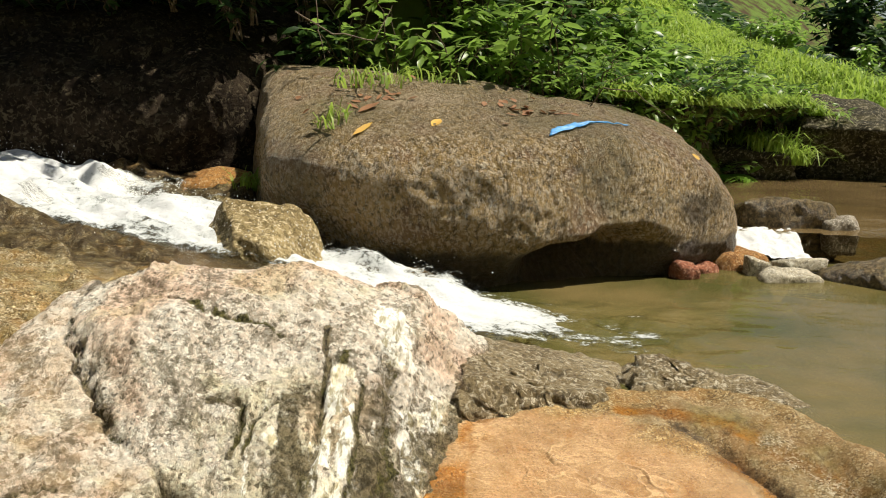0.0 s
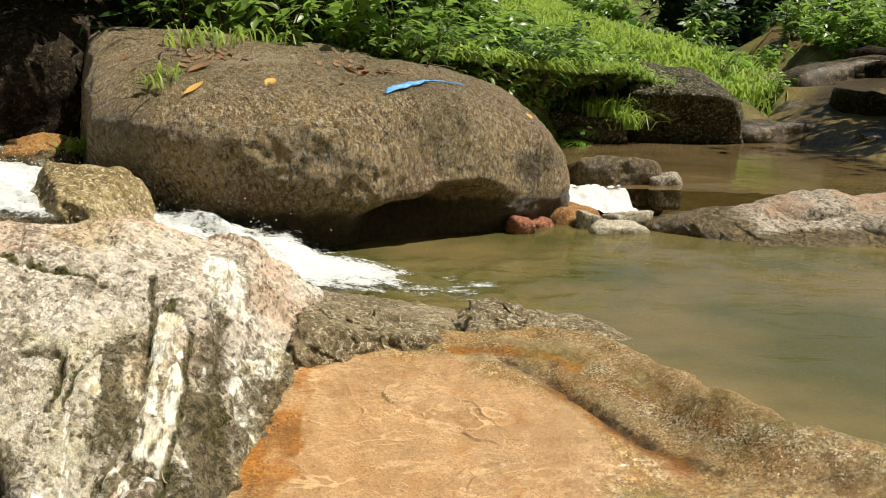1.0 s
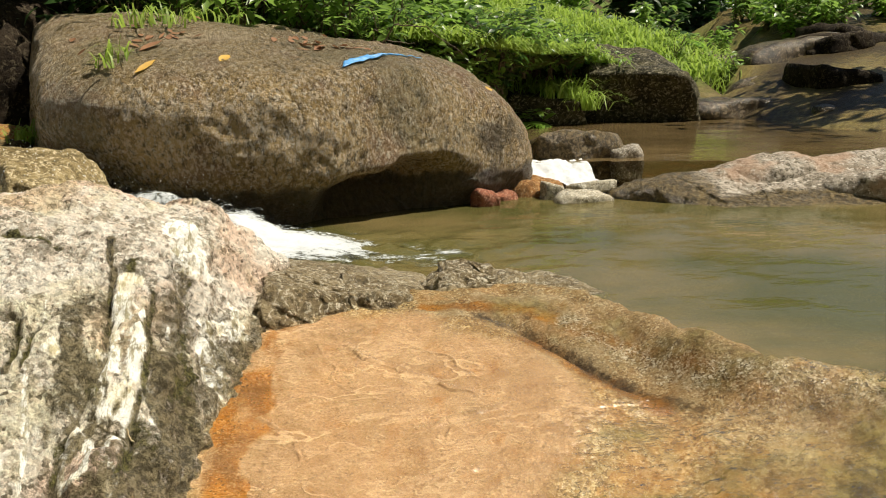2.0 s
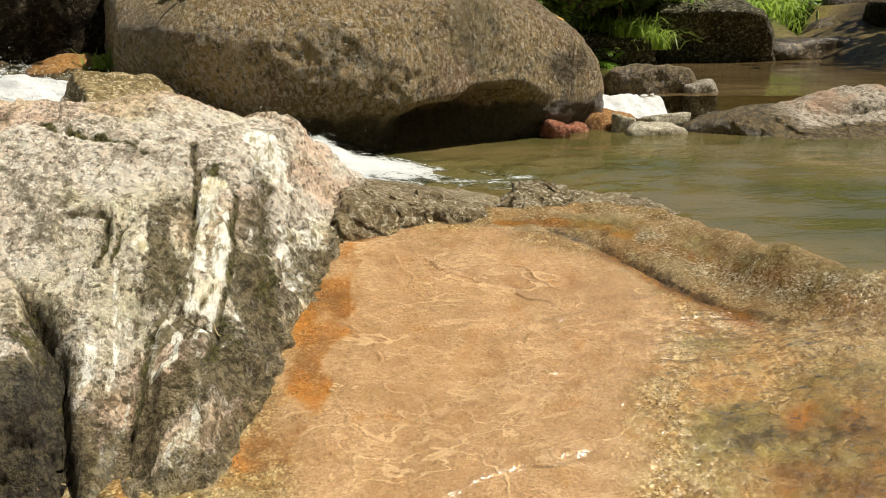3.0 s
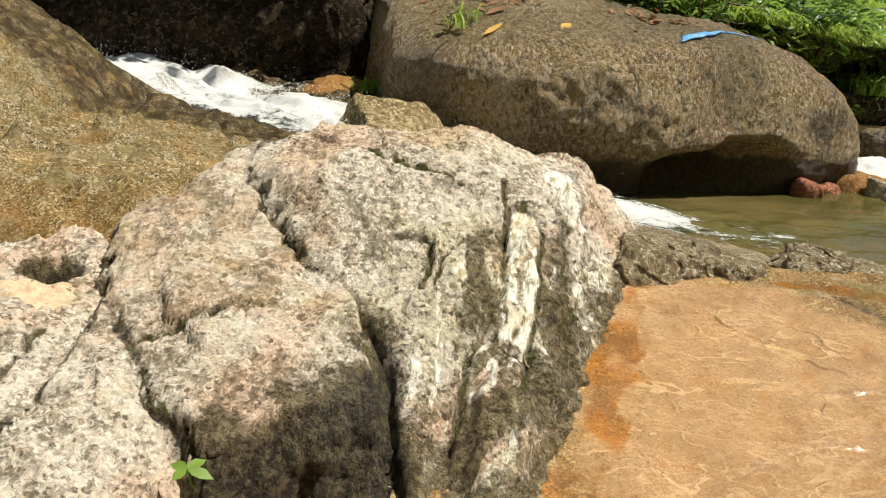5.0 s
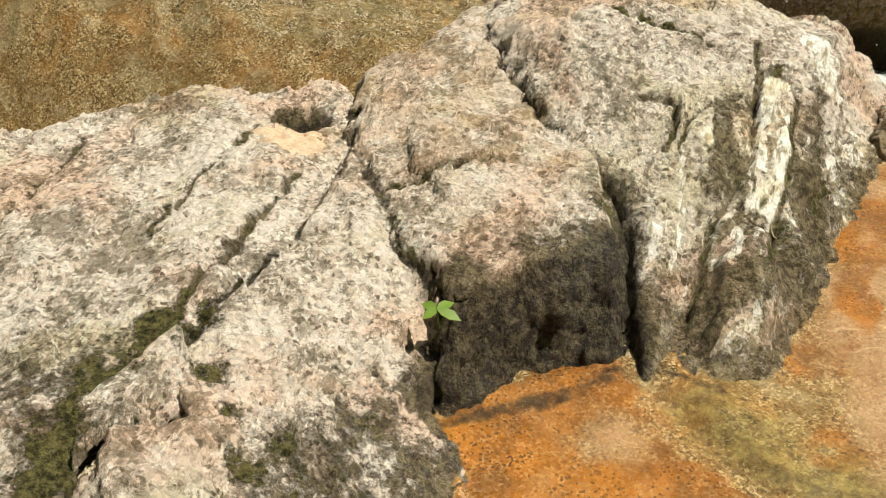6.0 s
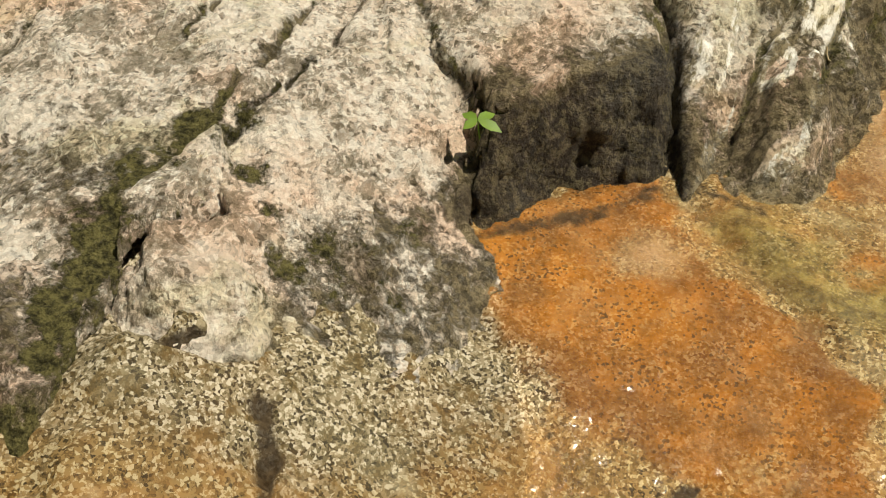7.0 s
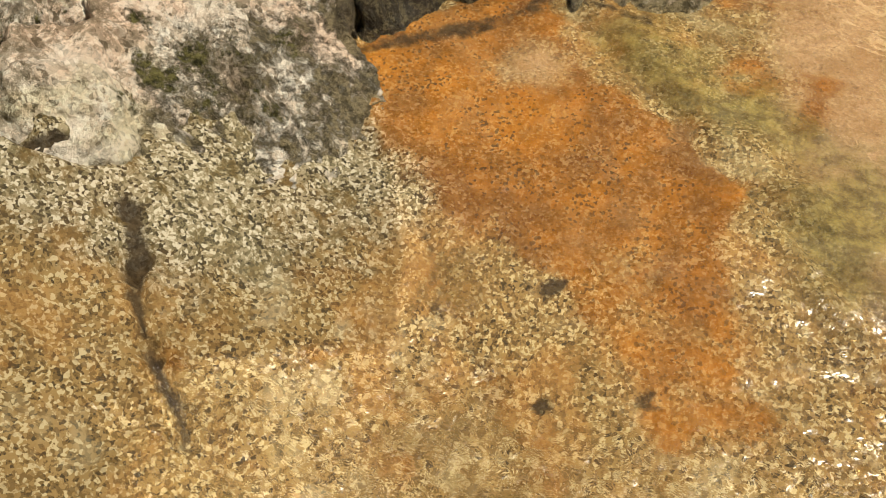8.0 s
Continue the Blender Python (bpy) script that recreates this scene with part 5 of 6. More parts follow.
mound = part("ledge_mound", stone("ledge_mound", (1.02, 3.5, -0.05), [
    ((0.1, -0.2, 1), (1.0, 3.5, 0.045)), ((0.35, 1, 0.4), (1.05, 3.68, 0.0)), ((1, 0.35, 0.45), (1.38, 3.4, -0.02)), ((-1, 0.1, 0.6), (0.68, 3.5, 0.0)), ((-0.2, -1, 0.9), (1.0, 3.3, 0.02)), ((0, 0, -1), (1, 3.5, -0.3))],
    7, 9, (0.03, 4), (0.016, 16), 24, None, (), (0.022, 13)), LEDGE_STONE)
thing(mound, "low wet grey rock edging the pool", "rock")

pebble_thing("red_stone", "broken red stone at the waterline", (1.34, 5.60, 0.02), (0.085, 0.07, 0.075), 0.4, RED_STONE, 31, tilt=0.3)
pebble_thing("red_stone", "dark red stone half under the boulder", (1.47, 5.78, 0.0), (0.07, 0.08, 0.06), 0.9, RED_STONE, 32, tilt=0.3)
rust_slab = part("rusty_slab", stone("rusty_slab", (1.72, 6.02, 0.0), block_planes((1.72, 6.02, 0.0), (0.2, 0.22, 0.11), 0.5, 0.2, 33), 4, 7, (0.02, 5), (0.006, 20), 33), RUST_STONE)
thing(rust_slab, "rust-orange slab below the small fall", "stone")
pebble_thing("flat_stone", "flat cream stone at the pool's edge", (1.98, 5.60, 0.01), (0.20, 0.08, 0.045), 0.05, CREAM_STONE, 34, group="flat stones")
pebble_thing("flat_stone", "flat cream stone at the pool's edge", (2.1, 5.80, 0.06), (0.16, 0.08, 0.035), 0.12, CREAM_STONE, 35, group="flat stones")
pebble_thing("flat_stone", "small cream stone at the pool's edge", (1.8, 5.75, 0.04), (0.06, 0.08, 0.06), 0.3, CREAM_STONE, 36, group="flat stones")
fall_rock = part("fall_rock", stone("fall_rock", (2.35, 7.0, 0.1), block_planes((2.35, 7.0, 0.1), (0.42, 0.24, 0.2), -0.1, 0.25, 37), 5, 8, (0.03, 4), (0.01, 16), 37, {"wet_shade": lambda x, y, z: 0.75 + 0 * x}), SHELF_STONE)
thing(fall_rock, "brown wet rock beside the small fall", "rock")
pebble_thing("fall_stone", "grey block of stone beside the small fall", (2.66, 6.85, 0.08), (0.14, 0.15, 0.12), 0.3, GREY_STONE, 38)

shelf_rock = part("shelf_rock", stone("shelf_rock", (3.1, 5.45, -0.1), [
    ((-0.05, -0.35, 1), (3.0, 5.4, 0.11)), ((-0.1, 0.5, 1), (3.0, 5.8, 0.12)), ((-0.75, -0.8, 0.25), (2.6, 5.25, -0.02)), ((-0.4, -1, 0.3), (3.2, 4.85, -0.02)), ((-1, 0.5, 0.35), (2.15, 5.95, 0.0)),
    ((0.3, 1, 0.3), (3, 6.25, 0.05)), ((1, 0, 0.3), (4.9, 5.0, 0)), ((0, 0, -1), (3, 5.4, -0.5))], 7, 10, (0.035, 2.2), (0.016, 9), 41, {"wet_shade": lambda x, y, z: np.maximum(0.9 * step(0.10, 0.02, z - 0.05 * (x - 3.0)), 0.85 * step(3.0, 2.5, x))}, (), (0.022, 3.5)), SHELF_STONE)
thing(shelf_rock, "long pale grey rock shelf between two pools", "rock")
shelf_cap = part("low_rock", stone("low_rock", (3.25, 5.62, 0.08), block_planes((3.25, 5.62, 0.08), (0.36, 0.2, 0.15), -0.15, 0.25, 42), 5, 6, (0.03, 4), (0.01, 16), 42, {"wet_shade": lambda x, y, z: 0.2 + 0 * x}), SHELF_STONE)
thing(shelf_cap, "rounded pale rock on the shelf", "rock")
shelf_end = part("cracked_rock", stone("cracked_rock", (3.95, 5.3, 0.0), block_planes((3.95, 5.3, 0.0), (0.5, 0.3, 0.2), -0.25, 0.2, 43), 5, 6, (0.04, 3), (0.012, 14), 43, {"wet_shade": lambda x, y, z: 0.8 * step(0.08, 0.0, z)}), SHELF_STONE)
thing(shelf_end, "cracked pale rock at the end of the shelf", "rock")

black_low = part("black_rock", stone("black_rock", (2.95, 10.15, 0.2), [
    ((0.0, -1, -0.4), (2.9, 9.85, 0.4)), ((0.12, -0.1, 1), (2.9, 10.1, 0.47)), ((1, -0.2, 0.4), (3.38, 10, 0.3)), ((-1, 0, 0.2), (2.45, 10, 0.3)), ((0, 1, 0), (2.9, 10.6, 0.3)), ((0, 0, -1), (2.9, 10, -0.2))], 5, 18, (0.03, 3), (0.01, 12), 45, None, (), (0.02, 4)), MOSSY_STONE)
thing(black_low, "low black rock at the grassy bank", "rock", "black rocks")
black_big = part("black_rock", stone("black_rock", (4.1, 10.5, 0.35), [
    ((-0.25, -1, -0.6), (4.0, 10.0, 0.55)), ((0.0, -0.25, 1), (4.0, 10.3, 0.78)), ((0.9, -0.45, 0.25), (4.78, 10.25, 0.5)), ((-1, -0.1, 0.2), (3.42, 10.3, 0.5)), ((0, 1, 0), (4, 11.2, 0.4)), ((0, 0, -1), (4, 10.5, -0.3)),
    ((0.5, -0.2, 0.8), (4.6, 10.4, 0.75))], 6, 20, (0.03, 2.5), (0.012, 12), 46, None, (), (0.03, 3)), MOSSY_STONE)
thing(black_big, "big black rock with a mossy top at the bank", "rock", "black rocks")
for k, (x, y, z, a, b, c, t) in enumerate([(5.6, 12.4, 0.45, 0.9, 0.4, 0.25, 0.2), (6.6, 11.6, 0.6, 1.1, 0.45, 0.25, 0.3), (6.3, 13.4, 0.9, 1.0, 0.5, 0.3, 0.1), (5.3, 9.6, 0.18, 0.7, 0.3, 0.16, -0.2), (6.4, 9.4, 0.35, 0.8, 0.35, 0.2, 0.15),
                                           (7.6, 13.0, 1.0, 1.3, 0.6, 0.4, 0.2), (7.4, 10.6, 0.6, 0.9, 0.4, 0.22, -0.1)]):
    ob = part("rapids_rock", stone("rapids_rock", (x, y, z - 0.22), block_planes((x, y, z - 0.22), (0.8 * a, 0.8 * b, 0.75 * c), t, 0.2, 60 + k), 4, 7, (0.05, 2), (0.015, 8), 60 + k, None, (), (0.05, 1.6)), RAPID_STONE)
    thing(ob, "brown wet slab in the shaded rapids", "rock", "rapids slabs")

rr = random.Random(91)
for k in range(16):
    x, y = rr.uniform(5.0, 9.5), rr.uniform(9.0, 17.5)
    if inside(np.array([x]), np.array([y]), BANK + [(60, 90), (-60, 90), (-60, 6.0)])[0] > -0.5:
        continue
    z = float(ground_full(np.array([x]), np.array([y]))[0])
    a, b, c = rr.uniform(0.4, 0.9), rr.uniform(0.25, 0.45), rr.uniform(0.10, 0.2)
    ob = part("rapids_rock", stone("rapids_rock", (x, y, z), block_planes((x, y, z), (a, b, c), rr.uniform(-0.3, 0.3), 0.25, 160 + k), 4, 12, (0.03, 2), (0.012, 8), 160 + k, None, (), (0.04, 2.2)), SHADE_STONE if k % 3 else RAPID_STONE)
    thing(ob, "wet slab in the rapids, coloured dark for their shade" if k % 3 else "brown wet slab in the shaded rapids", "rock", "rapids slabs")

# ---- water ----
def pool_keep(x, y, z):
    return inside(x, y, POOL) > np.where((y > 3.9) & (x > 0.6), -0.4, -0.05)


def still(level, seed):
    return lambda x, y: level + 0.0025 * rough(x, y, 0, 3.5, 3, seed)


def pool_surface(x, y):
    dc, sc = along(x, y, CHANNEL)
    wake = np.exp(-((x - 0.55) ** 2 / 0.5 + (y - 4.35) ** 2 / 0.18))
    return 0.0 + 0.003 * rough(x, y, 0, 4, 2, 101) + 0.03 * wake * rough(x * 1.2, y * 1.9, 0, 5.5, 3, 102)


pool = part("pool", sheet("pool", np.arange(-0.3, 5.1, 0.03), np.arange(1.4, 6.2, 0.03), pool_surface, pool_keep), POOL_WATER)
thing(pool, "calm murky green-brown pool water", "water", kind="structure")
upper = part("upper_pool", sheet("upper_pool", np.arange(1.7, 8.0, 0.06), np.arange(5.9, 12.6, 0.06), still(0.13, 103), lambda x, y, z: (y > 6.55 - 0.22 * (x - 2.2)) & (inside(x, y, BANK + [(60, 90), (-60, 90), (-60, 6.0)]) < 0.3)), UPPER_WATER)
thing(upper, "shallow brown water behind the boulder", "water", kind="structure")

FILM_RING = [(0.55, 3.16), (0.1, 3.3), (-0.02, 3.0), (-0.15, 2.4), (-0.25, 1.95), (-0.5, 1.98), (-0.62, 1.95), (-0.95, 1.72), (-0.98, 1.66), (-0.85, 1.44), (-0.66, 1.16), (-0.62, 1.0), (-0.8, 0.86), (-1.0, 0.72),
             (-1.35, 0.4), (-1.2, -0.5), (-0.5, -1.15), (0.6, -1.4), (1.8, -1.25), (2.9, -0.7), (3.5, 0.1), (3.7, 0.9), (3.2, 1.45), (2.5, 1.8), (1.95, 2.12), (1.62, 2.46), (1.3, 2.4), (1.05, 2.75), (0.85, 3.05)]
FRONTS = [[(-0.06, 2.1), (0.25, 2.12), (0.45, 2.28), (0.62, 2.32), (0.78, 2.48)], [(0.3, 3.0), (0.38, 2.85), (0.55, 2.75), (0.72, 2.6)], [(0.45, 2.45), (0.62, 2.55), (0.8, 2.6)], [(0.1, 1.75), (0.4, 1.95), (0.7, 2.0)]]


def film_surface(x, y):
    flow = 0.35 + 0.65 * step(2.6, 1.6, y + 0.25 * (0.8 - x))
    z = ground_height(x, y) * 0.35 + 0.65 * np.maximum(slab(x, y), apron(x, y)[0] * (x < -0.6) + slab(x, y) * (x >= -0.6)) + 0.012
    z = np.maximum(z, ground_height(x, y) * (x > 0.6) - 9 * (x <= 0.6) + 0.002)
    z = z + 0.008 + 0.03 * step(1.15, 0.75, y) + 0.004 * flow * rough(x * 0.8 + 0.4 * y, y * 1.5, 0, 9, 2, 111) + 0.009 * step(0.6, 1.2, x) * step(2.6, 2.1, y) * rough(x + 0.4 * y, y * 1.3, 0, 24, 2, 112, 0.6) + 0.005 * step(0.9, 0.6, y) * rough(x * 0.5 + 0.5 * y, y * 1.6 + 0.6 * x, 0, 13, 2, 114)
    z = z + (0.0010 + 0.0016 * flow) * rough(x + 0.35 * y, 1.25 * y, 0, 26, 2, 113)
    z = z + step(0.5, 1.0, x) * step(2.5, 2.1, y) * (0.012 + 0.0055 * rough(x + 0.5 * y, y * 1.2, 0, 42, 2, 115, 0.7))
    for k, line in enumerate(FRONTS):
        g, s = along(x + 0.015 * rough(x, y, 0, 9, 2, 5), y + 0.02 * rough(x, y, 0, 9, 2, 6), line)
        z = z + 0.006 * np.exp(-(g / 0.013) ** 2) * np.minimum(1, 6 * np.minimum(s, 1 - s))
    return z


film = part("thin_water", sheet("thin_water", stretch_line(-1.2, 2.3, 0.007, -1.4, 3.8, 1.3), stretch_line(0.35, 3.35, 0.007, -1.5, 3.36, 1.3), film_surface, lambda x, y, z: inside(x + 0.03 * rough(x, y, 0, 6, 2, 7), y, FILM_RING) > 0.0,
            {"swift": lambda x, y, z: 0.13 + 0.5 * step(0.6, 1.2, x) * step(2.9, 2.2, y) + 0.35 * step(1.1, 0.7, y)}), FILM)
film.visible_shadow = False
thing(film, "clear rippled sheet of water running over the slab", "water", kind="structure")


def chute(x, y):
    dc, sc = along(x, y, CHANNEL)
    level = channel_level(sc)
    fast = step(0.85, 0.6, sc)
    u, v = 0.87 * x - 0.5 * y, 0.5 * x + 0.87 * y
    u = u + 0.08 * rough(x, y, 0, 3.0, 2, 124)
    wave = 0.065 * rough(u * 0.8, v * 1.8, 0, 2.2, 2, 121) + 0.026 * rough(u * 0.7, v * 1.7, 0, 6.5, 2, 122) + 0.009 * rough(u * 0.7, v * 1.4, 0, 19, 2, 125)
    return level + (0.25 + 0.75 * fast) * wave - 0.12 * np.clip(dc - 0.45, 0, 1)


def chute_keep(x, y, z):
    dc, sc = along(x, y, CHANNEL)
    return (dc < 0.40 + 0.4 * step(0.55, 0.2, sc) + 0.08 * rough(x, y, 0, 3, 2, 8)) & (sc < 0.985)


def foam_mark(x, y, z):
    dc, sc = along(x, y, CHANNEL)
    calm = np.exp(-(((x + 1.75) / 0.35) ** 2 + ((y - 5.55) / 0.3) ** 2))
    return np.clip(0.78 - 0.55 * calm - 0.66 * step(0.76, 0.97, sc) - 0.85 * step(0.10, 0.42, dc - 0.4 * step(0.55, 0.2, sc)) + 0.2 * rough(x, y, 0, 4, 2, 9), 0, 1)


rush = part("white_chute", sheet("white_chute", np.arange(-5.4, 1.2, 0.013), np.arange(3.9, 7.8, 0.013), chute, chute_keep, {"foam": foam_mark}), FOAM)
thing(rush, "white foaming water rushing down a rock chute", "water", kind="structure")
fall = part("small_fall", sheet("small_fall", np.arange(1.80, 2.32, 0.012), np.arange(6.2, 6.75, 0.012),
            lambda x, y: 0.02 + 0.115 * step(6.25, 6.55, y - 0.15 * (x - 2)) + 0.02 * rough(x, y, 0, 14, 3, 131), None, {"foam": lambda x, y, z: 0.9 + 0 * x}), FOAM)
thing(fall, "small white fall between two pools", "water", kind="structure")


def spray(name, count, place, sizes, seed):
    rnd = random.Random(seed)
    ways, faces = ball(1)
    vs, fs = [], []
    for _ in range(count):
        c, r = Vector(place(rnd)), rnd.uniform(*sizes)
        base = len(vs)
        vs += [(c[0] + r * w[0], c[1] + r * w[1], c[2] + r * w[2] * rnd.uniform(0.8, 1.6)) for w in ways]
        fs += [[i + base for i in f] for f in faces]
    return mesh_of(name, vs, fs, True, {"foam": np.ones(len(vs))})


def over_chute(rnd):
    s = rnd.betavariate(1.3, 2.2) * 0.75
    k = s * (len(CHANNEL) - 1)
    i = min(int(k), len(CHANNEL) - 2)
    f = k - i
    x = CHANNEL[i][0] * (1 - f) + CHANNEL[i + 1][0] * f + rnd.gauss(0, 0.22)
    y = CHANNEL[i][1] * (1 - f) + CHANNEL[i + 1][1] * f + rnd.gauss(0, 0.22)
    return (x, y, float(channel_level(s)) + 0.03 + abs(rnd.gauss(0, 0.06)))


drops = part("spray_drops", spray("spray_drops", 2000, over_chute, (0.001, 0.0035), 5), FOAM)
shelf_film = part("shelf_water", sheet("shelf_water", np.arange(-5.0, -0.9, 0.03), np.arange(2.7, 6.4, 0.03), lambda x, y: shelf(x, y) + 0.022 + 0.008 * rough(x * 0.8, y * 1.4, 0, 5, 3, 141),
                   lambda x, y, z: (x > -2.3 + 0.1 * rough(x, y, 0, 3, 2, 14)) & (y > 2.95 + 0.35 * step(-1.9, -1.4, x) + 0.06 * rough(x, y, 0, 4, 2, 4)) & (along(x, y, CHANNEL)[0] > 0.3), {"swift": lambda x, y, z: 0.55 + 0 * x}), FILM)
shelf_film.visible_shadow = False
thing(shelf_film, "thin rippling water over the brown rock shelf", "water", kind="structure")
thing(drops, "white droplets flying off the chute", "spray", kind="stuff")


# low ridges added on the slab to stand in for caustic light lines
def ripple_strip(line, wide, high, seed):
    vs, fs = [], []
    r = random.Random(seed)
    pts = [Vector((x, y, 0)) for x, y in line]
    fine = []
    for a, b in zip(pts, pts[1:]):
        for k in range(14):
            fine.append(a.lerp(b, k / 14))
    fine.append(pts[-1])
    xs, ys = np.array([p.x for p in fine]), np.array([p.y for p in fine])
    wob = 0.022 * rough(xs, ys, 0, 9, 3, seed)
    n = len(fine)
    for i in range(n):
        way = (fine[min(i + 1, n - 1)] - fine[max(i - 1, 0)]).normalized()
        side = Vector((way.y, -way.x, 0))
        fade = min(1.0, 7 * i / n, 7 * (1 - (i + 0.5) / n)) * (0.7 + 0.5 * float(grain(0.35 * i, seed, 0, 3)))
        for u, h in ((-1, -0.35), (-0.45, 0.55), (-0.1, 1.0), (0.2, 0.55), (1, -0.35)):
            p = fine[i] + side * (u * wide + float(wob[i]))
            vs.append((p.x, p.y, 1.5 * high * h * fade))
    for i in range(n - 1):
        for j in range(4):
            a = 5 * i + j
            fs.append([a, a + 1, a + 6, a + 5])
    vs = np.array(vs)
    vs[:, 2] += ground_full(vs[:, 0], vs[:, 1])
    m = len(vs)
    return mesh_of("caustic_ridges", vs, fs, True, {"sand": np.ones(m), "rust": np.full(m, 0.2), "slime": np.zeros(m), "dark": np.zeros(m), "pale": np.zeros(m), "soil": np.zeros(m)})


def ground_at(x, y):
    return float(ground_full(np.array([x]), np.array([y]))[0])


RIPPLES = FRONTS + [[(0.0, 1.9), (0.3, 2.02), (0.55, 2.2), (0.7, 2.35)], [(0.15, 2.0), (0.4, 2.08), (0.5, 2.16)], [(0.2, 3.0), (0.26, 2.85), (0.3, 2.7)], [(0.55, 2.95), (0.66, 2.8), (0.74, 2.7)],
                    [(0.0, 2.35), (0.05, 2.2), (0.08, 2.1)], [(0.5, 2.4), (0.58, 2.5), (0.66, 2.54)], [(0.15, 1.62), (0.4, 1.75), (0.62, 1.83)], [(0.6, 2.2), (0.75, 2.3), (0.86, 2.42)], [(0.05, 2.62), (0.12, 2.5), (0.14, 2.38)]]
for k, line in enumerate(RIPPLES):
    ripple = part("caustic_ridge", ripple_strip(line, 0.011, 0.0055 if k < 4 else 0.004, 150 + k), BEDROCK)
    thing(ripple, "low tan ridge added under the thin water for caustic lines", "sand", "sand ripples", "stuff")

# ---- plants ----
def leaf_into(vs, fs, base, way, normal, length, width, bend=0.25, fold=0.12):
    """One pointed leaf: six faces, folded along its rib and bent."""
    side = way.cross(normal)
    if side.length < 1e-4:
        side = way.orthogonal()
    side.normalize()
    up = side.cross(way).normalized()
    n = len(vs)
    rows = ((0.0, 0.04), (0.3, 0.85), (0.62, 0.9), (1.0, 0.0))
    for t, w in rows:
        c = base + way * (length * t) - up * (bend * length * t * t)
        if w == 0.0:
            vs.append(c[:])
            continue
        half = side * (width * w * 0.5)
        lift = up * (fold * width * w)
        vs.extend(((c - half + lift)[:], c[:], (c + half + lift)[:]))
    for k in (0, 3):
        fs.extend(([n + k, n + k + 1, n + k + 4, n + k + 3], [n + k + 1, n + k + 2, n + k + 5, n + k + 4]))
    fs.extend(([n + 6, n + 7, n + 9], [n + 7, n + 8, n + 9]))


def twig_into(vs, fs, a, b, ra, rb):
    way = (b - a)
    if way.length < 1e-6:
        return
    s = way.normalized().orthogonal().normalized()
    u = way.normalized().cross(s)
    n = len(vs)
    for c, r in ((a, ra), (b, rb)):
        for k in range(5):
            ang = k * math.tau / 5
            vs.append((c + (s * math.cos(ang) + u * math.sin(ang)) * r)[:])
    for k in range(5):
        fs.append([n + k, n + (k + 1) % 5, n + 5 + (k + 1) % 5, n + 5 + k])


def shrub(label, root, height, spread, stems, leaves, size, mat, seed, lean=(0, -0.2, 0), name="shrub", group="bank shrubs"):
    """Several arching stems from one root, each set with leaves to its tip."""
    rnd = random.Random(seed)
    wood, wf, green, gf = [], [], [], []
    for _ in range(stems):
        ang = rnd.uniform(0, math.tau)
        out = Vector((math.cos(ang), math.sin(ang), 0)) * spread * rnd.uniform(0.3, 1.0) + Vector(lean) * height
        tip_h = height * rnd.uniform(0.55, 1.0)
        prev = Vector((rnd.uniform(-0.05, 0.05), rnd.uniform(-0.05, 0.05), -0.05))
        steps = 6
        pts = []
        for k in range(1, steps + 1):
            t = k / steps
            p = Vector((out.x * t ** 1.5, out.y * t ** 1.5, tip_h * (1 - (1 - t) ** 1.6))) + Vector([rnd.gauss(0, 0.02) for _ in range(3)])
            twig_into(wood, wf, prev, p, 0.008 * (1.2 - t), 0.008 * (1.1 - t))
            pts.append((prev.copy(), p.copy()))
            prev = p
        for k in range(leaves):
            a, b = pts[min(steps - 1, int(steps * (0.1 + 0.9 * rnd.random() ** 0.8)))]
            c = a.lerp(b, rnd.random())
            ang = rnd.uniform(0, math.tau)
            way = Vector((math.cos(ang), math.sin(ang), rnd.uniform(-0.5, 0.5))).normalized()
            normal = Vector((rnd.gauss(0, 0.4), rnd.gauss(0, 0.4), 1)).normalized()
            ln = size * rnd.uniform(0.55, 1.15)
            leaf_into(green, gf, c + way * 0.02, way, normal, ln, ln * rnd.uniform(0.34, 0.46), rnd.uniform(0.05, 0.45))
    thing_root = thing(new(name), label, "shrub", group)
    thing_root.location = root
    part("stem", mesh_of("stem", wood, wf), BARK, thing_root)
    part("foliage", mesh_of("foliage", green, gf), mat, thing_root)
    return thing_root


def fern(label, root, fronds, length, seed, face=(0, -1, 0), name="fern"):
    rnd = random.Random(seed)
    green, gf, wood, wf = [], [], [], []
    for _ in range(fronds):
        ang = math.atan2(face[1], face[0]) + rnd.gauss(0, 0.9)
        out = Vector((math.cos(ang), math.sin(ang), 0))
        reach = length * rnd.uniform(0.7, 1.1)
        prev = Vector((0, 0, 0))
        for k in range(1, 15):
            t = k / 14
            p = out * reach * t + Vector((0, 0, reach * (0.75 * t - 0.95 * t * t)))
            twig_into(wood, wf, prev, p, 0.004, 0.003)
            way = (p - prev).normalized()
            side = way.cross(Vector((0, 0, 1))).normalized()
            ln = 0.30 * reach * (math.sin(math.pi * min(1, 0.12 + 0.88 * t)) + 0.08)
            for s in (-1, 1):
                leaf_into(green, gf, p, (side * s + way * 0.45).normalized(), Vector((0, 0, 1)), ln, 0.075 * reach, 0.2, 0.05)
            prev = p
    root_ob = thing(new(name), label, "fern", "ferns")
    root_ob.location = root
    part("stem", mesh_of("stem", wood, wf), FERN_LEAF, root_ob)
    part("foliage", mesh_of("foliage", green, gf), FERN_LEAF, root_ob)
    return root_ob


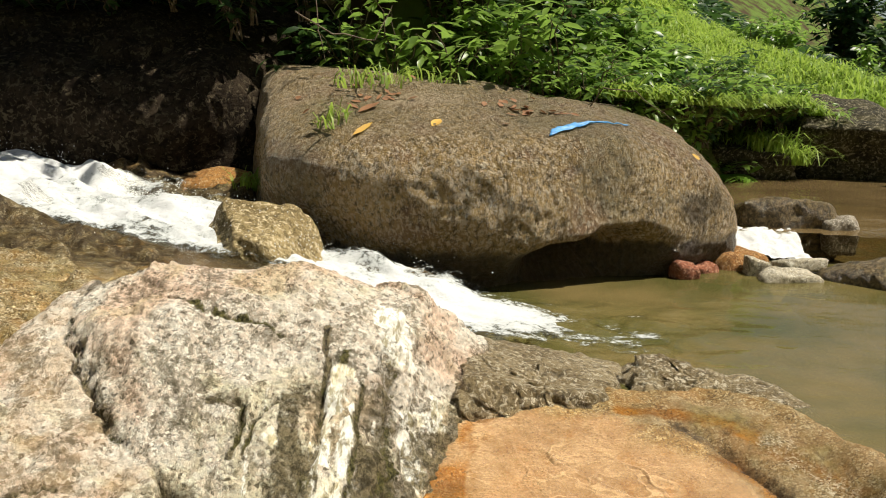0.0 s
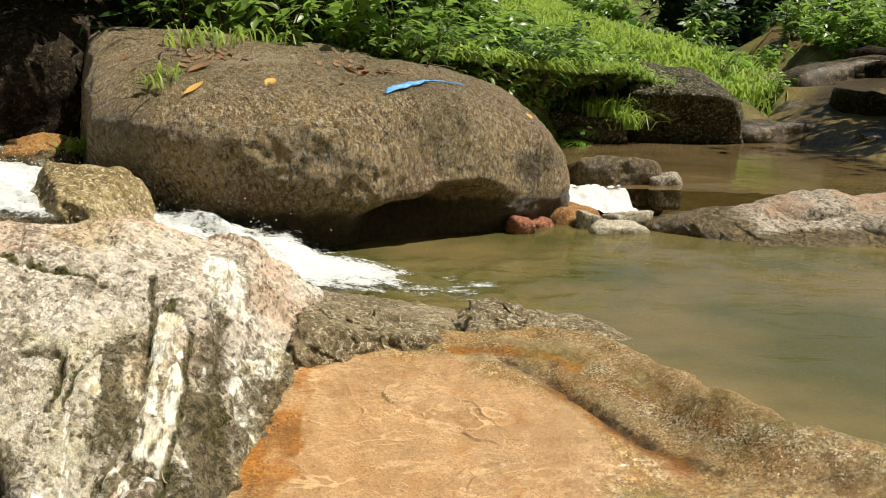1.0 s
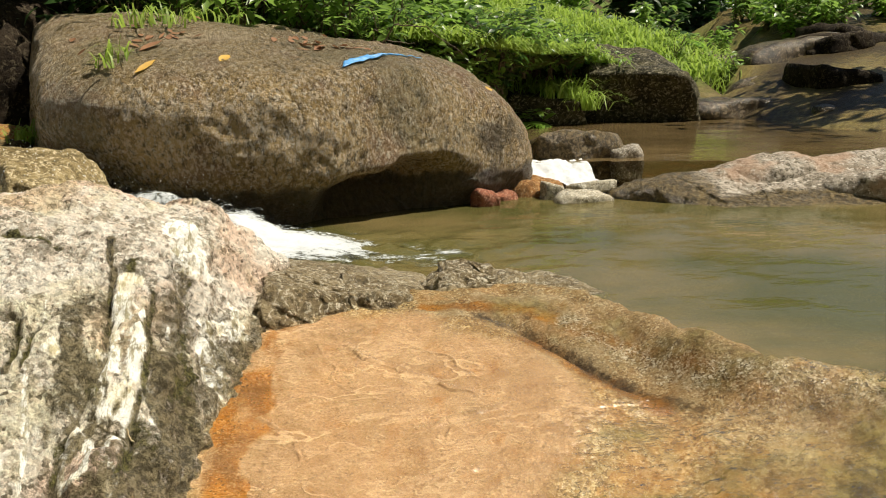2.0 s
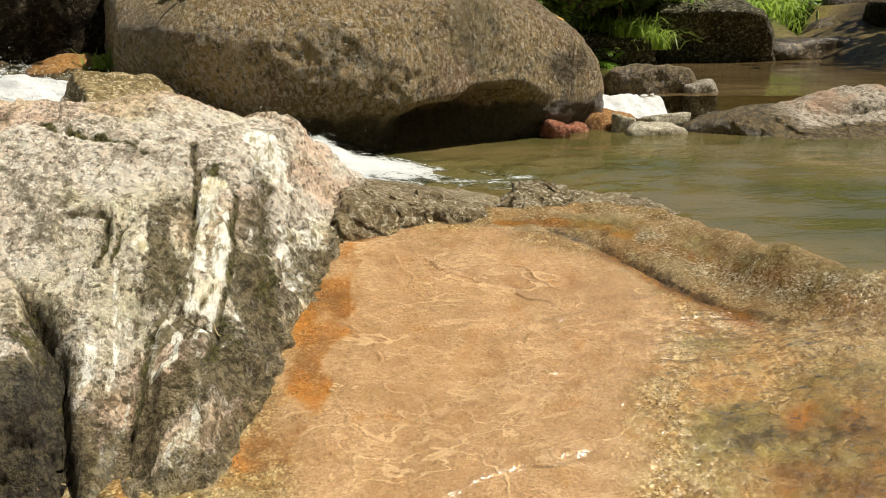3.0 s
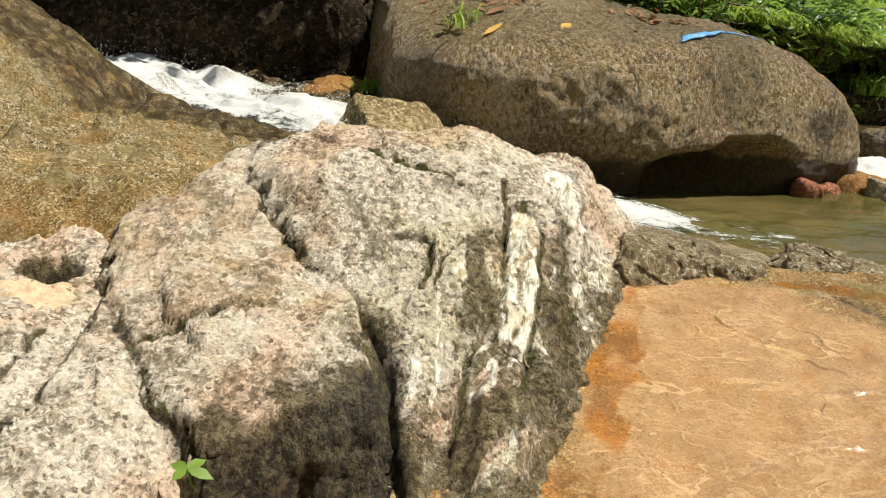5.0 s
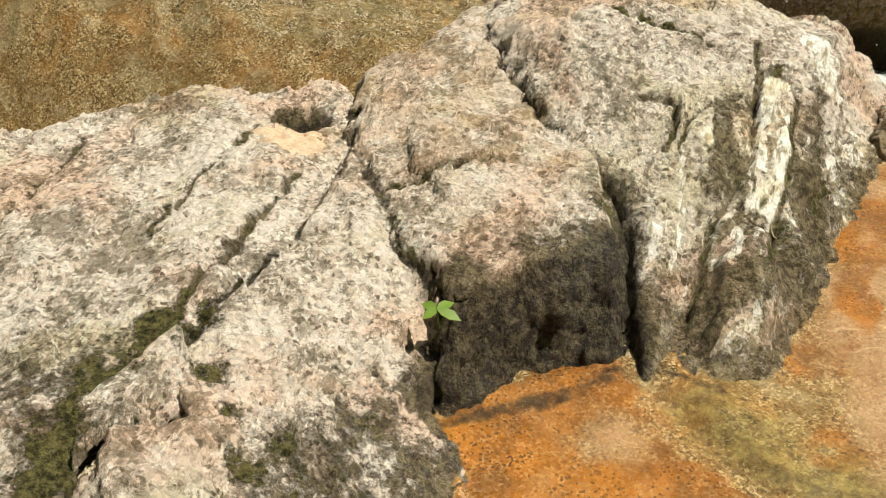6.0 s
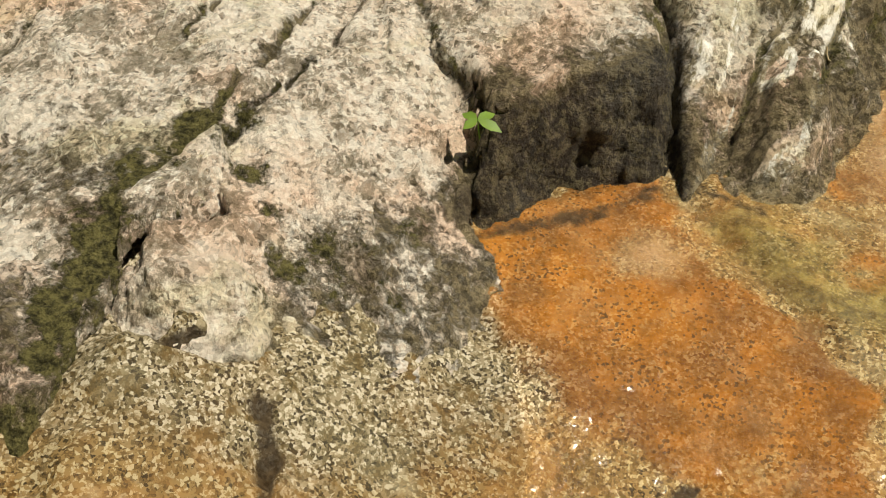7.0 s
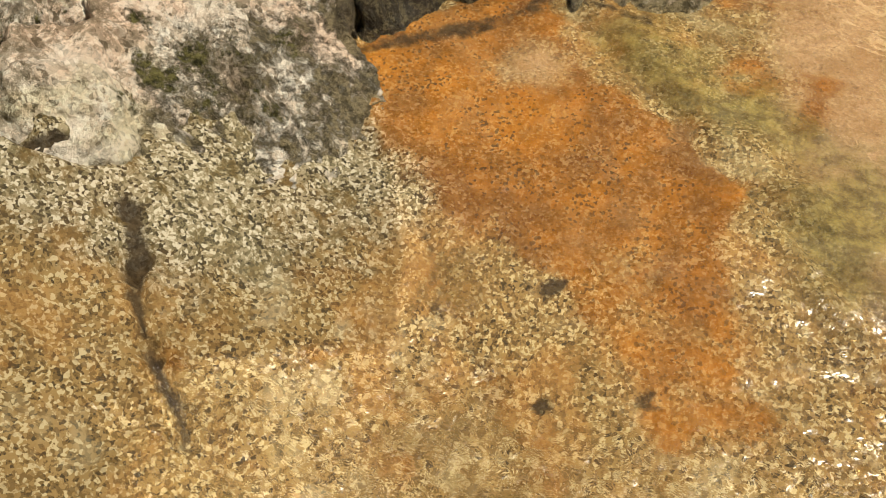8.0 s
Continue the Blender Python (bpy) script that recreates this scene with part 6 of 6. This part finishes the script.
def blades(name, count, place, tall, seed, wide=0.006, droop=0.5):
    """Grass: blades that arch over, each its own way."""
    rnd = random.Random(seed)
    vs, fs = [], []
    for _ in range(count):
        x, y, z = place(rnd)
        h = rnd.uniform(*tall)
        ang = rnd.uniform(0, math.tau)
        d = Vector((math.cos(ang), math.sin(ang), 0))
        s = Vector((-d.y, d.x, 0)) * wide * rnd.uniform(0.7, 1.4)
        b = Vector((x, y, z - 0.01))
        lean = rnd.uniform(0.15, droop)
        p1 = b + Vector((0, 0, h * 0.5)) + d * h * lean * 0.25
        p2 = b + Vector((0, 0, h * (0.92 - 0.25 * lean))) + d * h * lean * 0.8
        p3 = b + Vector((0, 0, h * (1.0 - 0.62 * lean))) + d * h * lean * 1.35
        n = len(vs)
        vs += [(b - s)[:], (b + s)[:], (p1 - s * 0.9)[:], (p1 + s * 0.9)[:], (p2 - s * 0.6)[:], (p2 + s * 0.6)[:], p3[:]]
        fs += [[n, n + 1, n + 3, n + 2], [n + 2, n + 3, n + 5, n + 4], [n + 4, n + 5, n + 6]]
    return mesh_of(name, vs, fs, True)


BANK_ALL = BANK + [(60, 90), (-60, 90), (-60, 6.0)]


def along_bank(t):
    k = t * 11
    i = min(int(k), len(BANK) - 2)
    f = k - i
    return BANK[i][0] * (1 - f) + BANK[i + 1][0] * f, BANK[i][1] * (1 - f) + BANK[i + 1][1] * f


# grass slope
def grass_field(count, seed, box):
    rnd = random.Random(seed)
    x = np.array([rnd.uniform(box[0], box[1]) for _ in range(count)])
    y = np.array([rnd.uniform(box[2], box[3]) for _ in range(count)])
    side = inside(x, y, BANK_ALL)
    ok = (side > 0.12) & (x > 1.2 + 0.5 * rough(x, y, 0, 0.8, 2, 3))
    x, y = x[ok], y[ok]
    z = ground_full(x, y)
    pts = list(zip(x.tolist(), y.tolist(), z.tolist()))
    it = iter(pts)
    return blades("grass", len(pts), lambda r: next(it), (0.06, 0.24), seed, 0.010, 1.3)


lawn = part("grass", grass_field(125000, 201, (1.2, 11.5, 8.2, 24)), GRASS)
thing(lawn, "bright sunlit grass on the sloping bank", "grass", kind="stuff")


def clumps(count, seed):
    r = random.Random(seed)
    x, y = np.array([r.uniform(1.4, 9.0) for _ in range(count)]), np.array([r.uniform(8.2, 19) for _ in range(count)])
    ok = (inside(x, y, BANK_ALL) > 0.1) & (rough(x, y, 0, 1.7, 2, 206) > 0.25) & (x > 1.6)
    x, y = x[ok], y[ok]
    it = iter(zip(x.tolist(), y.tolist(), ground_full(x, y).tolist()))
    return blades("grass", len(x), lambda q: next(it), (0.16, 0.38), seed, 0.013, 1.5)


tall_grass = part("grass", clumps(30000, 205), GRASS)
thing(tall_grass, "taller grass standing in clumps on the slope", "grass", kind="stuff")


# turf lip added over the bank's edge to shade the soil face
def bank_tops(n):
    """Height of the turf at even steps along the bank's edge."""
    xy = []
    for i in range(n + 1):
        t = 0.30 + 0.22 * i / n
        (ax, ay), (bx, by) = along_bank(t - 0.01), along_bank(t + 0.01)
        way = Vector((bx - ax, by - ay, 0)).normalized()
        cx, cy = along_bank(t)
        xy.append((cx - way.y * 0.42, cy + way.x * 0.42))
    xy = np.array(xy)
    return ground_full(xy[:, 0], xy[:, 1])


TOPS = bank_tops(160)


def turf():
    vs, fs = [], []
    n = 160
    for i in range(n + 1):
        t = 0.30 + 0.22 * i / n
        (ax, ay), (bx, by) = along_bank(t - 0.01), along_bank(t + 0.01)
        way = Vector((bx - ax, by - ay, 0)).normalized()
        out = Vector((way.y, -way.x, 0))
        cx, cy = along_bank(t)
        jag = 0.12 * math.sin(23 * t * 9) + 0.09 * math.sin(67 * t * 9 + 1) + 0.04 * math.sin(171 * t * 9)
        ring = [(-0.5, 0.0), (-0.1, 0.04), (0.06 + jag, -0.01), (0.17 + jag, -0.07), (0.14 + jag, -0.13), (0.02, -0.20), (-0.2, -0.2), (-0.5, -0.25)]
        z = float(TOPS[i])
        for o, h in ring:
            p = Vector((cx, cy, 0)) + out * o
            vs.append((p.x, p.y, z + h))
        if i:
            for j in range(8):
                a, b = 8 * (i - 1) + j, 8 * (i - 1) + (j + 1) % 8
                fs.append([a, b, b + 8, a + 8])
    return mesh_of("turf_shade_lip", vs, fs, True, {"soil": np.ones(len(vs))})


turf_shade_lip = part("turf_shade_lip", turf(), BEDROCK)
thing(turf_shade_lip, "overhanging soil lip added along the bank to shade its face", "bank", kind="structure")


def edge_grass(count, seed):
    r = random.Random(seed)

    def place(q):
        t = 0.30 + 0.22 * r.random()
        (ax, ay), (bx, by) = along_bank(t - 0.01), along_bank(t + 0.01)
        way = Vector((bx - ax, by - ay, 0)).normalized()
        out = Vector((way.y, -way.x, 0))
        cx, cy = along_bank(t)
        p = Vector((cx, cy, 0)) + out * r.uniform(-0.3, 0.5)
        return p.x, p.y, float(TOPS[int((t - 0.30) * 727)]) - 0.02
    return blades("grass", count, place, (0.06, 0.18), seed, 0.010, 2.0)


fringe = part("grass", edge_grass(6000, 203), GRASS)
thing(fringe, "grass hanging over the bank's edge", "grass", kind="stuff")

rnd = random.Random(77)
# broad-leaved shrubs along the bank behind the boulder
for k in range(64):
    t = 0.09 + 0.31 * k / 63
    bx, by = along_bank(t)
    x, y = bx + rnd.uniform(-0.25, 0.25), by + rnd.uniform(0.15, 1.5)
    # shrubs on the left take the leaf copy that has shade in its colour
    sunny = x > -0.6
    shrub("leafy green shrub on the bank behind the boulder" if sunny else "shrub above the rock, its shade put into darker leaves", (x, y, ground_at(x, y)), rnd.uniform(0.5, 1.1) * (0.6 if x > 0.9 else 1.0), rnd.uniform(0.35, 0.65), 8, 22,
          rnd.uniform(0.11, 0.17), BROAD_LEAF if sunny else SHADED_LEAF, 300 + k, (0, -0.25, 0))
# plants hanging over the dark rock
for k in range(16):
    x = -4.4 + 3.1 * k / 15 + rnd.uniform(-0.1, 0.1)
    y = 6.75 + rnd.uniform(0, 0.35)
    shrub("dark leafy plant hanging over the shaded rock", (x, y, 1.35 + rnd.uniform(0, 0.3)), rnd.uniform(0.3, 0.55), rnd.uniform(0.35, 0.6), 6, 16, rnd.uniform(0.09, 0.15), SHADED_LEAF, 350 + k, (0, -0.9, -0.3), "hanging_plant", "hanging plants")
# low weeds on the slope's edge and farther shrubs
for k in range(9):
    t = 0.40 + 0.34 * rnd.random()
    bx, by = along_bank(t)
    x, y = bx + rnd.uniform(-0.6, 0.3), by + rnd.uniform(0.1, 1.6)
    shrub("low bright green weed at the edge of the grass", (x, y, ground_at(x, y)), rnd.uniform(0.25, 0.5), 0.3, 6, 14, rnd.uniform(0.06, 0.11), BROAD_LEAF, 400 + k, (0, -0.15, 0), "weed", "bank weeds")
for k in range(120):
    x, y = rnd.uniform(1.0, 12), rnd.uniform(14.0, 23)
    if not 5.0 < inside(np.array([x]), np.array([y]), BANK_ALL)[0] < 9.5:
        continue
    shrub("dark shrub at the top of the grass slope", (x, y, ground_at(x, y)), rnd.uniform(0.9, 1.9), rnd.uniform(0.7, 1.2), 10, 34, rnd.uniform(0.16, 0.26), SHADED_LEAF, 500 + k, (0, -0.1, 0))
for k in range(22):
    x, y = 8.0 + 10.0 * k / 21 + rnd.uniform(-0.4, 0.4), 21.5 + 0.25 * k + rnd.uniform(-1, 1)
    shrub("tall dark shrub closing the view upstream", (x, y, ground_at(x, y) - 0.1), rnd.uniform(2.2, 3.4), rnd.uniform(1.2, 1.8), 14, 46, rnd.uniform(0.24, 0.36), SHADED_LEAF, 640 + k, (0, -0.1, 0))
for k in range(12):
    x, y = rnd.uniform(3.5, 10.5), rnd.uniform(13.2, 17.5)
    shrub("bright green shrub on the grass slope", (x, y, ground_at(x, y)), rnd.uniform(0.5, 0.95), rnd.uniform(0.4, 0.7), 9, 24, rnd.uniform(0.12, 0.2), BROAD_LEAF, 560 + k, (0, -0.15, 0))
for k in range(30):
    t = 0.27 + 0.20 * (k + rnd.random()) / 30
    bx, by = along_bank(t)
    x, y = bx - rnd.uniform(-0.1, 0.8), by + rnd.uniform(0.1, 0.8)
    shrub("leafy shrub crowding the edge of the bank", (x, y, ground_at(x, y)), rnd.uniform(0.3, 0.6), rnd.uniform(0.3, 0.55), 8, 20, rnd.uniform(0.09, 0.16), SHADED_LEAF if k % 2 else BROAD_LEAF, 730 + k, (0.15, -0.3, 0))
for k in range(18):
    x, y = 8.0 + 3.6 * rnd.random(), 13.8 + 5.5 * rnd.random()
    shrub("bright shrub beyond the rapids", (x, y, ground_at(x, y) - 0.05), rnd.uniform(0.5, 1.1), rnd.uniform(0.5, 0.8), 9, 26, rnd.uniform(0.13, 0.2), BROAD_LEAF, 680 + k, (-0.1, -0.2, 0))
for k, (x, y) in enumerate([(-0.55, 6.75), (-0.15, 6.7), (0.25, 6.85), (-0.9, 6.9), (0.6, 6.95)]):
    shrub("bright leafy shrub leaning over the boulder", (x, y, 1.0), rnd.uniform(0.55, 0.8), 0.4, 6, 12, 0.17, BROAD_LEAF, 590 + k, (0, -0.3, 0))
for k in range(64):
    t = 0.26 + 0.26 * (k + rnd.random()) / 64
    (ax, ay), (bx, by) = along_bank(t - 0.01), along_bank(t + 0.01)
    way = Vector((bx - ax, by - ay, 0)).normalized()
    cx, cy = along_bank(t)
    z = float(TOPS[min(160, max(0, int((t - 0.30) * 727)))])
    o = rnd.uniform(-0.1, 0.34)
    shrub("leafy weed drooping over the bank's edge", (cx + way.y * o, cy - way.x * o, z - 0.05 - 0.35 * rnd.random() ** 2), rnd.uniform(0.2, 0.42), rnd.uniform(0.25, 0.5), 7, 16, rnd.uniform(0.07, 0.14), BROAD_LEAF if k % 5 else SHADED_LEAF, 460 + k, (0.2 * way.y, -0.5, -0.4), "weed", "bank weeds")
for k, (x, y) in enumerate([(1.9, 8.75), (2.6, 9.95), (2.2, 9.2), (3.3, 10.9), (1.2, 7.75), (6.0, 13.6), (7.0, 15.6)]):
    fern("bright green fern hanging from the bank", (x, y, ground_at(x, y) + 0.05), 7, rnd.uniform(0.4, 0.6), 600 + k, (0.4, -1, 0))

# grass tufts: on the boulder, at the black rocks, at the foot of the boulder
def tuft(label, root, count, tall, spread, seed, mat=GRASS, wide=0.006):
    r = random.Random(seed)
    ob = part("grass_tuft", blades("grass_tuft", count, lambda q: (q.gauss(0, spread), q.gauss(0, spread), 0), tall, seed, wide, 1.3), mat)
    ob.location = root
    return thing(ob, label, "grass", "grass tufts", "stuff")


tuft("green grass tuft between black rocks", (3.36, 10.0, 0.30), 220, (0.12, 0.34), 0.10, 701, GRASS, 0.008)
tuft("green grass tuft behind a black rock", (3.05, 10.15, 0.44), 320, (0.12, 0.3), 0.17, 702, GRASS, 0.008)
tuft("small plant between boulder and dark rock", (-1.38, 5.75, 0.45), 50, (0.08, 0.2), 0.03, 704)


def ray_down(ob, x, y, top=4.0):
    """The height of a thing's mesh under a place."""
    hit, where, normal, _ = ob.ray_cast(Vector((x, y, top)), Vector((0, 0, -1)))
    return (where, normal) if hit else (Vector((x, y, 0)), Vector((0, 0, 1)))


for k, (x, y, n, h) in enumerate([(-0.78, 5.2, 16, 0.13), (-0.72, 5.25, 14, 0.16), (-0.5, 5.85, 40, 0.16), (-0.3, 6.05, 30, 0.15), (-0.65, 5.7, 30, 0.16)]):
    p, _ = ray_down(boulder, x, y)
    tuft("grass growing in dirt on the boulder", p[:], n, (0.4 * h, h), 0.05 if k < 2 else 0.12, 710 + k)


# fallen leaves and litter on the boulder
def litter(name, label, x, y, length, width, mat, seed, on=None, group=""):
    r = random.Random(seed)
    p, n = ray_down(on or boulder, x, y)
    way = Vector((r.uniform(-1, 1), r.uniform(-1, 1), 0))
    way = (way - n * way.dot(n)).normalized()
    vs, fs = [], []
    leaf_into(vs, fs, Vector((0, 0, 0)), way, n, length, width, -0.12, 0.15)
    ob = part(name, mesh_of(name, vs, fs), mat)
    ob.location = p + n * 0.006
    return thing(ob, label, "leaf", group)


litter("fallen_leaf", "yellow fallen leaf on the boulder", -0.52, 5.18, 0.16, 0.045, YELLOW_LEAF, 4)
litter("fallen_leaf", "brown curled leaf on the boulder", -0.62, 5.3, 0.17, 0.07, DEAD_LEAF, 6)
litter("fallen_leaf", "pale dry leaf on the boulder", -0.15, 5.3, 0.13, 0.06, YELLOW_LEAF, 9)
litter("fallen_leaf", "dry leaf on the boulder's end", 1.45, 5.95, 0.12, 0.05, YELLOW_LEAF, 12)
rl = random.Random(9)
for k in range(46):
    x, y = (rl.gauss(0.35, 0.18), rl.gauss(5.62, 0.12)) if k < 28 else (rl.gauss(-0.55, 0.2), rl.gauss(5.62, 0.15))
    litter("dead_leaf", "small dry reddish leaf lying on the boulder", x, y, rl.uniform(0.04, 0.1), rl.uniform(0.02, 0.045), DEAD_LEAF, 800 + k, group="leaf litter")

# blue scrap of plastic sheet
def scrap():
    u = np.linspace(0, 1, 34)
    v = np.linspace(0, 1, 9)
    vs, fs = [], []
    for a in u:
        for b in v:
            x = 0.46 + 0.50 * a + 0.02 * b
            y = 5.27 + 0.46 * a + (b - 0.5) * (0.055 + 0.03 * math.sin(7 * a) + 0.012 * math.sin(31 * a)) * (1.1 - 0.4 * a)
            p, _ = ray_down(boulder, x, y)
            vs.append((x, y, p.z + 0.008 + 0.012 * abs(math.sin(9 * a + 5 * b)) * abs(math.sin(3.3 * a))))
    for i in range(33):
        for j in range(8):
            fs.append([i * 9 + j, i * 9 + j + 1, (i + 1) * 9 + j + 1, (i + 1) * 9 + j])
    return mesh_of("plastic_scrap", vs, fs)


blue = part("plastic_scrap", scrap(), BLUE)
blue.modifiers.new("thick", "SOLIDIFY").thickness = 0.003
thing(blue, "crumpled strip of blue plastic sheet on the boulder", "plastic sheet")


# bare twigs
def twig(label, points, r, seed, name="twig", mat=BARK):
    vs, fs = [], []
    rr = random.Random(seed)
    pts = [Vector(p) for p in points]
    fine = []
    for a, b in zip(pts, pts[1:]):
        for k in range(4):
            fine.append(a.lerp(b, k / 4) + Vector([rr.gauss(0, 0.004) for _ in range(3)]))
    fine.append(pts[-1])
    for i, (a, b) in enumerate(zip(fine, fine[1:])):
        twig_into(vs, fs, a, b, r * (1 - 0.6 * i / len(fine)), r * (1 - 0.6 * (i + 1) / len(fine)))
    return thing(part(name, mesh_of(name, vs, fs), mat), label, "twig", "twigs")


twig("bare grey twig arching over the boulder", [(-1.1, 5.9, 1.55), (-0.85, 5.85, 1.42), (-0.6, 5.9, 1.38), (-0.5, 6.0, 1.6)], 0.006, 1)
twig("bare grey twig hanging at the bank", [(-1.0, 6.0, 1.9), (-0.95, 5.9, 1.5), (-0.9, 5.85, 1.25)], 0.005, 2)
twig("thin twig arching beside the plastic scrap", [(0.75, 6.2, 0.95), (0.85, 6.1, 1.12), (1.05, 6.05, 1.1), (1.3, 6.1, 0.92)], 0.005, 3)
twig("thin twig arching beside the plastic scrap", [(0.7, 6.3, 0.95), (0.8, 6.2, 1.02), (1.0, 6.25, 1.0)], 0.004, 4)
twig("dry straw lying on the outcrop", [(-0.30, 2.375, 0.015), (-0.265, 2.35, -0.02), (-0.228, 2.33, -0.055)], 0.003, 5, "straw", STRAW)

# seedling in the crack
sv, sf = [], []
twig_into(sv, sf, Vector((0, 0.03, -0.05)), Vector((0, 0, 0.014)), 0.002, 0.0015)
seedling = thing(new("seedling"), "tiny bright green seedling growing from the crack", "plant")
seedling.location = (-0.985, 1.715, -0.10)
part("stem", mesh_of("stem", sv, sf), FERN_LEAF, seedling)
for ang, ln, w in ((-0.15, 0.062, 0.03), (2.6, 0.045, 0.028), (1.2, 0.05, 0.028), (-1.9, 0.04, 0.026)):
    vs, fs = [], []
    leaf_into(vs, fs, Vector((0, 0, 0.012)), Vector((math.cos(ang), math.sin(ang) * 0.5, 0.15 - 0.3 * (ang < 0))).normalized(), Vector((0.1, -0.5, 1)), ln, w, 0.2, 0.08)
    part("leaf", mesh_of("leaf", vs, fs), FERN_LEAF, seedling)


def far_leaves(count, seed):
    r = random.Random(seed)
    xs = np.array([r.uniform(-14, 26) for _ in range(count)])
    ys = np.array([r.uniform(7.2, 46) for _ in range(count)])
    side = inside(xs, ys, BANK_ALL)
    ok = ((xs < 1.0) & (side > 0.5)) | (side > 5.5) | ((xs > 5.5) & (ys > 18) & (side > 0.3)) | ((xs > 9.5) & (side > 0.5))
    xs, ys = xs[ok], ys[ok]
    zs = ground_full(xs, ys)
    vs, fs = [], []
    for x, y, z in zip(xs.tolist(), ys.tolist(), zs.tolist()):
        ang = r.uniform(0, math.tau)
        ln = r.uniform(0.16, 0.3) * (1 + 0.03 * y)
        leaf_into(vs, fs, Vector((x, y, z + abs(r.gauss(0, 0.22)))), Vector((math.cos(ang), math.sin(ang), r.uniform(-0.2, 0.6))).normalized(), Vector((r.gauss(0, 0.5), r.gauss(0, 0.5) - 0.3, 1)), ln, ln * 0.42, 0.3)
    return mesh_of("undergrowth", vs, fs)


undergrowth = part("undergrowth", far_leaves(80000, 55), SHADED_LEAF)
thing(undergrowth, "dense dark undergrowth covering the higher bank", "undergrowth", kind="stuff")


# ---- trees added so that their crowns, above the view, shade the far bank ----
def tree(label, root, height, crown, leaves, seed, low=0.45):
    r = random.Random(seed)
    wood, wf, green, gf = [], [], [], []
    prev = Vector((0, 0, -0.3))
    trunk = []
    for k in range(1, 9):
        p = Vector((r.gauss(0, 0.12), r.gauss(0, 0.12), height * k / 8))
        twig_into(wood, wf, prev, p, 0.16 * (1.1 - k / 9), 0.16 * (1.0 - k / 9))
        trunk.append(p)
        prev = p
    ends = []
    for k in range(16):
        a = trunk[r.randint(int(8 * low) - 1, 7)]
        ang = r.uniform(0, math.tau)
        b = a + Vector((math.cos(ang), math.sin(ang), r.uniform(0.0, 0.7))) * crown * r.uniform(0.5, 1.0)
        twig_into(wood, wf, a, b, 0.045, 0.015)
        for _ in range(5):
            c = a.lerp(b, r.uniform(0.4, 1.0)) + Vector([r.gauss(0, crown * 0.2) for _ in range(3)])
            twig_into(wood, wf, a.lerp(b, 0.6), c, 0.012, 0.006)
            ends.append(c)
    for k in range(leaves):
        c = r.choice(ends) + Vector([r.gauss(0, crown * 0.13) for _ in range(3)])
        ang = r.uniform(0, math.tau)
        leaf_into(green, gf, c, Vector((math.cos(ang), math.sin(ang), r.uniform(-0.6, 0.3))).normalized(), Vector((r.gauss(0, 0.4), r.gauss(0, 0.4), 1)), r.uniform(0.18, 0.32), r.uniform(0.09, 0.14), 0.3)
    t = thing(new("tree"), label, "tree", "bank trees")
    t.location = root
    part("trunk", mesh_of("trunk", wood, wf), BARK, t)
    part("crown", mesh_of("crown", green, gf), SHADED_LEAF, t)
    return t


for k, (x, y, h, c) in enumerate([(-1.2, 7.7, 3.2, 1.8), (-3.0, 8.3, 3.4, 1.9), (-3.6, 9.2, 4.6, 2.0), (0.3, 9.6, 5.4, 1.8), (-5.5, 8.6, 4.6, 2.0), (9.4, 9.4, 5.0, 2.0)]):
    tree("leafy tree on the bank, added for the shade of its crown", (x, y, ground_at(x, y)), h, c, 6500 if k < 2 else 3500 if k < 3 else 1600, 900 + k)
